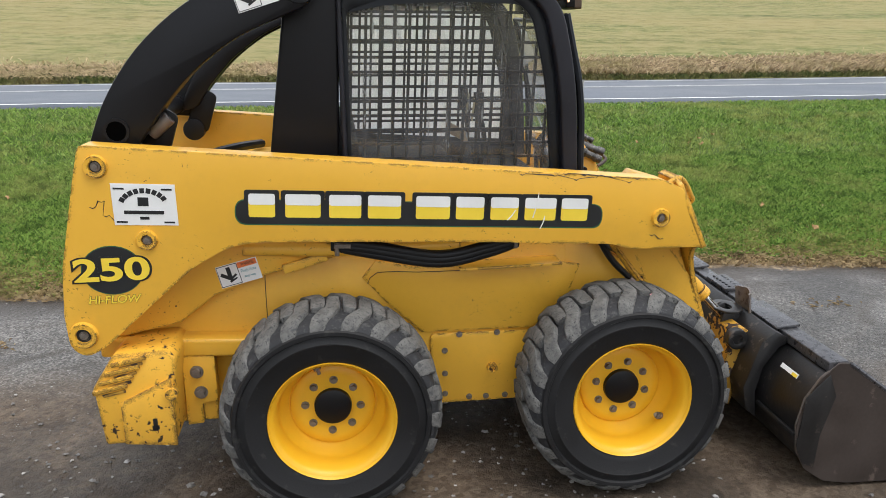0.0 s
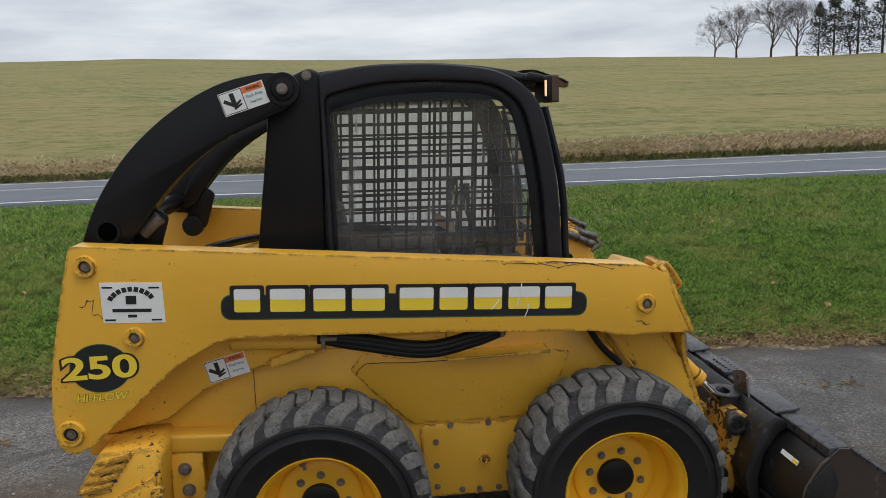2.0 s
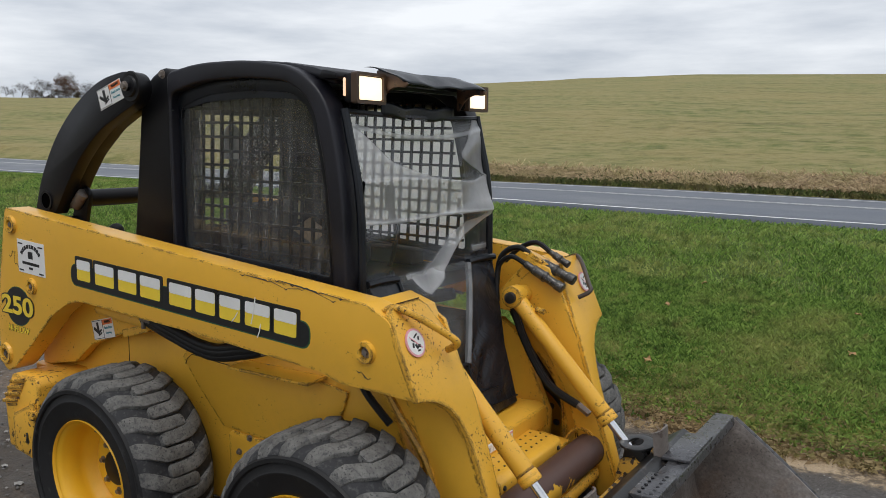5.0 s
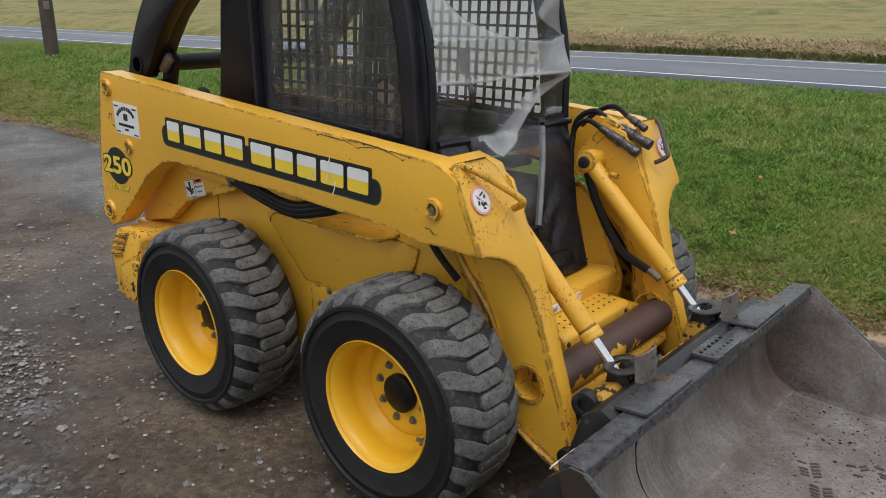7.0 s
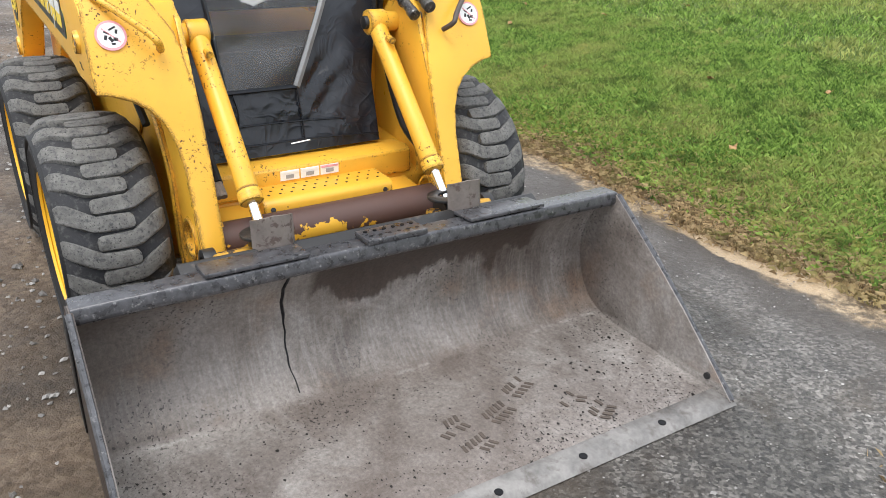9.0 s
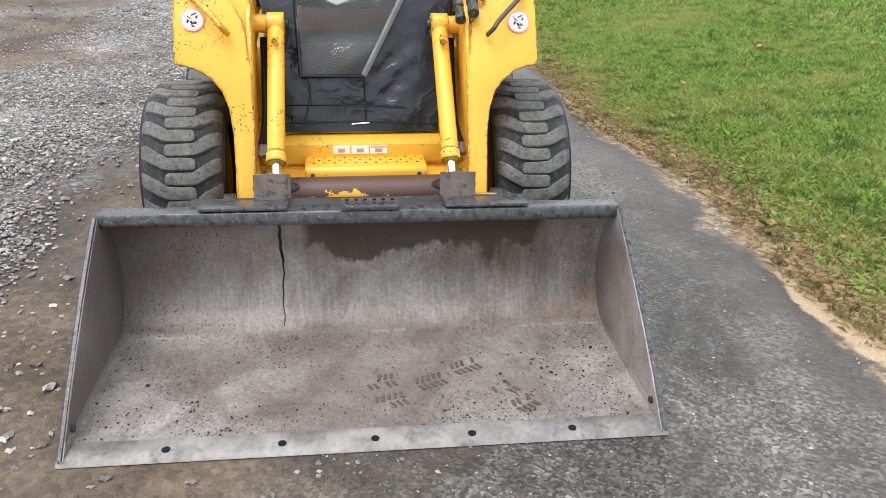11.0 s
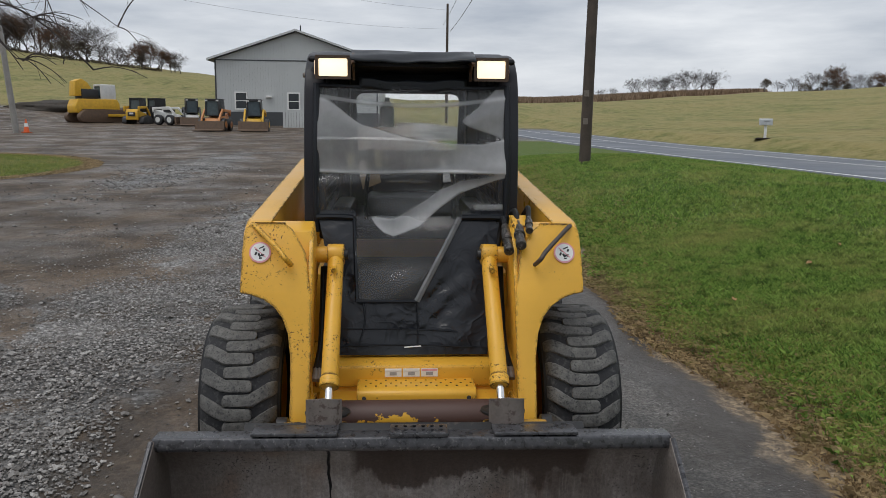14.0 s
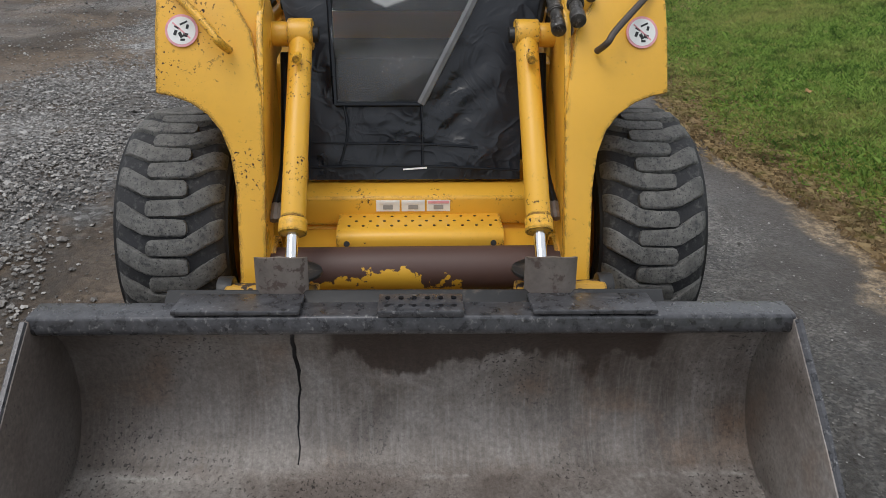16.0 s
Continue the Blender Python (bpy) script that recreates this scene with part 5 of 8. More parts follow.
# front: sloping frame, lamps, visor flap, clear film door
DOOR_X = lambda z: 0.985 + (1.20 - z) * 0.02 if z < 1.56 else 0.965 - (z - 1.56) * 0.23
bm = bmesh.new()
prism(bm, [(0.86, 1.935), (0.93, 1.920), (0.93, 1.895), (0.84, 1.900)], -0.47, 0.47)
part("lamp_bar", bm, BLACK, cab, "black lamp bar over the door", bevel=0.012)
for s in (-1, 1):
    bm = bmesh.new()
    box(bm, (0.950, s * 0.352, 1.870), (0.046, 0.162, 0.100))
    box_part = part("lamp_housing", bm, BLACK, cab, "black work lamp housing", bevel=0.012)
    bm = bmesh.new()
    box(bm, (0.977, s * 0.354, 1.870), (0.012, 0.128, 0.078))
    part("lamp_lens", bm, LAMP_ON, box_part, "lit warm white lens", bevel=0.006)
    # dark bezel whose brown tint paints in the warm light of the lens
    bm = bmesh.new()
    ring(bm, rounded([(s * 0.354 - 0.079, 1.818), (s * 0.354 + 0.079, 1.818), (s * 0.354 + 0.079, 1.922), (s * 0.354 - 0.079, 1.922)], 0.008, 3), rounded([(s * 0.354 - 0.067, 1.828), (s * 0.354 + 0.067, 1.828), (s * 0.354 + 0.067, 1.912), (s * 0.354 - 0.067, 1.912)], 0.006, 3), 0.962, 0.988, "x")
    part("bezel", bm, BEZEL_LAMPLIT, box_part, "dark lamp bezel tinted brown for the lamplight on it")
    # added glowing strip stands in for lamp light showing at the housing's edge
    bm = bmesh.new()
    box(bm, (0.936, s * 0.436, 1.872), (0.008, 0.010, 0.062))
    part("side_glow_strip", bm, SIDE_GLOW, box_part, "glowing amber strip for the lamp light seen at the housing's side", bevel=0.004)


def sheet_grid(name, fn, nu, nv, material, parent, label="", thick=0.0):
    vs = [fn(a / nu, c / nv) for c in range(nv + 1) for a in range(nu + 1)]
    w = nu + 1
    fs = [(c * w + a, c * w + a + 1, (c + 1) * w + a + 1, (c + 1) * w + a) for c in range(nv) for a in range(nu)]
    if thick:
        k = len(vs)
        vs = vs + [(x - thick, y, z) for x, y, z in vs]
        fs = fs + [tuple(k + q for q in reversed(f)) for f in fs]
        for a in range(nu):
            fs.append((a + 1, a, k + a, k + a + 1))
            t = nv * w
            fs.append((t + a, t + a + 1, k + t + a + 1, k + t + a))
        for c in range(nv):
            fs.append((c * w, (c + 1) * w, k + (c + 1) * w, k + c * w))
            fs.append(((c + 1) * w + nu, c * w + nu, k + c * w + nu, k + (c + 1) * w + nu))
    return raw(name, vs, fs, material, parent, label, smooth=True)


# sagging roll of black vinyl between the lamps
def visor(u, v):
    y = -0.276 + 0.552 * u
    sag = 0.006 * math.sin(u * math.pi) + 0.003 * math.sin(u * 19)
    return (0.90 + (0.172 - 0.02 * math.sin(u * math.pi)) * v, y, 1.952 - 0.010 * v - 0.046 * v * v - sag * v + 0.003 * math.sin(v * 9 + u * 7))


sheet_grid("visor_flap", visor, 30, 8, VINYL, cab, "sagging black vinyl flap over the lamps", 0.012)


for s in (-1, 1):
    # the brown of the cheeks is the lamps' glow put into the colour
    bm = bmesh.new()
    prism(bm, rounded([(0.940, 1.942), (0.990, 1.932), (1.040, 1.912), (1.076, 1.890), (1.064, 1.876), (1.020, 1.880), (0.985, 1.864), (0.962, 1.836), (0.950, 1.815), (0.940, 1.82)], 0.012, 3), s * 0.257, s * 0.269)
    part("visor_cheek", bm, VISOR_LAMPLIT, cab, "curled end of the vinyl visor, lamplight painted on it as brown", bevel=0.004)


# the clear film of the door, with folds
def ease(v, lo, hi):
    t = min(1.0, max(0.0, (v - lo) / (hi - lo)))
    return t * t * (3 - 2 * t)


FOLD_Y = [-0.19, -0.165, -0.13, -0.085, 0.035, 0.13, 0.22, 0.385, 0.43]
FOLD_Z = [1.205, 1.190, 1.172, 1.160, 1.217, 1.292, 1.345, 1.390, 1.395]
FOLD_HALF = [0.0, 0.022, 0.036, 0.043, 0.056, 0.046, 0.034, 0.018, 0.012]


def painted_haze(y, z):
    """How pale the clear vinyl is painted: milky haze and sky reflection along folds with one sharp edge that fade the
    other way.
    """
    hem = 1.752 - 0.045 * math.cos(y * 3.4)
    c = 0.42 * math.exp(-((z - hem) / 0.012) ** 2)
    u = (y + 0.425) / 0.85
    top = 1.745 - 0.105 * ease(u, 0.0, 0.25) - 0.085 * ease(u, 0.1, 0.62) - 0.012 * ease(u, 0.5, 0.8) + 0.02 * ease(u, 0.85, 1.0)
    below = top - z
    # the wide pale zone also stands in for the lit interior behind
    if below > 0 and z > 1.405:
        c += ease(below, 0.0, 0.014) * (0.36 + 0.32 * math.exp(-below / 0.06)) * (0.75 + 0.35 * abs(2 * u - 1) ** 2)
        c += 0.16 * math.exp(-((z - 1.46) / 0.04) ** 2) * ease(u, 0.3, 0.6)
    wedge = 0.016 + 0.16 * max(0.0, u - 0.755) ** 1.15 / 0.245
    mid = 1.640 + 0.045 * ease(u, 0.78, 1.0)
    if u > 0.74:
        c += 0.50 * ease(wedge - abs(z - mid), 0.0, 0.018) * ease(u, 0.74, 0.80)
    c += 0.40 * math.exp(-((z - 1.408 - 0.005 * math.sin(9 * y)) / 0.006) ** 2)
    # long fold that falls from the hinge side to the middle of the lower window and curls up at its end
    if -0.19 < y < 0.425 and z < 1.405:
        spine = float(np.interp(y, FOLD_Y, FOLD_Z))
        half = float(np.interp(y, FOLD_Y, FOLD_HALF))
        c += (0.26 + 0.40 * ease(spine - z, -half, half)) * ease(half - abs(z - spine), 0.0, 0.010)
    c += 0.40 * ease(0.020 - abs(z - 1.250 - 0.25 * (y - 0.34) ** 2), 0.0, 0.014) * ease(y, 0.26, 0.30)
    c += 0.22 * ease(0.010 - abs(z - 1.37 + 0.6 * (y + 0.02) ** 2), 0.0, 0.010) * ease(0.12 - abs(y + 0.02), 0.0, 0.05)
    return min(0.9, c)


def film(u, v):
    z = 1.785 - 0.60 * v
    y = -0.425 + 0.85 * u
    sag = 0.020 * math.sin(math.pi * u) * math.exp(-((v - 0.12 - 0.25 * math.sin(math.pi * u)) / 0.10) ** 2)
    fold = 0.016 * math.exp(-((v - 0.72 + 0.10 * u) / 0.05) ** 2)
    wr = 0.010 * math.sin(u * 9 + v * 5) * math.sin(v * 6) + 0.006 * math.sin(u * 3.1 - v * 13)
    return (DOOR_X(z) + 0.02 + sag + fold + wr + 0.010 * painted_haze(y, z), y, z)


def paint_folds(ob):
    at = ob.data.attributes.new("painted_haze", "FLOAT", "POINT")
    at.data.foreach_set("value", [painted_haze(v.co.y, v.co.z) for v in ob.data.vertices])


film_ob = sheet_grid("door_film", film, 150, 110, DOOR_FILM, cab, "wrinkled clear vinyl door window, haze and sky reflection painted along its folds")
paint_folds(film_ob)
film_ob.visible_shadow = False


for s in (-1, 1):
    bm = bmesh.new()
    sweep(bm, [(DOOR_X(z) + 0.022, s * 0.432, z) for z in (1.80, 1.68, 1.56, 1.42, 1.28, 1.14)], 0.015, 8, 3)
    part("door_edge", bm, VINYL, cab, "black bound edge of the door", smooth=True)
bm = bmesh.new()
sweep(bm, [(DOOR_X(1.79) + 0.02, y, 1.795 - 0.012 * math.cos(y * 3.4)) for y in (-0.43, -0.2, 0.0, 0.2, 0.43)], 0.010, 6, 4)
part("door_top_seam", bm, VINYL, cab, smooth=True)
sheet_grid("hem_strip", lambda u, v: (DOOR_X(1.79) + 0.028 + 0.006 * math.sin(u * 11), -0.24 + 0.49 * u, 1.832 - 0.05 * v - 0.012 * math.sin(u * math.pi) + 0.004 * math.sin(u * 17)), 24, 4, VINYL, cab, "loose strip of black vinyl along the door hem", 0.004)
# quarter panels and lower skirt of the door
SK_TOP, SK_LOW = 1.215, 0.615


def skirt_x(z, y):
    v = max(0.0, (SK_TOP - z) / (SK_TOP - SK_LOW))
    return 1.01 + 0.20 * v ** 0.8


def skirt(u, v):
    z = SK_TOP + 0.02 - (SK_TOP + 0.02 - SK_LOW) * v
    half = 0.43 - 0.095 * min(1, v * 1.6)
    y = -half + 2 * half * u
    calm = max(0.0, math.sin(math.pi * u)) ** 0.6 * min(1.0, (1 - v) * 8)
    fold = 0.006 * math.sin(u * 15 + 2.0 * v) * math.exp(-((u - 0.83) / 0.15) ** 2) + 0.005 * math.sin(v * 17 + u * 6) * math.exp(-((u - 0.8) / 0.2) ** 2) * v
    fold += 0.005 * math.sin(v * 30 + u * 11 + 3 * math.sin(u * 9)) * math.exp(-((v - 0.62) / 0.2) ** 2) * (0.3 + u)
    fold += 0.010 * math.sin(u * 11) * math.sin(v * 8) + 0.016 * math.exp(-((u - 0.06) / 0.06) ** 2) * math.sin(v * 9)
    fold += 0.0014 * math.sin(u * 41 + 7 * math.sin(v * 9)) * math.sin(v * 23 + 4 * math.sin(u * 11)) + 0.001 * math.sin(v * 47 - u * 19)
    return (skirt_x(z, y) + fold * calm, y, z)


V_WIN = [(-0.262, 1.200), (-0.245, 0.845), (0.020, 0.845), (0.215, 1.200)]


def skirt_sheet():
    """Vinyl sheet left open where the lower window is let in."""
    nu, nv = 90, 70
    hole = inside_poly([(y, z) for y, z in [(-0.262, 1.30), (-0.245, 0.845), (0.020, 0.845), (0.225, 1.215), (0.225, 1.3)]])
    vs = [skirt(a / nu, c / nv) for c in range(nv + 1) for a in range(nu + 1)]
    w = nu + 1
    fs = []
    for c in range(nv):
        for a in range(nu):
            q = (c * w + a, c * w + a + 1, (c + 1) * w + a + 1, (c + 1) * w + a)
            cy, cz = sum(vs[k][1] for k in q) / 4, sum(vs[k][2] for k in q) / 4
            if not hole(cy, cz):
                fs.append(q)
    return raw("door_skirt", vs, fs, SKIRT, cab, "creased black vinyl skirt below the door", smooth=True)


skirt_sheet()


def low_film(u, v):
    z = 1.21 - 0.365 * v
    l0, r0 = -0.262 + 0.017 * v, 0.218 - 0.198 * v
    y = l0 + (r0 - l0) * u
    return (skirt_x(z, y) + 0.006 + 0.007 * math.sin(u * 7 + v * 4) - 0.006 * math.sin(v * 11 + 3 * u) + 0.003 * math.sin(u * 17 - v * 9), y, z)


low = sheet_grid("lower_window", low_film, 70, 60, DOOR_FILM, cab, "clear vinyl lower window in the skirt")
paint_folds(low)
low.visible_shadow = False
for k in range(3):
    (y0, z0), (y1, z1) = V_WIN[k], V_WIN[k + 1]
    bm = bmesh.new()
    path = [(skirt_x(z0 + (z1 - z0) * t, 0) + 0.012, y0 + (y1 - y0) * t, z0 + (z1 - z0) * t) for t in (0, 0.25, 0.5, 0.75, 1)]
    sweep(bm, path, 0.014 if k == 2 else 0.008, 6, 2)
    part("window_binding", bm, BINDING if k == 2 else VINYL, cab, "worn binding round the lower window", smooth=True)
for (y0, y1) in ((-0.43, -0.265), (0.225, 0.43)):
    bm = bmesh.new()
    sweep(bm, [(1.025, y0, 1.205), (1.027, (y0 + y1) / 2, 1.207), (1.030, y1, 1.203)], 0.014, 8, 3)
    part("window_binding", bm, VINYL, cab, smooth=True)
# seams and pocket of the skirt
for pts in (((-0.33, 0.655), (0.0, 0.66), (0.33, 0.645)), ((0.022, 0.84), (0.024, 0.74), (0.022, 0.66)), ((-0.22, 0.84), (-0.21, 0.76), (-0.235, 0.665)), ((-0.32, 0.73), (0.02, 0.725), (0.2, 0.715))):
    bm = bmesh.new()
    sweep(bm, [(skirt_x(z, y) + 0.010, y, z) for y, z in pts], 0.0035, 6, 4)
    part("seam", bm, VINYL, cab, smooth=True)
bm = bmesh.new()
box(bm, (skirt_x(0.655, 0) + 0.022, 0.0, 0.655), (0.003, 0.075, 0.005), turned(4, -25, 0))
part("torn_label", bm, WHITE_INK, cab, "small torn white label")

# black sheets added behind the skirt in place of the dark foot space
bm = bmesh.new()
box(bm, (0.962, 0, 0.77), (0.012, 0.84, 0.36))
box(bm, (0.70, 0, 0.945), (0.50, 0.84, 0.012))
part("foot_space_dark", bm, SEAT, cab, "black sheets added to keep the foot space dark", bevel=0.003)
# inside the cab
bm = bmesh.new()
box(bm, (0.30, 0, 1.20), (0.46, 0.46, 0.10))
seat = part("seat", bm, SEAT, cab, "black vinyl operator seat", bevel=0.035, segs=4)
bm = bmesh.new()
box(bm, (0.09, 0, 1.30), (0.10, 0.40, 0.24), turned(0, -8, 0))
part("backrest", bm, SEAT, seat, bevel=0.04, segs=4)
for s in (-1, 1):
    bm = bmesh.new()
    sweep(bm, [(0.62, s * 0.22, 1.12), (0.66, s * 0.22, 1.30), (0.64, s * 0.20, 1.42)], 0.011, 8, 4)
    cyl(bm, (0.64, s * 0.20, 1.40), (0.64, s * 0.20, 1.50), 0.022, 12)
    part("control_lever", bm, BLACK, cab, "black drive lever", smooth=True)
    bm = bmesh.new()
    box(bm, (0.42, s * 0.34, 1.165), (0.55, 0.10, 0.11))
    part("side_console", bm, BLACK, cab, bevel=0.02)
bm = bmesh.new()
lathe(bm, [(0.0, 0.0), (0.038, 0.0), (0.040, 0.02), (0.040, 0.10), (0.026, 0.135), (0.014, 0.145), (0.014, 0.165), (0.0, 0.165)], 20)
bm.transform(Matrix.Translation((0.02, -0.12, 1.61)) @ Matrix.Rotation(radians(90), 4, "X"))
part("jug", bm, WHITE_INK, cab, "white plastic jug hung in the rear window", smooth=True)
for ty, tz in ((-0.30, 1.44), (-0.16, 1.45)):
    bm = bmesh.new()
    box(bm, (0.60, ty, tz), (0.003, 0.032, 0.085), turned(4, 8, 0))
    part("paper_tag", bm, TAG, cab, "yellowed paper tag hung inside the cab")
bm = bmesh.new()
box(bm, (0.55, -0.20, 1.34), (0.10, 0.10, 0.004), turned(25, 30, 10))
part("cardboard_tag", bm, surface("brown_card", (0.33, 0.24, 0.15), 0.8), cab, "brown card tag")

# ---------------------------------------------------------------- front of the loader
bm = bmesh.new()
prism(bm, [(1.17, 0.50), (1.31, 0.50), (1.31, 0.592), (1.27, 0.606), (1.17, 0.60)], -0.42, 0.42)
sill = part("front_sill", bm, YELLOW_WORN, loader, "yellow front sill below the door", bevel=0.008)
for k in range(3):
    bm = bmesh.new()
    box(bm, (1.312, -0.085 + 0.078 * k, 0.566), (0.003, 0.072, 0.036))
    st = part("sticker", bm, WHITE_INK, sill, "worn white safety sticker")
    bm = bmesh.new()
    box(bm, (1.3145, -0.085 + 0.078 * k, 0.578), (0.002, 0.066, 0.008))
    part("sticker_header", bm, PINK_INK if k == 2 else WHITE_INK, st)
    bm = bmesh.new()
    box(bm, (1.3145, -0.085 + 0.078 * k, 0.562), (0.002, 0.030, 0.014))
    part("pictogram", bm, surface("grey_print", (0.3, 0.3, 0.3), 0.5), st)
bm = bmesh.new()
prism(bm, rounded([(1.30, 0.470), (1.45, 0.470), (1.45, 0.522), (1.428, 0.536), (1.30, 0.538)], [0, 0.004, 0.02, 0.02, 0], 3), -0.236, 0.262)
step = part("step", bm, YELLOW, loader, "yellow perforated front step", bevel=0.004)
for row, x in enumerate((1.33, 1.365, 1.40)):
    for k in range(11):
        bm = bmesh.new()
        y = -0.20 + k * 0.0425 + (0.02 if row == 1 else 0)
        cyl(bm, (x, y, 0.533), (x, y, 0.5386), 0.0045, 10)
        part("grip_hole", bm, STEEL_DARK, step)
for y in (-0.205, 0.23):
    bm = bmesh.new()
    cyl(bm, (1.448, y, 0.500), (1.4535, y, 0.502), 0.009, 12)
    part("bolt_hole", bm, STEEL_DARK, step)
bm = bmesh.new()
prism(bm, [(1.20, 0.30), (1.43, 0.33), (1.43, 0.475), (1.20, 0.49)], -0.40, 0.40)
part("front_plate", bm, YELLOW, loader, bevel=0.006)
bm = bmesh.new()
cyl(bm, (1.505, -0.42, 0.445), (1.505, 0.42, 0.445), 0.066, 36)
tube_m = paint("brown_tube_with_yellow_flakes", (0.085, 0.045, 0.036), (0.62, 0.34, 0.03), chips=0.80, rough=0.5, dirt=(0.06, 0.035, 0.03), edge=0.0)
n, l, b = nodes_of(tube_m)
co = n.new("ShaderNodeTexCoord").outputs["Object"]
sep = n.new("ShaderNodeSeparateXYZ")
l.new(co, sep.inputs[0])
flake = math_node(n, l, "ADD", noise_node(n, l, 15, 5, 0.6, co), math_node(n, l, "MULTIPLY", math_node(n, l, "SUBTRACT", 0.462, sep.outputs["Z"]), 5.0))
flake = math_node(n, l, "SUBTRACT", flake, math_node(n, l, "MAXIMUM", 0.0, math_node(n, l, "MULTIPLY", sep.outputs["Y"], 1.4)))
old = b.inputs["Base Color"].links[0].from_socket
l.new(mix_node(n, l, ramp_node(n, l, flake, [(0.56, 0.0), (0.575, 1.0)]), old, (0.72, 0.40, 0.035)), b.inputs["Base Color"])
part("cross_tube", bm, tube_m, loader, "brown cross tube with flaking yellow paint", smooth=True)
bm = bmesh.new()
prism(bm, [(1.45, 0.385), (1.55, 0.385), (1.56, 0.37), (1.56, 0.34), (1.42, 0.34)], -0.40, 0.40)
part("tube_ledge", bm, YELLOW_WORN, loader, bevel=0.004)

# tilt cylinders
for s in (-1, 1):
    y = s * 0.333
    top, low_end = Vector((1.19, y, 1.062)), Vector((1.735, y, 0.495))
    way = (low_end - top).normalized()
    bm = bmesh.new()
    cyl(bm, top + way * 0.0, top + way * 0.60, 0.034, 28)
    cyl(bm, top + way * 0.585, top + way * 0.625, 0.0385, 28)
    body = part("tilt_cylinder", bm, YELLOW_WORN, loader, "yellow tilt cylinder with chipped paint", bevel=0.004)
    bm = bmesh.new()
    cyl(bm, (top.x, y - 0.036, top.z), (top.x, y + 0.036, top.z), 0.046, 28)
    part("cylinder_eye", bm, YELLOW_WORN, body, bevel=0.005)
    bm = bmesh.new()
    cyl(bm, (top.x, y - 0.052, top.z), (top.x, y + 0.052, top.z), 0.024, 20)
    part("pin", bm, STEEL_DARK, body, bevel=0.003)
    bm = bmesh.new()
    cyl(bm, (top.x, s * 0.36, top.z), (top.x, s * 0.44, top.z), 0.036, 20)
    part("pin_boss", bm, YELLOW, body, bevel=0.004)
    bm = bmesh.new()
    cyl(bm, top + way * 0.61, low_end, 0.0165, 20)
    part("piston_rod", bm, CHROME, body, "shiny chrome piston rod", smooth=True)
    bm = bmesh.new()
    cyl(bm, (low_end.x, y - 0.03, low_end.z), (low_end.x, y + 0.03, low_end.z), 0.034, 20)
    part("rod_eye", bm, STEEL_DARK, body, bevel=0.004)
    bm = bmesh.new()
    cyl(bm, top + way * 0.10 + Vector((0.03, 0, 0.03)), top + way * 0.13 + Vector((0.045, 0, 0.045)), 0.012, 10)
    part("port", bm, YELLOW, body)
    for k, dy in enumerate((0.042, 0.058)):
        bm = bmesh.new()
        q = top + Vector((-0.03, s * dy, -0.06))
        sweep(bm, [q, q + Vector((0.06, 0.0, -0.14)), q + Vector((0.17, 0, -0.30)), q + Vector((0.30, 0.01 * s, -0.37))], 0.012 if k else 0.015, 8, 5)
        part("hydraulic_hose", bm, HOSE, body, smooth=True)
        bm = bmesh.new()
        cyl(bm, q + Vector((0.30, 0.01 * s, -0.37)), q + Vector((0.35, 0.01 * s, -0.40)), 0.012, 6)
        part("hose_fitting", bm, BOLT, body)

# quick couplers on the left arm
coupler = part("coupler_bracket", (lambda bm: (box(bm, (1.235, 0.43, 1.155), (0.13, 0.012, 0.12), turned(0, 30, 8)), box(bm, (1.22, 0.46, 1.215), (0.10, 0.08, 0.008), turned(0, 20, 0)), bm)[2])(bmesh.new()), YELLOW, loader, "yellow bracket with hydraulic quick couplers", bevel=0.003)
for k, (p, q, r) in enumerate((((1.20, 0.400, 1.190), (1.375, 0.395, 1.105), 0.024), ((1.215, 0.455, 1.205), (1.405, 0.440, 1.135), 0.025), ((1.27, 0.49, 1.235), (1.36, 0.48, 1.19), 0.018))):
    p, q = Vector(p), Vector(q)
    bm = bmesh.new()
    for t0, t1, rr in ((0.0, 0.28, r * 0.75), (0.22, 0.58, r), (0.50, 0.56, r * 1.15), (0.58, 0.86, r * 0.86), (0.82, 1.0, r * 1.02)):
        cyl(bm, p + (q - p) * t0, p + (q - p) * t1, rr * 0.86, 18)
    part("quick_coupler", bm, COUPLER, coupler, "dull steel hydraulic quick coupler", bevel=0.002)
for k, (a, c, d, e) in enumerate((((1.20, 0.400, 1.190), (1.13, 0.40, 1.215), (1.07, 0.40, 1.16), (1.08, 0.38, 1.02)), ((1.215, 0.455, 1.205), (1.14, 0.45, 1.25), (1.06, 0.44, 1.20), (1.05, 0.42, 1.05)), ((1.27, 0.49, 1.235), (1.20, 0.50, 1.27), (1.12, 0.50, 1.24), (1.06, 0.48, 1.18)))):
    bm = bmesh.new()
    sweep(bm, [a, c, d, e], 0.011 + 0.002 * (k == 1), 8, 6)
    part("hydraulic_hose", bm, HOSE, coupler, smooth=True)
for dz in (0.0, 0.05):
    bm = bmesh.new()
    nut(bm, (1.335, 0.435, 1.05 + dz), (0.4, -0.9, 0), 0.011, 0.010)
    part("bolt", bm, BOLT, coupler)

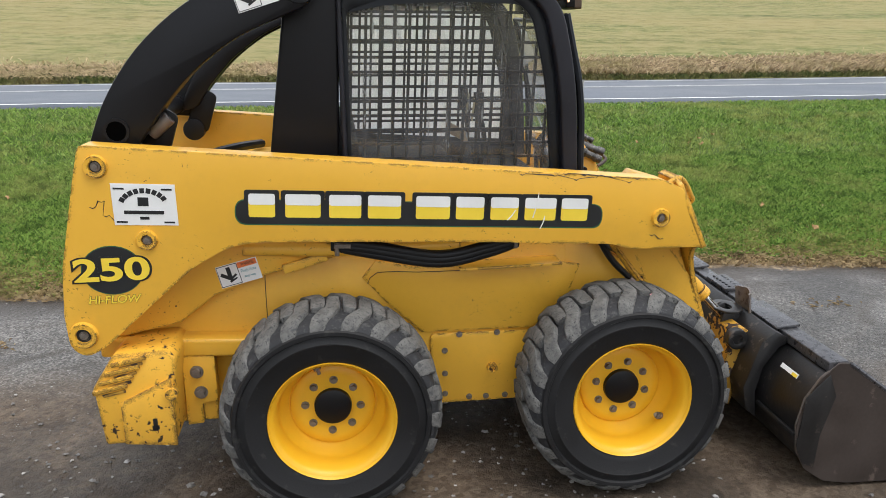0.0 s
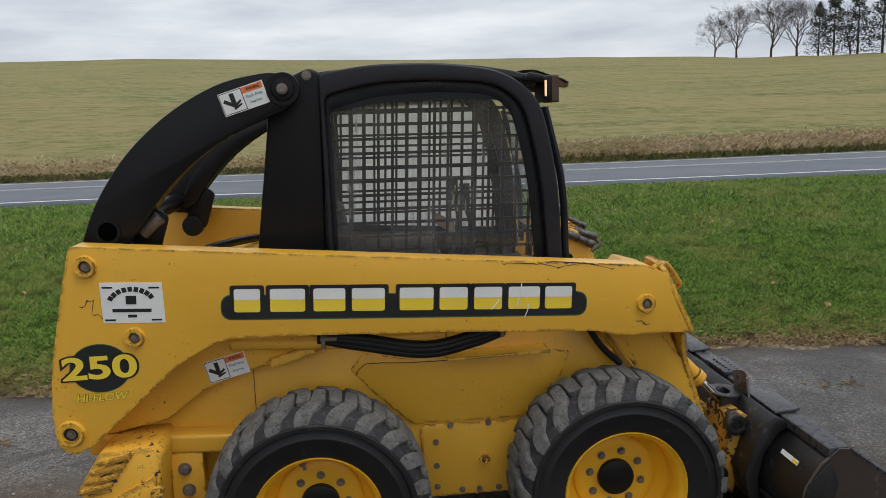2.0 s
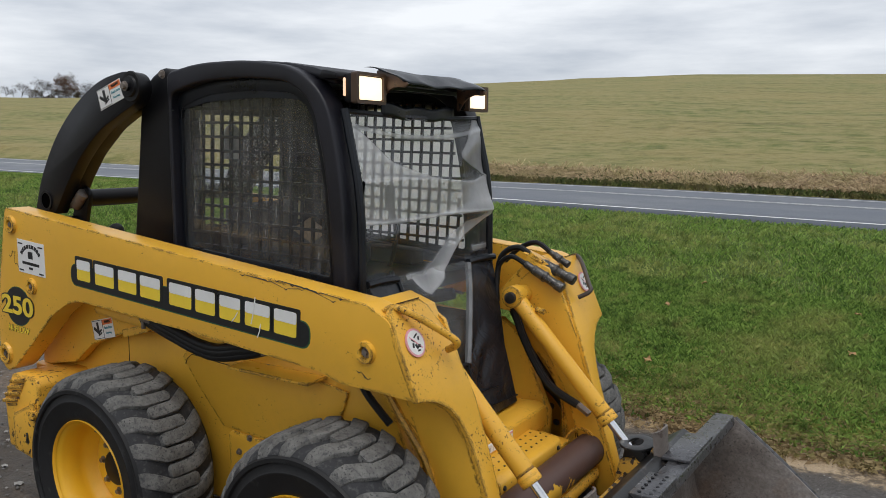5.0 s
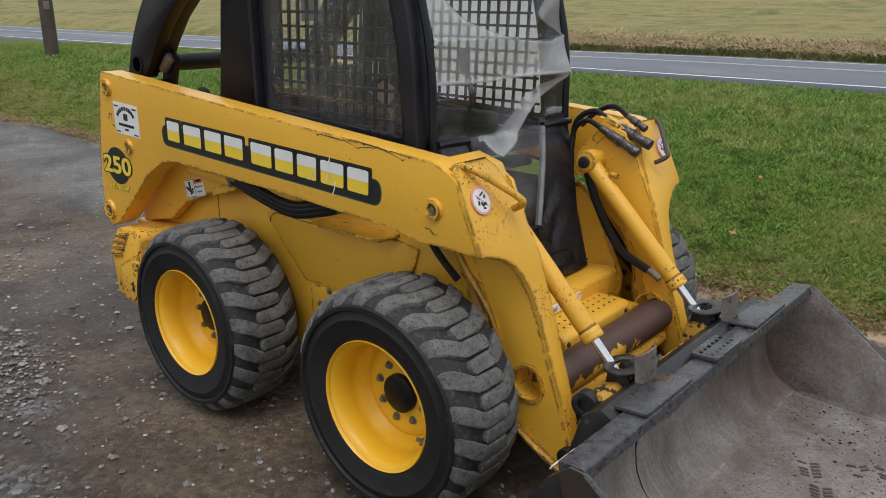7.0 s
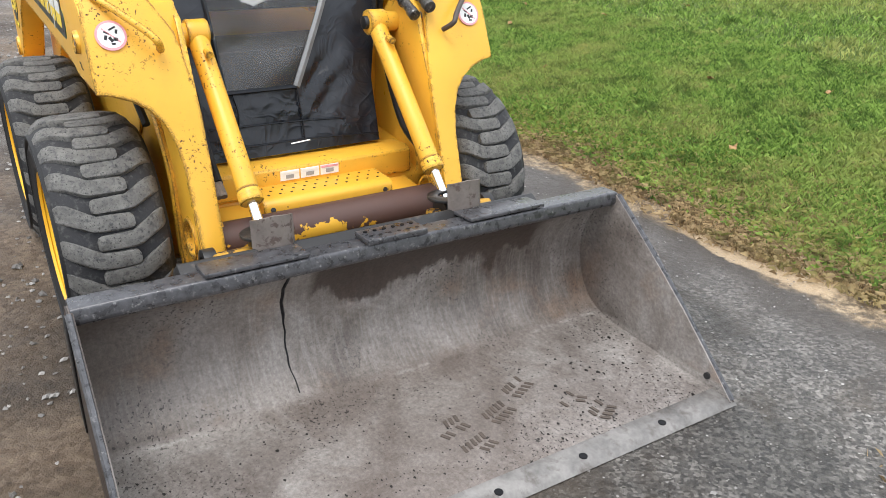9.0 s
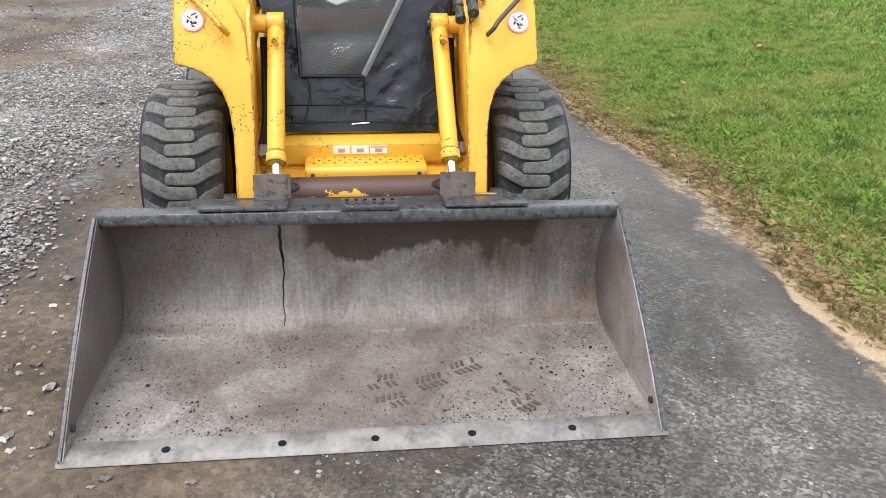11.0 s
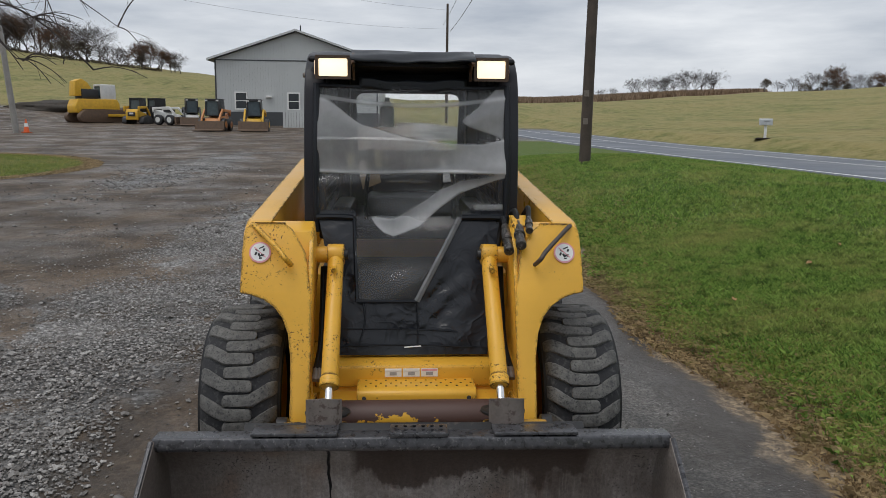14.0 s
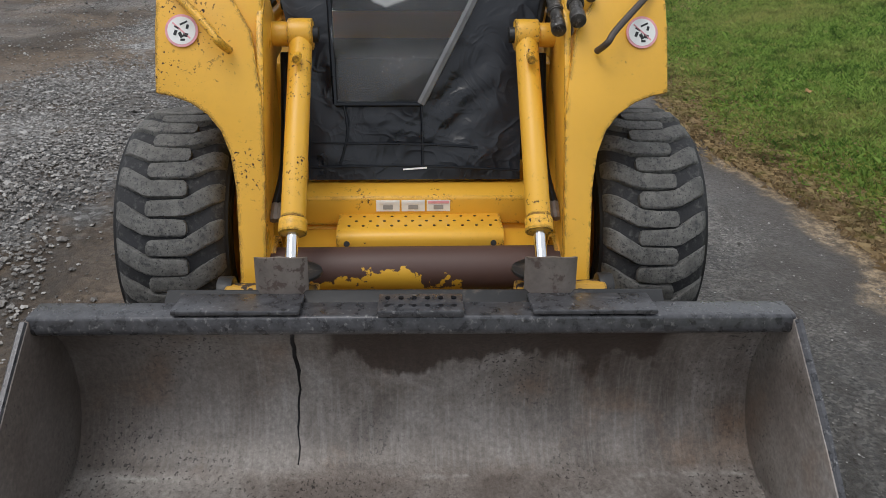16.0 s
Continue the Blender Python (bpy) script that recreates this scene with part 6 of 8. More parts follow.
# ---------------------------------------------------------------- coupler frame and bucket
bm = bmesh.new()
prism(bm, [(1.63, 0.20), (1.70, 0.16), (1.79, 0.48), (1.74, 0.515), (1.69, 0.50)], -0.50, -0.26)
prism(bm, [(1.63, 0.20), (1.70, 0.16), (1.79, 0.48), (1.74, 0.515), (1.69, 0.50)], 0.26, 0.50)
prism(bm, [(1.66, 0.30), (1.72, 0.28), (1.76, 0.42), (1.70, 0.44)], -0.28, 0.28)
attach = part("quick_attach_frame", bm, FLAKED, loader, "rusty yellow quick attach frame", bevel=0.006)
for s in (-1, 1):
    bm = bmesh.new()
    prism(bm, [(1.68, 0.42), (1.74, 0.40), (1.78, 0.53), (1.74, 0.56), (1.70, 0.54)], s * 0.285, s * 0.300)
    prism(bm, [(1.68, 0.42), (1.74, 0.40), (1.78, 0.53), (1.74, 0.56), (1.70, 0.54)], s * 0.366, s * 0.381)
    part("ear", bm, STEEL_DARK, attach, bevel=0.004)
    bm = bmesh.new()
    cyl(bm, (1.735, s * 0.27, 0.495), (1.735, s * 0.40, 0.495), 0.018, 16)
    part("pin", bm, BOLT, attach, bevel=0.003)
    bm = bmesh.new()
    pipe(bm, (1.70, s * 0.485, 0.475), (1.70, s * 0.525, 0.475), 0.045, 0.022, 24)
    cyl(bm, (1.70, s * 0.485, 0.475), (1.70, s * 0.515, 0.475), 0.024, 16)
    part("pivot_boss", bm, STEEL_DARK, attach, "greasy pivot boss", bevel=0.003)
    bm = bmesh.new()
    ring(bm, [(1.735 + 0.065 * math.cos(k * math.tau / 20), s * 0.33 + 0.085 * math.sin(k * math.tau / 20)) for k in range(20)], [(1.73 + 0.026 * math.cos(k * math.tau / 20), s * 0.33 + 0.045 * math.sin(k * math.tau / 20)) for k in range(20)], 0.548, 0.558, "z")
    part("top_ring", bm, STEEL_DARK, attach, "dark steel ring plate", bevel=0.002)
    bm = bmesh.new()
    cyl(bm, (1.64, s * 0.41, 0.26), (1.64, s * 0.52, 0.26), 0.032, 20)
    part("pin", bm, STEEL_DARK, attach, bevel=0.004)

bucket = empty("loader_bucket", pose(0, -0.012, 0), "wide worn steel loader bucket resting on the drive", "bucket")
HALF = 0.915
INNER = [(1.925, 0.497), (1.865, 0.455), (1.815, 0.385), (1.790, 0.300), (1.795, 0.215), (1.822, 0.140), (1.870, 0.080), (1.935, 0.046), (2.02, 0.034), (2.52, 0.021)]
fine = rounded(INNER, [0, 0.05, 0.05, 0.05, 0.05, 0.05, 0.05, 0.05, 0.05, 0], 3)
fine = [p for k, p in enumerate(fine) if k == 0 or (Vector(p) - Vector(fine[k - 1])).length > 1e-4]
outerp = []
for k, p in enumerate(fine):
    d = (Vector(fine[min(k + 1, len(fine) - 1)]) - Vector(fine[max(k - 1, 0)])).normalized()
    nrm = Vector((d.y, -d.x))
    outerp.append((p[0] + nrm.x * 0.012 * (1 if nrm.x < 0.3 else -1), p[1] + nrm.y * 0.012 * (1 if nrm.x < 0.3 else -1)))

shell_m = bpy.data.materials.new("worn_bucket_interior")
n, l, b = nodes_of(shell_m)
co = n.new("ShaderNodeTexCoord").outputs["Object"]
sep = n.new("ShaderNodeSeparateXYZ")
l.new(co, sep.inputs[0])
big = noise_node(n, l, 2.6, 7, 0.62, co, dist=0.5)
drag = n.new("ShaderNodeMapping")
drag.inputs["Scale"].default_value = (2.5, 30.0, 2.0)
l.new(co, drag.inputs["Vector"])
streaks = noise_node(n, l, 3.0, 6, 0.65, drag.outputs["Vector"])
col = ramp_node(n, l, big, [(0.30, (0.092, 0.074, 0.063)), (0.47, (0.180, 0.157, 0.141)), (0.66, (0.315, 0.292, 0.275))])
col = mix_node(n, l, ramp_node(n, l, streaks, [(0.50, 0.0), (0.72, 0.22)]), col, (0.40, 0.39, 0.38))
col = mix_node(n, l, ramp_node(n, l, streaks, [(0.30, 0.25), (0.47, 0.0)]), col, (0.10, 0.08, 0.068))
rusty = ramp_node(n, l, noise_node(n, l, 3.4, 6, 0.6, co), [(0.55, 0.0), (0.70, 0.55)])
col = mix_node(n, l, rusty, col, (0.20, 0.125, 0.08))
# brown stain hanging from the top bar, with a ragged lower edge
hang = math_node(n, l, "ADD", sep.outputs["Z"], math_node(n, l, "MULTIPLY", math_node(n, l, "SUBTRACT", noise_node(n, l, 3.6, 5, 0.55, co), 0.5), 0.46))
drips = n.new("ShaderNodeMapping")
drips.inputs["Scale"].default_value = (1.0, 14.0, 1.0)
l.new(co, drips.inputs["Vector"])
hang = math_node(n, l, "ADD", hang, math_node(n, l, "MULTIPLY", math_node(n, l, "SUBTRACT", noise_node(n, l, 2.0, 4, 0.6, drips.outputs["Vector"]), 0.5), 0.10))
stain = ramp_node(n, l, hang, [(0.315, 0.0), (0.34, 0.86), (0.48, 0.95)])
reach = math_node(n, l, "SUBTRACT", 0.45, math_node(n, l, "ABSOLUTE", math_node(n, l, "SUBTRACT", sep.outputs["Y"], 0.21)))
stain = math_node(n, l, "MULTIPLY", stain, ramp_node(n, l, reach, [(0.0, 0.0), (0.03, 1.0)]))
col = mix_node(n, l, stain, col, (0.036, 0.022, 0.016))
# darker brown towards the end nearest the drive, with a ragged fade
near_end = math_node(n, l, "ADD", math_node(n, l, "MULTIPLY", sep.outputs["Y"], -1.0), math_node(n, l, "MULTIPLY", math_node(n, l, "SUBTRACT", big, 0.5), 0.9))
col = mix_node(n, l, ramp_node(n, l, near_end, [(0.45, 0.0), (0.85, 0.62)]), col, (0.060, 0.044, 0.036))
# the floor, paler than the walls, brown in the middle
low_part = n.new("ShaderNodeMapRange")
low_part.inputs["From Min"].default_value, low_part.inputs["From Max"].default_value = 0.060, 0.046
l.new(sep.outputs["Z"], low_part.inputs["Value"])
floor_noise = noise_node(n, l, 4.0, 8, 0.7, co, dist=0.6)
floor_tone = ramp_node(n, l, floor_noise, [(0.3, (0.155, 0.132, 0.119)), (0.5, (0.265, 0.238, 0.219)), (0.7, (0.41, 0.385, 0.362))])
middle = math_node(n, l, "MULTIPLY", ramp_node(n, l, math_node(n, l, "ADD", math_node(n, l, "ABSOLUTE", sep.outputs["Y"]), math_node(n, l, "MULTIPLY", floor_noise, 0.5)), [(0.55, 1.0), (0.95, 0.0)]), 0.32)
floor_tone = mix_node(n, l, middle, floor_tone, (0.14, 0.098, 0.074))
col = mix_node(n, l, low_part.outputs["Result"], col, floor_tone)
# bare scraped line where the floor meets the curve
weld = math_node(n, l, "SUBTRACT", 1.0, math_node(n, l, "MULTIPLY", math_node(n, l, "ABSOLUTE", math_node(n, l, "SUBTRACT", sep.outputs["Z"], math_node(n, l, "ADD", 0.045, math_node(n, l, "MULTIPLY", noise_node(n, l, 30, 3, 0.6, co), 0.006)))), 330.0), True)
weld = math_node(n, l, "MULTIPLY", weld, ramp_node(n, l, noise_node(n, l, 6, 4, 0.6, co), [(0.54, 0.0), (0.66, 0.6)]))
col = mix_node(n, l, weld, col, (0.50, 0.48, 0.45))
rub = noise_node(n, l, 75, 7, 0.8, co)
col = mix_node(n, l, 0.9, col, ramp_node(n, l, rub, [(0.3, 0.28), (0.5, 0.5), (0.7, 0.74)]), "OVERLAY")
pits = ramp_node(n, l, noise_node(n, l, 105, 2, 0.5, co), [(0.62, 0.0), (0.635, 1.0)])
pits = math_node(n, l, "MULTIPLY", pits, ramp_node(n, l, noise_node(n, l, 2.1, 3, 0.5, co), [(0.45, 0.0), (0.6, 1.0)]))
col = mix_node(n, l, pits, col, (0.03, 0.026, 0.024))
l.new(col, b.inputs["Base Color"])
l.new(math_node(n, l, "ADD", 0.1, math_node(n, l, "MULTIPLY", low_part.outputs["Result"], 0.3)), b.inputs["Metallic"])
l.new(mix_node(n, l, low_part.outputs["Result"], ramp_node(n, l, big, [(0.3, 0.34), (0.7, 0.58)]), ramp_node(n, l, floor_noise, [(0.3, 0.28), (0.7, 0.48)])), b.inputs["Roughness"])
bump_node(n, l, b, math_node(n, l, "ADD", noise_node(n, l, 55, 4, 0.6, co), math_node(n, l, "MULTIPLY", big, 2.0)), 0.35, 0.004)

OUTSIDE = surface("dark_brown_bucket_outside", (0.045, 0.034, 0.029), 0.5, 0.1, vary=0.3, scale=5, fine=60, bump=0.25, depth=0.002, second=(0.11, 0.085, 0.07), amount=0.62)
bm = bmesh.new()
ys = np.linspace(-HALF + 0.012, HALF - 0.012, 25)
rnd = random.Random(2)
rows_i, rows_o = [], []
for y in ys:
    rows_i.append([bm.verts.new((x + 0.003 * math.sin(y * 7 + x * 9), y, z + 0.003 * math.sin(y * 5 + 2) * math.sin(x * 8))) for x, z in fine])
    rows_o.append([bm.verts.new((x, y, z)) for x, z in outerp])
for rows_ in (rows_i, rows_o):
    for a, c in zip(rows_, rows_[1:]):
        for k in range(len(fine) - 1):
            bm.faces.new((a[k], a[k + 1], c[k + 1], c[k]))
skin_bm = bmesh.new()
skin = [[skin_bm.verts.new((x - (0.004 if x < 1.95 else 0.0), y, z - (0.002 if x > 1.9 else 0.0))) for x, z in outerp] for y in (-HALF + 0.012, HALF - 0.012)]
for k in range(len(fine) - 1):
    if outerp[k][0] < 2.1:
        skin_bm.faces.new((skin[0][k], skin[0][k + 1], skin[1][k + 1], skin[1][k]))
for a, c in ((rows_i[0], rows_o[0]), (rows_i[-1], rows_o[-1])):
    for k in range(len(fine) - 1):
        bm.faces.new((a[k], c[k], c[k + 1], a[k + 1]))
for k in (0, len(fine) - 1):
    for j in range(len(ys) - 1):
        bm.faces.new((rows_i[j][k], rows_i[j + 1][k], rows_o[j + 1][k], rows_o[j][k]))
shell = part("shell", bm, shell_m, bucket, "brown-grey worn steel bucket shell", smooth=True)
part("back_skin", skin_bm, STEEL_DARK, bucket, "black painted back of the bucket", smooth=True)
for s in (-1, 1):
    side = [(1.905, 0.532), (1.945, 0.530)] + [(1.945 + (2.575 - 1.945) * t, 0.530 - 0.515 * t + 0.02 * math.sin(t * math.pi)) for t in (0.2, 0.4, 0.6, 0.8, 1.0)] + [(2.565, 0.006), (2.00, 0.018), (1.90, 0.035), (1.82, 0.09), (1.775, 0.17), (1.762, 0.28), (1.785, 0.39), (1.84, 0.475)]
    bm = bmesh.new()
    prism(bm, side, s * (HALF - 0.012), s * HALF)
    sp = part("side_plate", bm, shell_m, bucket, "worn steel side plate", bevel=0.003)
    bm = bmesh.new()
    prism(bm, side, s * HALF, s * (HALF + 0.004))
    part("outer_skin", bm, OUTSIDE, sp, "dark brown outer face")
    bm = bmesh.new()
    sweep(bm, [(1.95, s * HALF, 0.527), (2.15, s * HALF, 0.378), (2.35, s * HALF, 0.21), (2.57, s * HALF, 0.018)], 0.0095, 6, 4)
    part("side_lip", bm, STEEL_EDGE, sp, smooth=True)
    bm = bmesh.new()
    prism(bm, [(1.785, 0.40), (1.87, 0.49), (1.905, 0.40), (1.86, 0.24), (1.85, 0.10), (1.80, 0.12), (1.768, 0.2)], s * (HALF + 0.004), s * (HALF + 0.010))
    part("wear_plate", bm, STEEL_DARK, sp, "black painted wear plate", bevel=0.003)
    bm = bmesh.new()
    cyl(bm, (2.47, s * (HALF - 0.02), 0.06), (2.47, s * (HALF + 0.006), 0.06), 0.012, 12)
    part("bolt", bm, STEEL_DARK, sp)
# top bar
bm = bmesh.new()
prism(bm, rounded([(1.865, 0.535), (1.945, 0.538), (1.952, 0.500), (1.94, 0.485), (1.87, 0.49)], 0.008, 3), -HALF + 0.004, HALF - 0.004)
bar = part("top_bar", bm, STEEL_EDGE, bucket, "scuffed dark steel top bar", bevel=0.003)
bm = bmesh.new()
box(bm, (1.905, 0.01, 0.546), (0.100, 0.205, 0.018), turned(0, -4, 0))
pl = part("tread_plate", bm, STEEL_EDGE, bar, "punched step plate on the bar", bevel=0.004)
for row in range(2):
    for k in range(6):
        bm = bmesh.new()
        cyl(bm, (1.885 + row * 0.04, -0.07 + k * 0.032, 0.5535), (1.885 + row * 0.04, -0.07 + k * 0.032, 0.5575), 0.0065, 8)
        part("punched_hole", bm, BLACK, pl)
for s in (-1, 1):
    bm = bmesh.new()
    box(bm, (1.895, s * 0.425, 0.5445), (0.105, 0.30, 0.012), turned(0, -5, 0))
    part("hook_plate", bm, STEEL_EDGE, bar, bevel=0.003)
    # curved deflector over the coupler
    bm = bmesh.new()
    cols = []
    for k in range(7):
        a = radians(-75 + 25 * k)
        cols.append([(1.830 + 0.040 * math.cos(a) - 0.025, s * 0.335 + 0.068 * math.sin(a), z, a) for z in (0.535, 0.640 - 0.012 * abs(k - 3) / 3)])
    vs = []
    for c in cols:
        for x, y, z, a in c:
            for d in (0.0, -0.008):
                vs.append(bm.verts.new((x + (0.545 - z) * 0.10 + d * math.cos(a), y + d * math.sin(a), z)))
    for k in range(6):
        p, q = vs[k * 4:k * 4 + 4], vs[k * 4 + 4:k * 4 + 8]
        bm.faces.new((p[0], q[0], q[2], p[2])), bm.faces.new((p[1], p[3], q[3], q[1]))
        bm.faces.new((p[0], p[1], q[1], q[0])), bm.faces.new((p[2], q[2], q[3], p[3]))
    bm.faces.new((vs[0], vs[2], vs[3], vs[1])), bm.faces.new((vs[24], vs[25], vs[27], vs[26]))
    part("deflector", bm, DEFLECT, bar, "curved brown steel deflector", smooth=True)
# cutting edge with its bolt holes
bm = bmesh.new()
prism(bm, [(2.495, 0.004), (2.495, 0.0265), (2.56, 0.021), (2.585, 0.004)], -HALF - 0.012, HALF + 0.012)
edge = part("cutting_edge", bm, BRIGHT_EDGE, bucket, "bright worn cutting edge", bevel=0.003)
for y in (-0.62, -0.28, 0.0, 0.30, 0.62):
    bm = bmesh.new()
    cyl(bm, (2.545, y, 0.018), (2.545, y, 0.0245), 0.013, 14)
    part("bolt_hole", bm, BLACK, edge)
# bucket back, black paint
bm = bmesh.new()
prism(bm, [(1.90, 0.50), (1.84, 0.475), (1.78, 0.39), (1.755, 0.28), (1.77, 0.16), (1.72, 0.20), (1.70, 0.30), (1.76, 0.50), (1.82, 0.545)], -0.62, 0.62)
part("hitch_back", bm, STEEL_DARK, bucket, "black hitch plate on the bucket back", bevel=0.005)
bm = bmesh.new()
cut = [(x + 0.002, -0.318 + 0.003 * math.sin(z * 31) + 0.002 * math.sin(z * 90), z + 0.001) for x, z in fine if z > 0.058 and x < 1.92]
sweep(bm, cut, [0.0060 if z > 0.27 else 0.0034 if z > 0.12 else 0.0022 for x, y, z in cut], 6, 1)
part("weld_crack", bm, BLACK, shell, "dark weld crack down the shell", smooth=True)

# welded strips on the bucket back
for y0, y1, x, z in ((-0.90, -0.62, 1.768, 0.235), (0.62, 0.90, 1.768, 0.235)):
    bm = bmesh.new()
    box(bm, (x, (y0 + y1) / 2, z), (0.014, y1 - y0, 0.016), turned(0, 8, 0))
    part("back_strip", bm, STEEL_DARK, bucket, "welded strip across the bucket back", bevel=0.003)
# part-worn sticker on the black back of the bucket
bm = bmesh.new()
box(bm, (1.797, -0.775, 0.445), (0.004, 0.115, 0.018), turned(0, 33, 0))
label_plate = part("warning_sticker", bm, WHITE_INK, bucket, "torn white and yellow sticker on the bucket back")
bm = bmesh.new()
box(bm, (1.7945, -0.815, 0.4435), (0.004, 0.032, 0.013), turned(0, 33, 0))
part("sticker_print", bm, YELLOW_INK, label_plate)
# muddy tread marks and spilt grains on the bucket floor
MUD = surface("dark_mud_print", (0.080, 0.062, 0.050), 0.8, vary=0.3, scale=30, bump=0.3)
rnd = random.Random(11)
for cx, cy, turn in ((2.18, 0.33, 25), (2.25, 0.03, 12), (2.33, 0.44, 35), (2.26, 0.20, 20), (2.36, 0.06, 18), (2.41, 0.49, 30)):
    bm = bmesh.new()
    for k in range(5):
        for h in (-1, 1):
            if rnd.random() < 0.25:
                continue
            u, v = (k - 2) * 0.021, h * 0.021
            a = radians(turn)
            x, y = cx + v * math.cos(a) - u * math.sin(a), cy + v * math.sin(a) + u * math.cos(a)
            z = 0.034 - (x - 2.02) * 0.0265
            box(bm, (x, y, z + 0.0015), (0.031, 0.011, 0.002), turned(0, 1.5, turn + 20 * h))
    part("mud_print", bm, MUD, shell, "dried muddy tread print", kind="stuff")

# ---------------------------------------------------------------- across the yard and the road
EYE_X, EYE_Y = 4.487, -0.043


def spot(bearing, far):
    """A place of the yard from its bearing, from the way back over the loader towards the road, and its distance."""
    a = radians(bearing)
    x, y = EYE_X - far * math.cos(a), EYE_Y + far * math.sin(a)
    return x, y, gz(x, y)


# metal shop building with its gable to the yard
SIDING = surface("pale_grey_siding", (0.52, 0.54, 0.54), 0.5, vary=0.06, scale=0.6, bump=0.05)
WAINSCOT = surface("dark_grey_siding", (0.055, 0.06, 0.065), 0.5, vary=0.1, scale=0.6)
TRIM = surface("dark_trim", (0.05, 0.055, 0.06), 0.5, vary=0.1)
WHITE_PAINT = surface("white_paint", (0.78, 0.78, 0.77), 0.5, vary=0.05)
DARK_GLASS = surface("dark_window_glass", (0.03, 0.035, 0.04), 0.12, vary=0.1, bump=0.0)
fx, by = -54.6, -8.25
shop = empty("shop_building", pose(fx, by, gz(fx, by) - 0.15), "pale grey metal shop building with dark wainscot and gable roof", "building")
bm = bmesh.new()
prism(bm, [(-6.0, 1.15), (6.0, 1.15), (6.0, 4.97), (0.0, 7.0), (-6.0, 4.97)], -22.0, 0.0, "x")
wall = part("wall", bm, SIDING, shop)
bm = bmesh.new()
prism(bm, [(-6.0, -0.6), (6.0, -0.6), (6.0, 1.15), (-6.0, 1.15)], -22.0, 0.01, "x")
part("wainscot", bm, WAINSCOT, shop)
for k in range(60):
    bm = bmesh.new()
    y = -5.9 + k * 0.2
    top = 4.97 + (6.0 - abs(y)) / 6.0 * 2.03 - 0.05
    box(bm, (0.012, y, (1.2 + top) / 2), (0.02, 0.035, top - 1.2))
    part("siding_rib", bm, SIDING, wall)
bm = bmesh.new()
box(bm, (0.025, 0, 4.92), (0.03, 12.0, 0.08))
part("band", bm, TRIM, shop)
for s in (-1, 1):
    bm = bmesh.new()
    prism(bm, [(0.0, 7.02), (0.0, 7.18), (s * 6.5, 5.0), (s * 6.5, 4.84)], -22.4, 0.45, "x")
    part("roof_slope", bm, TRIM, shop, "dark metal roof slope")
    bm = bmesh.new()
    prism(bm, [(0.0, 7.03), (0.0, 7.17), (s * 6.49, 4.99), (s * 6.49, 4.85)], 0.452, 0.472, "x")
    part("fascia", bm, SIDING, shop, "pale metal fascia along the gable")
    bm = bmesh.new()
    box(bm, (0.03, s * 5.98, 2.15), (0.06, 0.10, 5.5))
    part("corner_trim", bm, TRIM, shop)
for y in (-4.15, -0.25):
    bm = bmesh.new()
    ring(bm, [(y - 0.48, 1.30), (y + 0.48, 1.30), (y + 0.48, 2.62), (y - 0.48, 2.62)], [(y - 0.38, 1.40), (y + 0.38, 1.40), (y + 0.38, 2.52), (y - 0.38, 2.52)], 0.0, 0.06, "x")
    win = part("window", bm, WHITE_PAINT, shop, "white framed window")
    bm = bmesh.new()
    box(bm, (0.02, y, 1.96), (0.03, 0.80, 1.16))
    part("pane", bm, DARK_GLASS, win)
    bm = bmesh.new()
    box(bm, (0.04, y, 1.96), (0.03, 0.78, 0.05))
    part("muntin", bm, WHITE_PAINT, win)
bm = bmesh.new()
box(bm, (0.15, -2.05, 2.28), (0.30, 0.45, 0.14))
part("wall_lamp", bm, WHITE_PAINT, shop, bevel=0.03)
bm = bmesh.new()
cyl(bm, (-1.0, 0.2, 6.9), (-1.0, 0.2, 7.6), 0.05, 8)
part("vent_pipe", bm, TRIM, shop)

# fence panel of grey boards by the shop
fence = empty("board_fence", pose(-50.5, -8.6, gz(-50.5, -8.6)), "short grey board fence by the shop", "fence")
for k in range(13):
    bm = bmesh.new()
    box(bm, (0, k * 0.19, 0.62), (0.03, 0.17, 1.25))
    part("board", bm, SIDING, fence)

# ---------------------------------------------------------------- parked machines
BODY_Y = surface("far_yellow_paint", (0.66, 0.38, 0.03), 0.5, vary=0.15)
BODY_W = surface("far_white_paint", (0.62, 0.62, 0.60), 0.45, vary=0.1)
BODY_O = surface("far_orange_paint", (0.50, 0.17, 0.04), 0.5, vary=0.2)
BODY_K = surface("far_black_paint", (0.022, 0.022, 0.024), 0.45, vary=0.2)
BODY_S = surface("far_tan_paint", (0.52, 0.22, 0.075), 0.5, vary=0.2)
CAB_GLASS = surface("far_cab_glass", (0.07, 0.095, 0.11), 0.1, vary=0.2, bump=0.0)
MUDDY = surface("rusty_track_steel", (0.11, 0.07, 0.045), 0.7, vary=0.3)


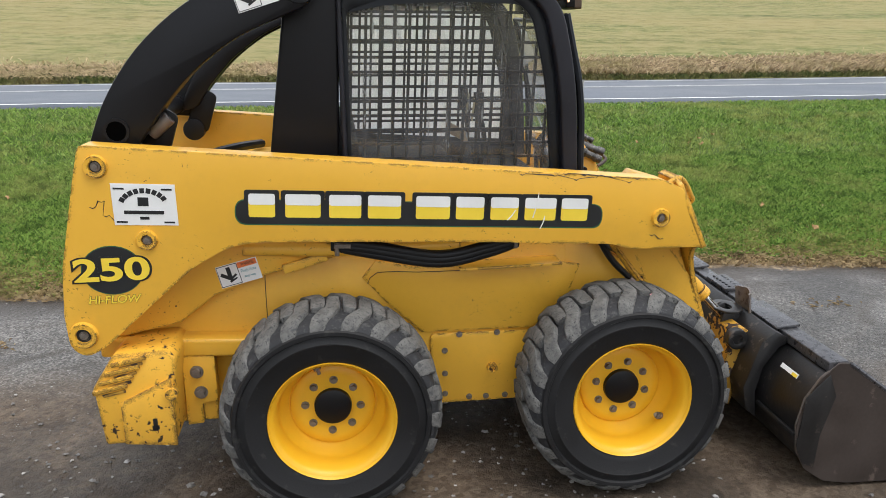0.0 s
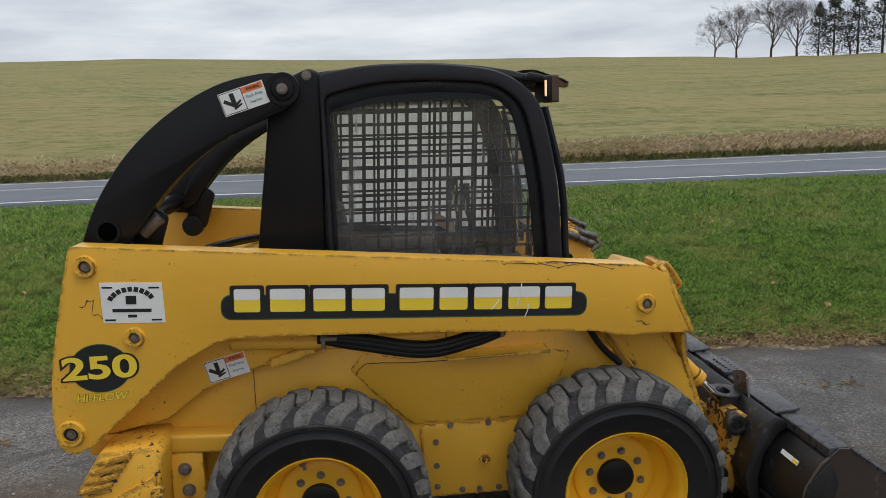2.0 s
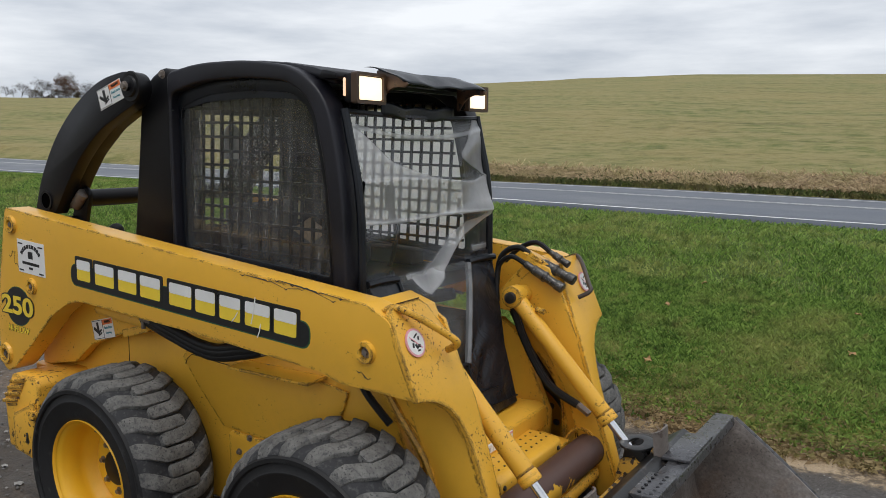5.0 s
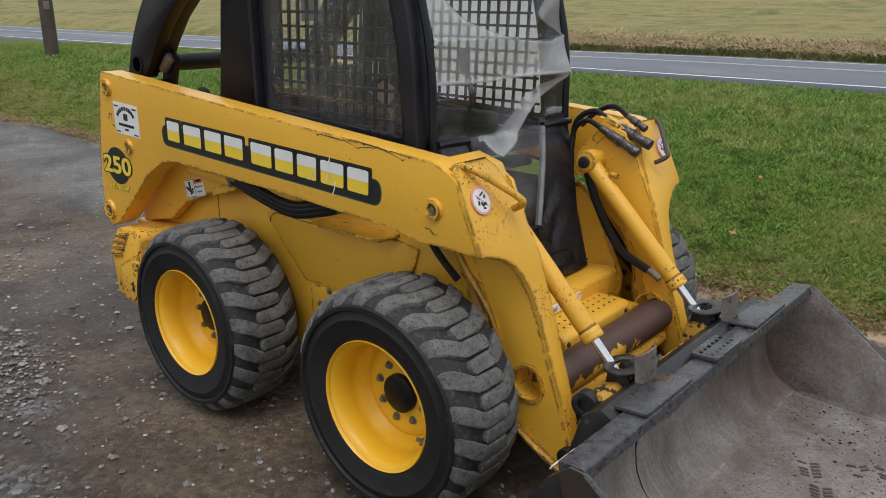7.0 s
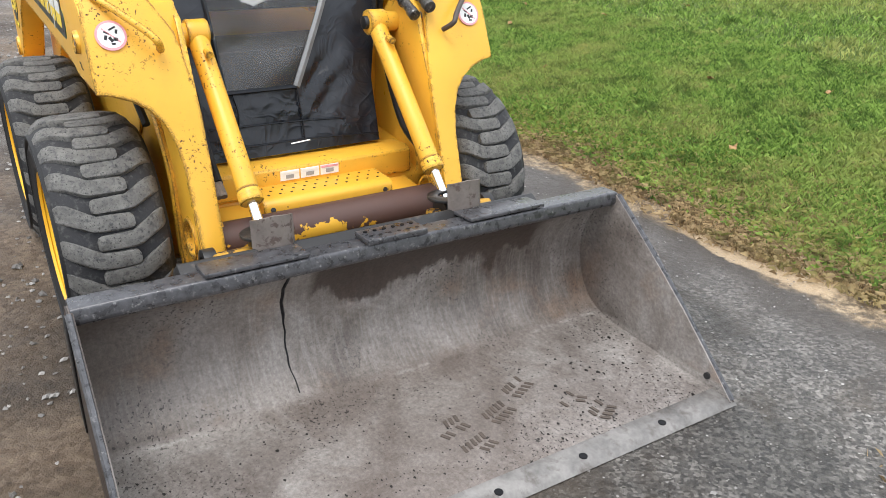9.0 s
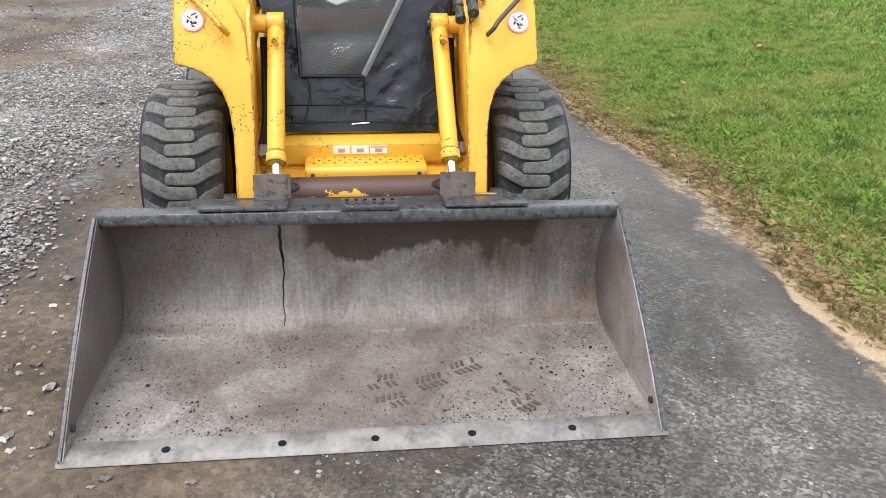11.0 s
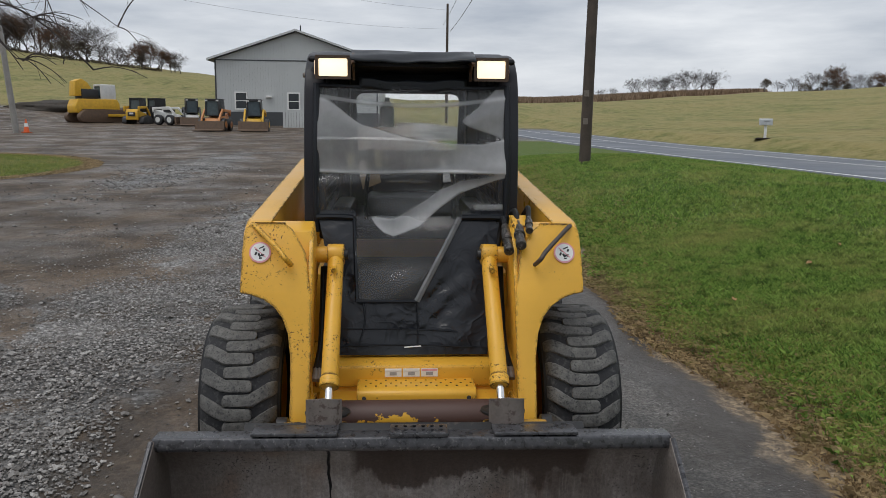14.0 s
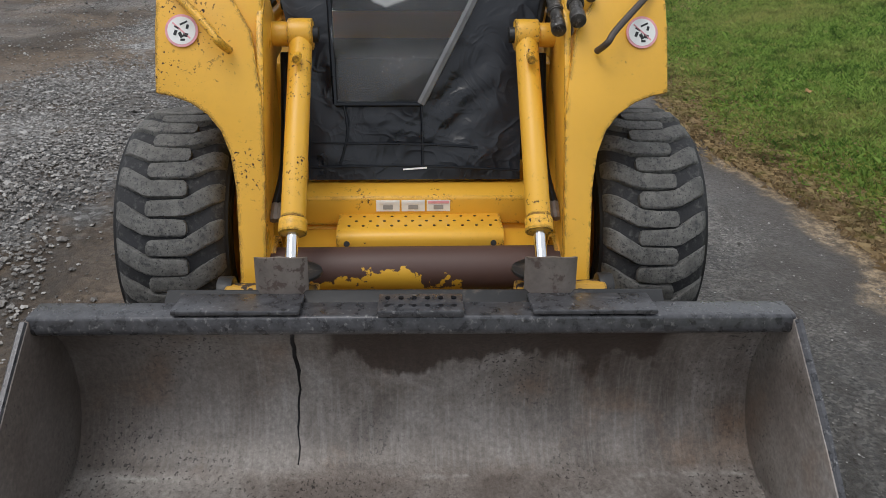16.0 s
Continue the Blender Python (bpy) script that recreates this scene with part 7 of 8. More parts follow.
def small_loader(bearing, far, yaw, body_mat, label, arm_mat=None, tracks=False, rear=False, lifted=0.0, cabin_on=True):
    """A parked compact loader, its front along +x before the yaw."""
    arm_mat = arm_mat or body_mat
    x, y, z = spot(bearing, far)
    ob = empty("parked_loader", pose(x, y, z, 0, 0, yaw) @ Matrix.Scale(0.93, 4), label, "skid steer", "parked machines")
    bm = bmesh.new()
    prism(bm, rounded([(-1.15, 0.30), (0.65, 0.28), (0.80, 0.55), (0.60, 0.80), (-0.45, 1.00), (-1.05, 1.15), (-1.18, 0.9)], 0.06, 3), -0.48, 0.48)
    part("body", bm, body_mat, ob, bevel=0.03)
    bm = bmesh.new()
    if not cabin_on:
        box(bm, (-0.1, 0, 1.08), (0.7, 0.5, 0.22))
        part("seat_box", bm, BODY_K, ob, bevel=0.03)
        bm = bmesh.new()
    ring(bm, rounded([(-0.48, 0.95), (-0.44, 2.02), (0.44, 2.02), (0.48, 0.95)], 0.06, 3), rounded([(-0.38, 1.02), (-0.36, 1.90), (0.36, 1.90), (0.38, 1.02)], 0.05, 3), -0.50, 0.62, "x")
    if cabin_on:
        box(bm, (0.05, 0, 2.02), (1.15, 0.92, 0.06))
        cabin = part("cab_frame", bm, BODY_K, ob, bevel=0.015)
        bm = bmesh.new()
        box(bm, (0.06, 0, 1.46), (0.98, 0.78, 0.88))
        part("cab_glass", bm, CAB_GLASS, cabin)
    else:
        bm.free()
    for s in (-1, 1):
        bm = bmesh.new()
        prism(bm, [(-1.15, 0.95), (-1.20, 1.35), (0.35, 1.42 + lifted), (0.95, 0.85 + lifted), (1.10, 0.35 + lifted), (0.98, 0.32 + lifted), (0.80, 0.80 + lifted), (0.30, 1.24 + lifted), (-0.9, 1.18)], s * 0.52, s * 0.64)
        part("lift_arm", bm, arm_mat, ob, bevel=0.015)
        if tracks:
            bm = bmesh.new()
            prism(bm, rounded([(-1.05, 0.0), (0.85, 0.0), (0.95, 0.35), (0.25, 0.70), (-0.9, 0.55)], 0.2, 4), s * 0.50, s * 0.88)
            part("track", bm, BODY_K, ob, bevel=0.03)
        else:
            for wx in (-0.52, 0.52):
                bm = bmesh.new()
                cyl(bm, (wx, s * 0.56, 0.40), (wx, s * 0.88, 0.40), 0.40, 28)
                wheel = part("wheel", bm, BODY_K, ob, bevel=0.05, segs=3)
                bm = bmesh.new()
                cyl(bm, (wx, s * 0.87, 0.40), (wx, s * 0.89, 0.40), 0.21, 20)
                part("rim", bm, BODY_S if body_mat is BODY_O else body_mat, wheel)
    if not rear:
        bm = bmesh.new()
        prism(bm, [(1.05, 0.10 + lifted), (1.05, 0.62 + lifted), (1.15, 0.62 + lifted), (1.20, 0.12 + lifted), (1.80, 0.05 + lifted), (1.80, 0.01 + lifted), (1.10, 0.0 + lifted)], -0.95, 0.95)
        part("bucket", bm, MUDDY, ob, bevel=0.01)
    else:
        bm = bmesh.new()
        box(bm, (-1.17, 0, 0.75), (0.06, 0.60, 0.34))
        part("grille", bm, BODY_K, ob, bevel=0.01)
        bm = bmesh.new()
        box(bm, (-1.205, 0, 0.80), (0.02, 0.30, 0.14))
        part("badge", bm, BODY_W, ob)
    for s in (-1, 1) if cabin_on else ():
        bm = bmesh.new()
        box(bm, (0.63, s * 0.36, 1.93), (0.06, 0.16, 0.09))
        part("work_lamp", bm, BODY_W, ob)
    return ob


small_loader(-10.9, 49, 5, BODY_Y, "yellow compact loader with black cab parked by the shop")
small_loader(-13.6, 49.5, -6, BODY_S, "tan and orange compact loader parked with its bucket down", BODY_S)
small_loader(-18.7, 63, 175, BODY_Y, "yellow tracked compact loader parked with its rear outwards", tracks=True, rear=True)
small_loader(-17.5, 65, 150, BODY_K, "dark compact loader parked beside a yellow one", rear=True)
small_loader(-15.2, 59, 20, BODY_W, "white and black compact track loader parked in the yard", BODY_K, tracks=True)
small_loader(-16.6, 60, 70, BODY_W, "low white compact loader with a dirty bucket", BODY_W, cabin_on=False)

# crawler dozer with its hood tipped up
x, y, z = spot(-21.1, 66)
dozer = empty("crawler_dozer", pose(x, y, z, 0, 0, 138), "yellow crawler dozer with its rear hood tipped open", "dozer", "parked machines")
for s in (-1, 1):
    bm = bmesh.new()
    prism(bm, rounded([(-2.0, 0.0), (1.7, 0.0), (2.0, 0.45), (1.6, 0.95), (-1.7, 0.95), (-2.2, 0.5)], 0.3, 4), s * 0.75, s * 1.30)
    tr = part("track", bm, MUDDY, dozer, "rusty crawler track", bevel=0.03)
    for k in range(14):
        bm = bmesh.new()
        box(bm, (-1.7 + k * 0.25, s * 1.03, 0.97), (0.06, 0.58, 0.06))
        part("track_shoe", bm, MUDDY, tr)
bm = bmesh.new()
prism(bm, rounded([(-2.1, 0.7), (1.3, 0.7), (1.3, 1.45), (1.1, 1.78), (-1.9, 1.75), (-2.15, 1.2)], 0.1, 3), -0.72, 0.72)
part("body", bm, BODY_Y, dozer, bevel=0.04)
bm = bmesh.new()
prism(bm, rounded([(-2.05, 1.95), (-1.3, 1.98), (-0.75, 2.55), (-1.0, 2.95), (-1.45, 3.25), (-1.95, 3.05)], 0.05, 3), -0.46, 0.46)
part("hood", bm, BODY_Y, dozer, "tipped yellow hood", bevel=0.05)
bm = bmesh.new()
box(bm, (-0.9, 0, 2.1), (1.3, 1.1, 0.8))
part("engine", bm, BODY_K, dozer, bevel=0.05)
bm = bmesh.new()
ring(bm, rounded([(-0.62, 1.7), (-0.55, 2.9), (0.55, 2.9), (0.62, 1.7)], 0.08, 3), rounded([(-0.5, 1.85), (-0.45, 2.75), (0.45, 2.75), (0.5, 1.85)], 0.06, 3), -0.1, 1.1, "x")
cabin = part("cab_frame", bm, BODY_W, dozer, bevel=0.02)
bm = bmesh.new()
box(bm, (0.5, 0, 2.3), (1.1, 1.02, 0.92))
part("cab_glass", bm, CAB_GLASS, cabin)
bm = bmesh.new()
prism(bm, [(2.2, 0.05), (2.45, 0.0), (2.40, 0.9), (2.55, 1.15), (2.45, 1.2), (2.28, 0.9)], -1.7, 1.7)
part("blade", bm, MUDDY, dozer, bevel=0.02)
for s in (-1, 1):
    bm = bmesh.new()
    box(bm, (1.2, s * 1.38, 0.55), (2.4, 0.14, 0.2))
    part("push_arm", bm, BODY_Y, dozer, bevel=0.02)

# dirt heap at the edge of the yard
x, y, z = spot(-23.2, 76)
bm = bmesh.new()
bmesh.ops.create_icosphere(bm, subdivisions=4, radius=1.0)
for v in bm.verts:
    k = 1 + 0.18 * noise.noise(v.co * 2.2) + 0.08 * noise.noise(v.co * 6)
    v.co = Vector((v.co.x * 2.2 * k, v.co.y * 5.0 * k, v.co.z * 0.8 * k))
heap = part("soil_mound", bm, surface("dark_soil", (0.05, 0.042, 0.034), 0.95, vary=0.4, scale=2, fine=14, bump=0.8, depth=0.05), smooth=True)
heap.matrix_world = pose(x, y, z)
tagged(heap, "low mound of dark soil behind the machines", "soil mound")

# traffic cone
x, y, z = spot(-25.5, 47)
cone = empty("traffic_cone", pose(x, y, z), "orange traffic cone with a white band", "cone")
ORANGE = surface("cone_orange", (0.75, 0.13, 0.03), 0.5, vary=0.1)
bm = bmesh.new()
lathe(bm, [(0.0, 0.72), (0.03, 0.72), (0.15, 0.04)], 20)
bm.transform(Matrix.Rotation(radians(90), 4, "X"))
part("cone_body", bm, ORANGE, cone, smooth=True)
bm = bmesh.new()
lathe(bm, [(0.075, 0.50), (0.108, 0.32)], 20)
bm.transform(Matrix.Rotation(radians(90), 4, "X"))
part("band", bm, WHITE_PAINT, cone, smooth=True)
bm = bmesh.new()
box(bm, (0, 0, 0.02), (0.40, 0.40, 0.04))
part("base", bm, ORANGE, cone, bevel=0.01)

# ---------------------------------------------------------------- poles, wires, letterbox
POLE_WOOD = surface("weathered_pole_wood", (0.075, 0.058, 0.047), 0.9, vary=0.4, scale=3, fine=30, bump=0.7, depth=0.01)


def wood_pole(x, y, height, r, label, lean=(0, 0), wood=POLE_WOOD):
    z = gz(x, y)
    ob = empty("utility_pole", pose(x, y, z), label, "utility pole")
    bm = bmesh.new()
    n_ = 18
    rows_ = []
    for k in range(14):
        t = k / 13
        rr = r * (1 - 0.32 * t)
        rows_.append([bm.verts.new((lean[0] * t + rr * math.cos(a * math.tau / n_) * (1 + 0.03 * math.sin(a * 3)), lean[1] * t + rr * math.sin(a * math.tau / n_), -0.3 + (height + 0.3) * t)) for a in range(n_)])
    for a, c in zip(rows_, rows_[1:]):
        for k in range(n_):
            bm.faces.new((a[k], a[(k + 1) % n_], c[(k + 1) % n_], c[k]))
    bm.faces.new(rows_[-1])
    part("shaft", bm, wood, ob, smooth=True)
    return ob, Vector((x + lean[0], y + lean[1], z + height))


PX_, PY_ = -12.55, 3.91
pole, pole_top = wood_pole(PX_, PY_, 10.0, 0.128, "tall weathered wooden utility pole on the lawn", (-0.15, 0.15))
for zz in (0.9, 1.5):
    bm = bmesh.new()
    box(bm, (0.17, -0.05, zz), (0.02, 0.10, 0.14))
    part("tag", bm, BOLT, pole)
bm = bmesh.new()
box(bm, (-0.15, 0.15, 9.2), (0.12, 2.2, 0.12))
part("cross_arm", bm, POLE_WOOD, pole)
x2, y2, _ = spot(2.9, 78)
pole2, pole2_top = wood_pole(x2, y2, 11.5, 0.16, "distant wooden utility pole beyond the shop")
x3, y3, _ = spot(-26.05, 47)
pole3, pole3_top = wood_pole(x3, y3, 11.0, 0.16, "leaning pale utility pole beside the cone", (0.6, -0.70), surface("pale_pole_wood", (0.30, 0.29, 0.27), 0.9, vary=0.2, scale=3, fine=30, bump=0.5, depth=0.01))


def wire(a, c, sag, r, label):
    bm = bmesh.new()
    a, c = Vector(a), Vector(c)
    sweep(bm, [a.lerp(c, t) - Vector((0, 0, sag * 4 * t * (1 - t))) for t in (0, 0.2, 0.4, 0.6, 0.8, 1)], r, 5, 3)
    return tagged(part("overhead_wire", bm, BODY_K, None, smooth=True), label, "wire", "overhead wires")


wire(pole_top + Vector((0, 0.3, -0.8)), pole2_top + Vector((0, 0.3, -2.6)), 0.6, 0.022, "thick black overhead cable between two poles")
wire(pole_top + Vector((0, -0.5, -0.4)), pole2_top + Vector((0, -0.4, -2.0)), 0.5, 0.016, "thin black overhead cable between two poles")
wire(pole2_top + Vector((0, 0, -0.6)), pole3_top, 0.8, 0.007, "thin overhead wire crossing the yard")
wire(pole2_top + Vector((0, 0, -2.4)), pole3_top + Vector((0, 0.1, -2.4)), 0.8, 0.007, "thin overhead wire crossing the yard")
wire(pole_top + Vector((0, 0.9, -0.7)), pole_top + Vector((60, 3.0, -0.9)), 1.0, 0.014, "thin overhead wire along the road")

x, y, z = spot(25.19, 37.5)
box_ob = empty("letterbox", pose(x, y, gz(x, y), 0, 0, 65) @ Matrix.Scale(0.74, 4), "grey roadside letterbox on a white post", "letterbox")
bm = bmesh.new()
prism(bm, rounded([(-0.20, 0.78), (0.20, 0.78), (0.20, 1.05), (-0.20, 1.25), (0.0, 1.25)][:2] + [(0.17, 1.18), (-0.17, 1.18)], [0.01, 0.01, 0.1, 0.1], 5), -0.38, 0.38, "x")
part("box", bm, surface("grey_letterbox", (0.42, 0.44, 0.46), 0.4, 0.2, vary=0.08), box_ob, bevel=0.01)
bm = bmesh.new()
prism(bm, [(-0.10, -0.1), (0.10, -0.1), (0.055, 0.80), (-0.055, 0.80)], -0.08, 0.08, "x")
part("post", bm, WHITE_PAINT, box_ob, bevel=0.01)
bm = bmesh.new()
box(bm, (0.05, -0.195, 1.03), (0.34, 0.01, 0.03))
part("writing_bar", bm, BODY_K, box_ob)
bm = bmesh.new()
prism(bm, [(-0.6, -0.05), (0.7, -0.05), (0.5, 0.03), (-0.4, 0.04)], -0.5, 0.5)
part("mulch_bed", bm, surface("dark_mulch", (0.03, 0.022, 0.018), 0.95, vary=0.3, fine=40, bump=0.6), box_ob)

# ---------------------------------------------------------------- trees
BARK = surface("grey_bark", (0.065, 0.055, 0.05), 0.95, vary=0.3, scale=1, fine=10, bump=0.4)
NEEDLES = surface("dark_evergreen", (0.018, 0.032, 0.016), 0.95, vary=0.4, scale=0.8, fine=8, bump=0.0)
BROWN_LEAF = surface("russet_leaves", (0.10, 0.052, 0.026), 0.95, vary=0.45, scale=0.6, fine=7, bump=0.0)
DULL_LEAF = surface("dull_leaves", (0.075, 0.058, 0.035), 0.95, vary=0.45, scale=0.6, fine=7, bump=0.0)


def tree(name, seed, height, label, leaves=None, leaf_count=0, spread=0.6, twigs=4, droop=0.0):
    """Trunk with limbs that fork again and again; leaves are small loose triangles round the twigs."""
    rnd = random.Random(seed)
    ob = empty(name, pose(0, 0, -400), label, "tree")
    wood_v, wood_f, twig_v, twig_f, ends = [], [], [], [], []

    def limb(p, d, length, r, level):
        vs, fs = (wood_v, wood_f) if level < 2 else (twig_v, twig_f)
        sides, steps = (7, 5) if level == 0 else (4, 3) if level == 1 else (3, 2)
        prev, q, dd = None, p.copy(), d.copy()
        for k in range(steps + 1):
            rr = r * (1 - 0.5 * k / steps)
            u = dd.orthogonal().normalized()
            w = dd.cross(u)
            row = []
            for a in range(sides):
                vs.append(tuple(q + (u * math.cos(a * math.tau / sides) + w * math.sin(a * math.tau / sides)) * rr))
                row.append(len(vs) - 1)
            if prev:
                for a in range(sides):
                    fs.append((prev[a], prev[(a + 1) % sides], row[(a + 1) % sides], row[a]))
            prev = row
            if k < steps:
                q = q + dd * length / steps
                dd = (dd + Vector((rnd.uniform(-1, 1), rnd.uniform(-1, 1), rnd.uniform(-0.4, 0.8) - droop * level)) * 0.16).normalized()
            if level < 4 and k >= 1:
                for _ in range((2 if k < steps else 3) if level == 0 else 2):
                    a = rnd.uniform(0, math.tau)
                    side = (u * math.cos(a) + w * math.sin(a))
                    nd = (dd * rnd.uniform(0.5, 0.9) + side * rnd.uniform(spread * 0.7, spread * 1.3) + Vector((0, 0, 0.15 - droop))).normalized()
                    limb(q, nd, length * rnd.uniform(0.58, 0.86), max(rr * 0.58, height * 0.0016), level + 1)
        if level >= 3:
            ends.append(q)
    limb(Vector((0, 0, -0.3)), Vector((rnd.uniform(-0.08, 0.08), rnd.uniform(-0.08, 0.08), 1)).normalized(), height * 0.44, height * 0.024, 0)
    raw("trunk", wood_v, wood_f, BARK, ob, smooth=True)
    raw("crown", twig_v, twig_f, BARK, ob, "bare twigs" if not leaves else "")
    if leaves:
        vs, fs = [], []
        for k in range(leaf_count):
            c = rnd.choice(ends) + Vector((rnd.gauss(0, 1), rnd.gauss(0, 1), rnd.gauss(0, 1))) * height * 0.045
            s = height * rnd.uniform(0.016, 0.034)
            i0 = len(vs)
            for _ in range(3):
                vs.append(tuple(c + Vector((rnd.uniform(-1, 1), rnd.uniform(-1, 1), rnd.uniform(-1, 1))) * s))
            fs.append((i0, i0 + 1, i0 + 2))
        raw("foliage", vs, fs, leaves, ob)
    return ob


def evergreen(seed, height):
    rnd = random.Random(seed)
    ob = empty("evergreen_tree", pose(0, 0, -400), "tall dark evergreen tree on the hill", "tree")
    bm = bmesh.new()
    cyl(bm, (0, 0, -0.3), (0, 0, height * 0.95), height * 0.02, 8, height * 0.003)
    part("trunk", bm, BARK, ob)
    vs, fs = [], []
    for k in range(2600):
        t = rnd.random() ** 0.8
        z = height * (0.08 + 0.92 * t)
        lobe = 1 + 0.35 * math.sin(t * 31) + 0.25 * rnd.uniform(-1, 1)
        rad = height * 0.30 * (1 - t) ** 0.7 * lobe * math.sqrt(rnd.uniform(0.15, 1))
        a = rnd.uniform(0, math.tau)
        c = Vector((math.cos(a) * rad, math.sin(a) * rad, z - rad * 0.25))
        s = height * 0.022
        i0 = len(vs)
        for _ in range(3):
            vs.append(tuple(c + Vector((rnd.uniform(-1, 1), rnd.uniform(-1, 1), rnd.uniform(-0.8, 0.8))) * s))
        fs.append((i0, i0 + 1, i0 + 2))
    raw("crown", vs, fs, NEEDLES, ob)
    return ob


kinds = {
    "bare": [tree("bare_tree", 3, 10, "bare grey deciduous tree on the hill", spread=0.55), tree("bare_tree", 8, 10, "bare many-limbed tree on the skyline", spread=0.75)],
    "leafy": [tree("russet_tree", 21, 10, "autumn tree with thin russet leaves", BROWN_LEAF, 4200, 0.7), tree("autumn_tree", 27, 10, "autumn tree with dull brown leaves", DULL_LEAF, 3600, 0.65)],
    "green": [evergreen(5, 10)],
}
rnd = random.Random(77)
used = set()


def plant(kind, x, y, height, pick=None):
    src = kinds[kind][rnd.randrange(len(kinds[kind])) if pick is None else pick]
    m = pose(x, y, gz(x, y), 0, 0, rnd.uniform(0, 360)) @ Matrix.Scale(height / 10, 4)
    if src.name in used:
        ob = copy_thing(src, m)
    else:
        used.add(src.name)
        src.matrix_basis = m
        ob = src
    tagged(ob, group="hill trees")


def polar(b, far):
    return far * math.sin(radians(b)), far * math.cos(radians(b))


# skyline beside the field: bearings from straight across the road
for b, h, kind in ((24.8, 7.0, "bare"), (26.2, 9.5, "bare"), (28.4, 11.5, "bare"), (30.0, 11, "bare"), (31.3, 10, "green"), (32.2, 12, "green"), (33.2, 11, "bare"), (33.6, 12, "green"), (35.0, 13, "green"), (36.5, 12, "bare"), (38, 12, "green")):
    plant(kind, *polar(b, 168), h)
# behind the corn, past the road bend
for k in range(13):
    plant("bare", *polar(-73.4 + k * 0.46 + rnd.uniform(-0.15, 0.15), 325), rnd.uniform(7.0, 9.5), k % 2)
for k in range(4):
    plant("bare", *polar(-77.2 + k * 0.75, 325), rnd.uniform(3.5, 5.0))
plant("leafy", *polar(-64.7, 305), 4.2, 1)
for k in range(4):
    plant("bare", *polar(-63.9 + k * 0.45, 305), rnd.uniform(3.8, 5.0))
for k in range(17):
    plant("leafy" if rnd.random() < 0.75 else "bare", *polar(-62.2 + k * 0.42 + rnd.uniform(-0.15, 0.15), 300 + rnd.uniform(-6, 6)), rnd.uniform(6.0, 8.2))
# wood along the hill behind the yard
for k in range(50):
    b = -127.0 + k * 0.43 + rnd.uniform(-0.25, 0.25)
    plant("leafy" if rnd.random() < 0.22 else "bare", *polar(b, 208 + rnd.uniform(-8, 8)), rnd.uniform(8.0, 12.0) * (1 if b < -111 else 0.62), 1 if rnd.random() < 0.7 else 0)


def scrub(b0, b1, far, height, count, label):
    """Undergrowth along the foot of a wood: small ragged leaf and twig flakes."""
    bb = rng_wood.uniform(b0, b1, count)
    ff = far + rng_wood.uniform(-5, 5, count)
    x, y = ff * np.sin(np.radians(bb)), ff * np.cos(np.radians(bb))
    top = height * np.clip(0.55 + 0.35 * np.sin(bb * 3.1) + 0.25 * np.sin(bb * 8.7 + 1), 0.12, 1.2)
    z = ground_z(x, y) + top * rng_wood.random(count) ** 1.4
    v = np.stack([x, y, z], 1)[:, None] + rng_wood.uniform(-1, 1, (count, 3, 3)) * 0.26
    raw("scrub", v.reshape(-1, 3), np.arange(count * 3).reshape(-1, 3), DULL_LEAF, label=label, kind="stuff", category="scrub")


rng_wood = np.random.default_rng(5)
scrub(-127.5, -107.5, 208, 2.0, 7000, "dull brown undergrowth below the trees on the hill")
scrub(-62.6, -55.0, 300, 4.2, 6500, "dark undergrowth below the far trees")
plant("leafy", *polar(-113.7, 165), 10.5, 1)
plant("leafy", *polar(-108.7, 200), 8.2, 0)
plant("leafy", *polar(-106.6, 204), 5.6, 1)
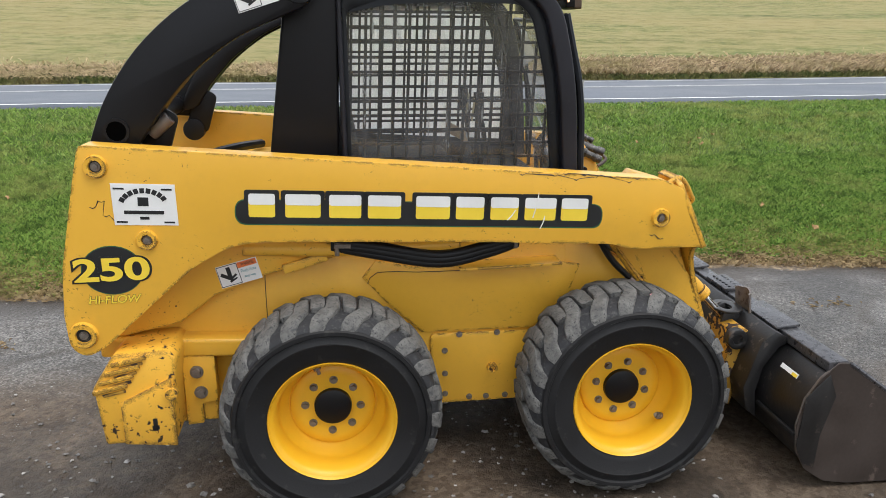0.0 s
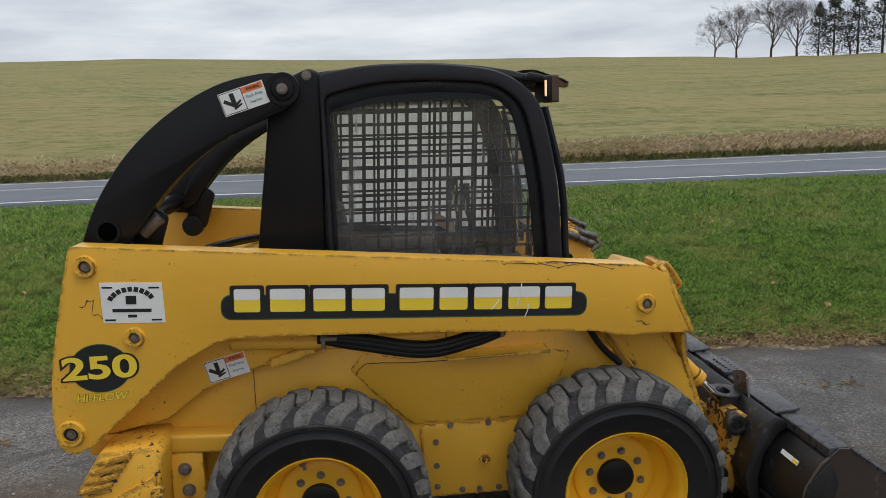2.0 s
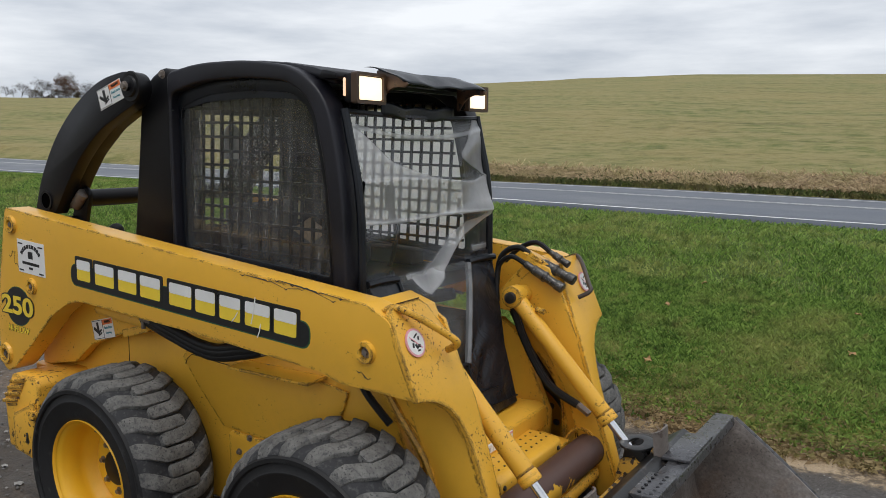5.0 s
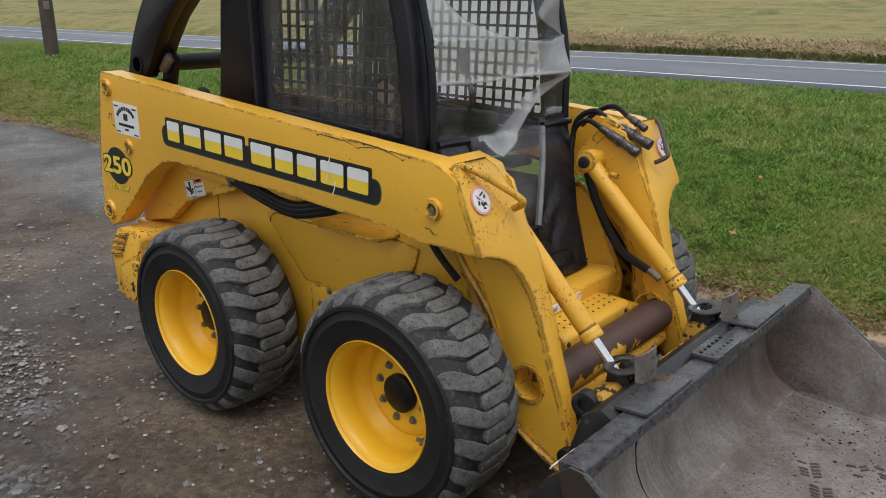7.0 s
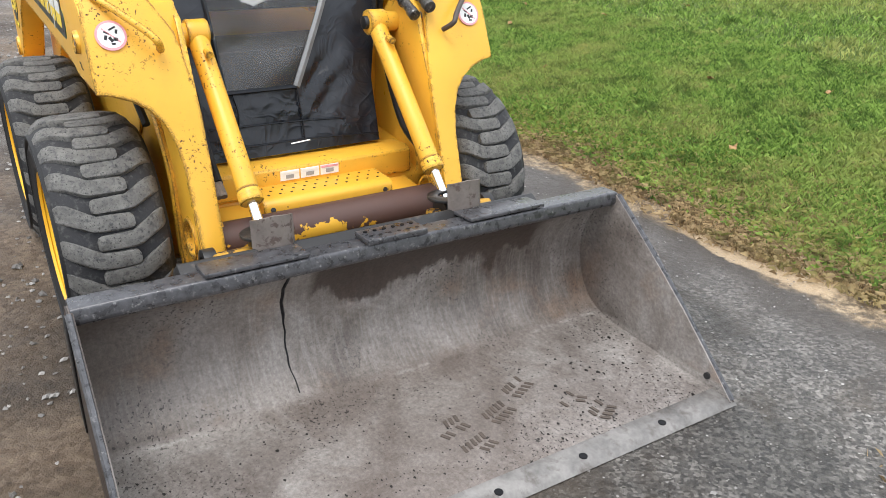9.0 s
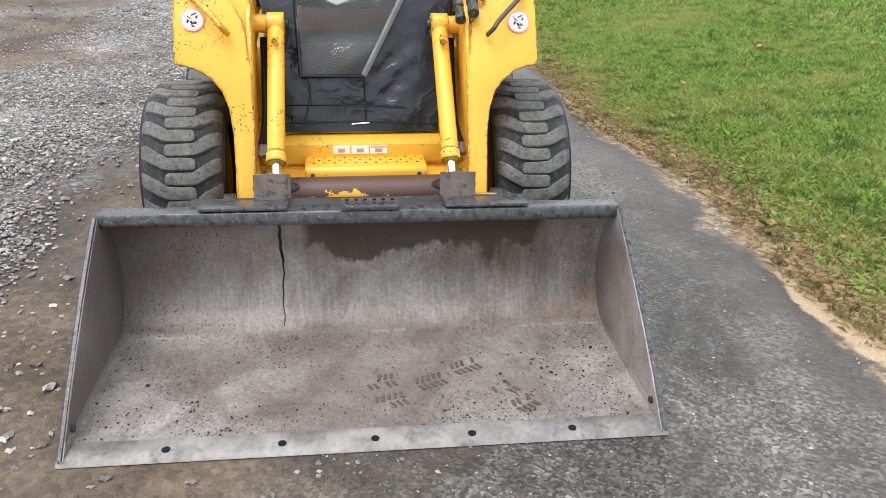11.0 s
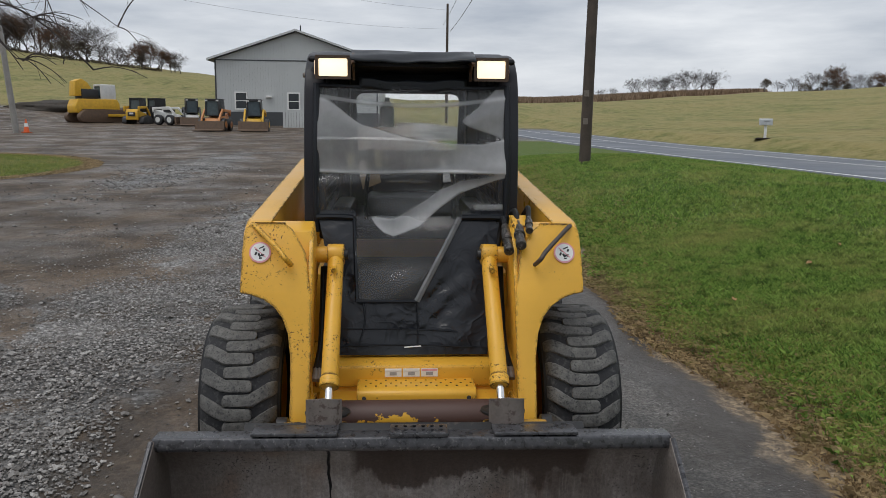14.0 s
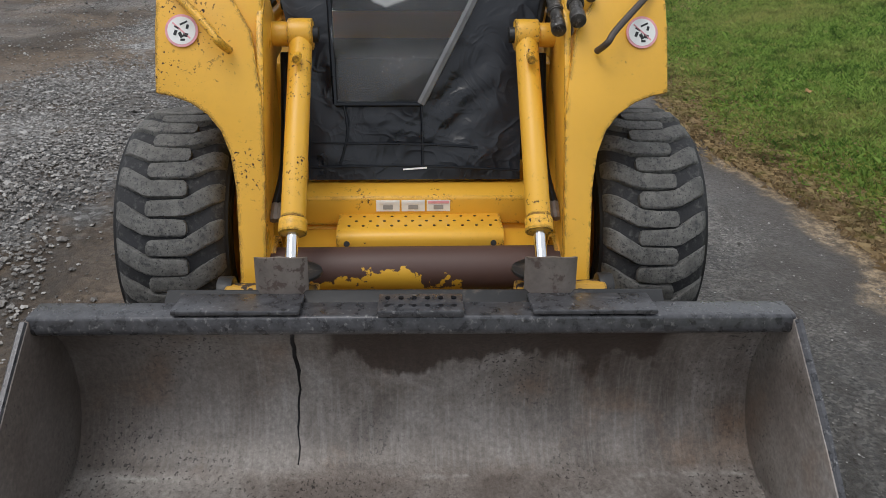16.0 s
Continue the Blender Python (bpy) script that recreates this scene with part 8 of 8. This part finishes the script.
# old tree at the edge of the yard whose limbs hang into view
x, y, z = spot(-37.0, 17)
old_tree = empty("old_bare_tree", pose(x, y, z), "old bare tree with long drooping limbs beside the yard", "tree")
rt = random.Random(9)
bm = bmesh.new()
sweep(bm, [(0, 0, -0.3), (0.05, 0.1, 1.6), (-0.05, 0.05, 3.2), (0.1, 0.2, 4.8), (0.0, 0.1, 6.5)], [0.30 - 0.008 * k for k in range(26)], 10, 6)
part("trunk", bm, BARK, old_tree, smooth=True)
for k in range(17):
    az = radians(90 + (k - 6) * 15 + rt.uniform(-8, 8)) if k < 13 else rt.uniform(0, math.tau)
    reach, z0 = rt.uniform(3.4, 5.2), rt.uniform(3.4, 6.2)
    dirv = Vector((math.cos(az) * 0.8, math.sin(az), 0))
    path = [Vector((0, 0, z0)) + dirv * reach * t + Vector((rt.uniform(-0.12, 0.12), rt.uniform(-0.12, 0.12), 0.9 * math.sin(t * 2.2) - 1.9 * t * t + rt.uniform(-0.1, 0.1))) for t in (0, 0.2, 0.4, 0.6, 0.8, 1.0)]
    bm = bmesh.new()
    sweep(bm, path, [max(0.006, 0.055 - 0.0020 * q) for q in range(26)], 6, 5)
    for t in (1, 2, 3, 3, 4, 4, 5):
        p = path[t]
        for _ in range(2):
            d = (dirv * rt.uniform(0.3, 0.9) + Vector((rt.uniform(-0.7, 0.7), rt.uniform(-0.7, 0.7), rt.uniform(-0.7, 0.4)))).normalized()
            ln = rt.uniform(0.5, 1.2)
            tw = [p, p + d * ln * 0.35 + Vector((0, 0, 0.05)), p + d * ln * 0.7 + Vector((0, 0, -0.02)), p + d * ln + Vector((0, 0, -0.16))]
            sweep(bm, tw, [max(0.004, 0.016 - 0.001 * q) for q in range(12)], 4, 3)
            for q in (1, 2):
                e = (d + Vector((rt.uniform(-0.9, 0.9), rt.uniform(-0.9, 0.9), rt.uniform(-0.8, 0.3)))).normalized()
                sweep(bm, [tw[q], tw[q] + e * 0.22 + Vector((0, 0, 0.02)), tw[q] + e * 0.45], 0.004, 3, 2)
    part("limb", bm, BARK, old_tree, "long bare limb with drooping twigs")

# ---------------------------------------------------------------- grass, weeds, stones, fallen leaves
rng = np.random.default_rng(12)


def blade_material(name, dark, light, dry, dry_at=0.62):
    m = bpy.data.materials.new(name)
    n, l, b = nodes_of(m)
    geo = n.new("ShaderNodeNewGeometry")
    pos = geo.outputs["Position"]
    col = ramp_node(n, l, geo.outputs["Random Per Island"], [(0.0, dark), (0.45, tuple((c + d) / 2 for c, d in zip(dark, light))), (1.0, light)])
    col = mix_node(n, l, ramp_node(n, l, noise_node(n, l, 0.9, 5, 0.65, pos), [(dry_at - 0.12, 0.0), (dry_at + 0.1, 0.65)]), col, dry)
    col = mix_node(n, l, ramp_node(n, l, noise_node(n, l, 7.0, 5, 0.7, pos), [(0.56, 0.0), (0.68, 0.75)]), col, dry)
    col = mix_node(n, l, ramp_node(n, l, noise_node(n, l, 4.5, 5, 0.7, pos), [(0.36, 0.65), (0.48, 0.0)]), col, tuple(c * 0.55 for c in dark))
    l.new(col, b.inputs["Base Color"])
    b.inputs["Roughness"].default_value = 0.6
    b.inputs["Specular IOR Level"].default_value = 0.25
    return m


def blades(name, x, y, height, width, lean, material, label, category):
    """One thin bent blade (two triangles) for each place."""
    k = len(x)
    z = ground_z(x, y)
    a = rng.uniform(0, math.tau, k)
    t = rng.uniform(0, math.tau, k)
    h = height * rng.uniform(0.55, 1.25, k)
    off = lean * h * rng.uniform(0.3, 1.2, k)
    wx, wy = np.cos(a) * width / 2, np.sin(a) * width / 2
    lx, ly = np.cos(t) * off, np.sin(t) * off
    v = np.empty((k, 4, 3))
    v[:, 0] = np.stack([x - wx, y - wy, z - 0.006], 1)
    v[:, 1] = np.stack([x + wx, y + wy, z - 0.006], 1)
    v[:, 2] = np.stack([x + wx * 0.8 + lx * 0.4, y + wy * 0.8 + ly * 0.4, z + h * 0.6], 1)
    v[:, 3] = np.stack([x + lx, y + ly, z + h * np.clip(1.15 - lean * 0.5, 0.4, 1)], 1)
    i = np.arange(k)[:, None] * 4
    f = np.concatenate([i + [0, 1, 2], i + [0, 2, 3]], 0)
    return raw(name, v.reshape(-1, 3), f, material, label=label, kind="stuff", category=category)


def scatter(k, x0, x1, y0, y1):
    return rng.uniform(x0, x1, k), rng.uniform(y0, y1, k)


GREEN = blade_material("lawn_blades", (0.052, 0.120, 0.018), (0.31, 0.46, 0.098), (0.43, 0.40, 0.14), 0.60)
EDGE_GRASS = blade_material("yellowing_edge_grass", (0.11, 0.16, 0.025), (0.36, 0.38, 0.10), (0.50, 0.40, 0.19), 0.56)
DEAD = blade_material("matted_dead_grass", (0.12, 0.080, 0.038), (0.62, 0.47, 0.26), (0.16, 0.19, 0.04), 0.57)
EDGE_DARK = blade_material("dull_verge_grass", (0.03, 0.045, 0.012), (0.12, 0.14, 0.035), (0.20, 0.14, 0.07), 0.56)
DRY = blade_material("dry_straw", (0.20, 0.135, 0.07), (0.56, 0.43, 0.25), (0.20, 0.14, 0.075), 0.60)
CORN = blade_material("dry_corn_stalks", (0.12, 0.08, 0.05), (0.36, 0.26, 0.17), (0.20, 0.13, 0.08), 0.60)
WEED = blade_material("dry_roadside_weeds", (0.27, 0.19, 0.11), (0.76, 0.60, 0.38), (0.34, 0.30, 0.12), 0.57)


def border_fade(x, y, soft):
    return rng.random(len(x)) < np.clip((y - lawn_border(x) - 0.10) / soft, 0, 1)


gx, gy = scatter(270000, -5.5, 7.0, 1.9, 5.2)
keep = border_fade(gx, gy, 0.7)
blades("lawn_grass", gx[keep], gy[keep], 0.055, 0.005, 0.7, GREEN, "short green lawn grass beside the drive", "grass")
gx, gy = scatter(260000, -20, 12, 1.9, 8.9)
keep = border_fade(gx, gy, 0.9) & ((gx < -5.5) | (gx > 7) | (gy > 5.0)) & (gy < road_edge(gx) - 0.05)
blades("lawn_grass", gx[keep], gy[keep], 0.05, 0.009, 0.8, GREEN, "green lawn grass sloping up to the road", "grass")
gx, gy = scatter(2600, -8, 8, 2.3, 7.5)
tuft = np.repeat(np.stack([gx, gy], 1), 14, 0) + rng.normal(0, 0.018, (2600 * 14, 2))
blades("grass_tufts", tuft[:, 0], tuft[:, 1], 0.075, 0.006, 0.7, GREEN, "taller tufts in the lawn", "grass")
# straw border and weeds along the drive
gx = rng.uniform(-16, 8, 110000)
gy = lawn_border(gx) + rng.gamma(2.0, 0.23, 110000) - 0.10
patchy = np.sin(gx * 1.7) + np.sin(gx * 4.1 + 1) + np.sin(gy * 7 + gx * 2) > rng.uniform(-2.0, 2.2, 110000)
blades("straw_border", gx[patchy], gy[patchy], 0.035, 0.0032, 1.9, DRY, "dry straw and clippings along the lawn edge", "straw")
gx = rng.uniform(-14, 8, 60000)
gy = lawn_border(gx) + 0.1 + rng.gamma(2.5, 0.2, 60000)
blades("edge_grass", gx, gy, 0.05, 0.006, 1.0, EDGE_GRASS, "yellowing grass where the lawn thins out", "grass")
gx = rng.uniform(-10, 8, 26000)
gy = lawn_border(gx) + 0.03 + rng.gamma(2.5, 0.14, 26000)
clumpy = np.sin(gx * 2.9 + 0.5) + np.sin(gx * 0.8) + np.sin(gx * 9 + gy * 14) > rng.uniform(-1.2, 2.6, 26000)
blades("border_weeds", gx[clumpy], gy[clumpy], 0.05, 0.013, 1.2, GREEN, "low green weeds along the lawn edge", "weeds")
gx = rng.uniform(-4.5, 4.5, 70000)
gy = lawn_border(gx) + rng.gamma(2.2, 0.17, 70000) - 0.06
clot = np.sin(gx * 5.3 + 1.3 * np.sin(gy * 9)) + np.sin(gx * 13.1 + gy * 17) + np.sin(gy * 23 - gx * 3) > rng.uniform(-1.6, 2.4, 70000)
blades("dead_grass", gx[clot], gy[clot], 0.045, 0.004, 1.2, DEAD, "matted brown dead grass along the lawn edge", "grass")
# straw wisps lying on the drive
cx, cy = rng.uniform(-6, 5, 9), rng.uniform(0.9, 1.8, 9)
gx = np.repeat(cx, 60) + rng.normal(0, 0.10, 9 * 60)
gy = np.repeat(cy, 60) + rng.normal(0, 0.05, 9 * 60)
ok = (gy > 1.0) | (gx < -1)
blades("straw_wisps", gx[ok], gy[ok], 0.02, 0.0025, 2.6, DRY, "wisps of straw lying on the drive", "straw")
# tall dry weeds past the road
gx = rng.uniform(-14, 32, 130000)
gy = road_edge(gx) + ROAD_W + 0.7 + rng.gamma(2.0, 0.33, 130000)
thick = (np.sin(gx * 0.35) + np.sin(gx * 0.9 + 2) + 1.6 > rng.uniform(-1.5, 2.6, 130000)) & (gx > -14)
blades("roadside_weeds", gx[thick], gy[thick], 0.14 + 0.13 * np.clip((gx[thick] + 3) / 7, 0, 1), 0.0075, 0.8, WEED, "tall dry weeds along the far side of the road", "weeds")
gx = rng.uniform(-16, 45, 22000)
gy = road_edge(gx) + ROAD_W + 0.25 + rng.gamma(1.6, 0.3, 22000)
blades("roadside_grass", gx, gy, 0.15, 0.022, 0.8, EDGE_DARK, "low green grass along the far verge", "grass")
# standing dry corn behind the far field
th, rr = np.radians(rng.uniform(-84, -63, 60000)), rng.uniform(140, 330, 60000)
gx, gy = rr * np.sin(th), rr * np.cos(th)
ok = gx + 1.24 * gy < -119
blades("dry_corn", gx[ok], gy[ok], 1.5, 0.35, 0.4, CORN, "standing field of dry brown corn", "corn")
# grass on the island in the yard
th, rr = rng.uniform(0, math.tau, 40000), np.sqrt(rng.random(40000))
blades("island_grass", -16.5 + 5.3 * rr * np.cos(th), -14.6 + 5.6 * rr * np.sin(th), 0.05, 0.014, 0.9, EDGE_GRASS, "grass island in the gravel yard", "grass")
gx, gy = -16.5 + 5.4 * (0.97 + 0.10 * rng.random(16000)) * np.cos(th[:16000]), -14.6 + 5.7 * (0.97 + 0.10 * rng.random(16000)) * np.sin(th[:16000])
blades("island_straw", gx, gy, 0.05, 0.02, 1.6, DRY, "straw round the grass island", "straw")

# loose stones on the drive
STONE = bpy.data.materials.new("grey_stone_chips")
n, l, b = nodes_of(STONE)
isl = n.new("ShaderNodeNewGeometry")
tone = ramp_node(n, l, isl.outputs["Random Per Island"], [(0.0, (0.045, 0.041, 0.037)), (0.40, (0.15, 0.143, 0.135)), (0.8, (0.31, 0.30, 0.287)), (1.0, (0.52, 0.505, 0.485))])
fleck = noise_node(n, l, 90, 3, 0.6, isl.outputs["Position"])
l.new(mix_node(n, l, 0.25, tone, ramp_node(n, l, fleck, [(0.3, (0.12, 0.10, 0.085)), (0.7, (0.36, 0.345, 0.33))])), b.inputs["Base Color"])
b.inputs["Roughness"].default_value = 0.65
OCT = np.array([(1, 0, 0), (0, 1, 0), (-1, 0, 0), (0, -1, 0), (0, 0, 1), (0, 0, -0.6), (0.62, 0.62, 0.55), (-0.62, 0.55, 0.6), (-0.55, -0.62, 0.55), (0.6, -0.6, 0.6)], float)
OCT_F = np.array([(0, 1, 6), (1, 4, 6), (4, 0, 6), (1, 2, 7), (2, 4, 7), (4, 1, 7), (2, 3, 8), (3, 4, 8), (4, 2, 8), (3, 0, 9), (0, 4, 9), (4, 3, 9), (1, 0, 5), (2, 1, 5), (3, 2, 5), (0, 3, 5)])


def pebbles(name, x, y, size, label):
    k = len(x)
    z = ground_z(x, y)
    s = size * rng.lognormal(0, 0.35, k)
    a = rng.uniform(0, math.tau, k)
    v = OCT[None] * rng.uniform(0.7, 1.3, (k, len(OCT), 1)) * np.stack([s, s * rng.uniform(0.55, 0.9, k), s * rng.uniform(0.45, 0.75, k)], 1)[:, None]
    c, d = np.cos(a)[:, None], np.sin(a)[:, None]
    v = np.stack([v[..., 0] * c - v[..., 1] * d, v[..., 0] * d + v[..., 1] * c, v[..., 2]], -1)
    v += np.stack([x, y, z + s * 0.12], 1)[:, None]
    f = OCT_F[None] + (np.arange(k) * len(OCT))[:, None, None]
    return raw(name, v.reshape(-1, 3), f.reshape(-1, 3), STONE, label=label, kind="stuff", category="gravel")


def stony(x, y):
    """Where loose stone lies thick on the drive."""
    g = np.full(np.shape(x), -2.0)
    for cx, cy, rx, ry in ((-1.6, -2.25, 2.6, 0.95), (-7.0, -2.6, 3.2, 0.7), (0.7, -2.05, 1.3, 0.5), (-1.5, -4.0, 1.6, 0.5), (-18.0, -6.0, 7.0, 1.2)):
        g = np.maximum(g, 1 - ((x - cx) / rx) ** 2 - ((y - cy) / ry) ** 2)
    g = g + 0.4 * np.sin(x * 2.9 + y * 1.1) + 0.3 * np.sin(y * 5.1 - x * 1.3)
    return np.clip(0.30 + 0.6 * g, 0.05, 1)


gx, gy = scatter(200000, -7.0, 4.3, -5.0, 0.6)
ok = (rng.random(200000) < stony(gx, gy) * np.clip((0.7 - gy) / 1.4, 0.05, 1)) & ~((gx > 1.55) & (gx < 2.62) & (abs(gy) < 0.98))
pebbles("gravel", gx[ok], gy[ok], 0.0092, "loose grey stone chips on the drive")
gx, gy = scatter(16000, -18, -6, -9, 0.5)
ok = rng.random(16000) < stony(gx, gy)
pebbles("gravel", gx[ok], gy[ok], 0.02, "loose grey stone on the yard")
gx, gy = scatter(9000, -2.5, 5.5, -0.2, 1.95)
pebbles("grit", gx, gy, 0.0032, "fine grit on the tarred edge of the drive")
gx, gy = scatter(420, -3, 4.4, -4.6, -0.9)
ok = ~((gx > 1.5) & (gx < 2.65) & (abs(gy) < 1.0))
pebbles("stones", gx[ok], gy[ok], 0.0145, "scattered larger pale stones")

# crumbs of dirt on the bucket floor, thickest towards its corners
k = 1500
cx, cy = rng.uniform(1.98, 2.50, k), rng.uniform(-0.89, 0.87, k)
thick = rng.random(k) < np.clip(0.25 + 0.9 * (np.abs(cy + 0.05) / 0.9) ** 2 + 0.5 * ((cx - 1.98) / 0.52 > 0.7), 0, 1)
cx, cy = cx[thick], cy[thick]
k = len(cx)
sz = 0.0026 * rng.lognormal(0, 0.4, k)
v = OCT[None] * rng.uniform(0.7, 1.3, (k, len(OCT), 1)) * np.stack([sz, sz * 0.8, sz * 0.45], 1)[:, None]
v += np.stack([cx, cy - 0.012, 0.0355 - (cx - 2.02) * 0.0262], 1)[:, None]
f = OCT_F[None] + (np.arange(k) * len(OCT))[:, None, None]
raw("dirt_crumbs", v.reshape(-1, 3), f.reshape(-1, 3), surface("black_dirt_crumb", (0.018, 0.015, 0.013), 0.85, vary=0.3, bump=0.0), label="dark crumbs of dirt scattered over the bucket floor", kind="stuff", category="dirt")

# fallen leaves on the lawn
LEAF = surface("fallen_leaf", (0.36, 0.21, 0.09), 0.8, vary=0.35, scale=30, bump=0.2)
for k in range(26):
    x, y = rng.uniform(-4, 5), rng.uniform(2.1, 7)
    bm = bmesh.new()
    pts = [(0, -0.03), (0.018, -0.012), (0.035, 0.0), (0.015, 0.012), (0.0, 0.035), (-0.015, 0.012), (-0.035, 0.0), (-0.018, -0.012)]
    up = [bm.verts.new((px_ * 1.1, py_ * 1.1, 0.012 * math.sin(q * 2.1))) for q, (px_, py_) in enumerate(pts)]
    dn = [bm.verts.new((px_ * 1.1, py_ * 1.1, 0.012 * math.sin(q * 2.1) - 0.0015)) for q, (px_, py_) in enumerate(pts)]
    bm.faces.new(up), bm.faces.new(dn[::-1])
    for q in range(8):
        bm.faces.new((up[q], dn[q], dn[(q + 1) % 8], up[(q + 1) % 8]))
    leaf = part("fallen_leaf", bm, LEAF)
    leaf.matrix_world = pose(x, y, gz(x, y) + 0.045, rng.uniform(-30, 30), rng.uniform(-30, 30), rng.uniform(0, 360))
    tagged(leaf, "dry brown leaf lying in the grass", "leaf", "fallen leaves")
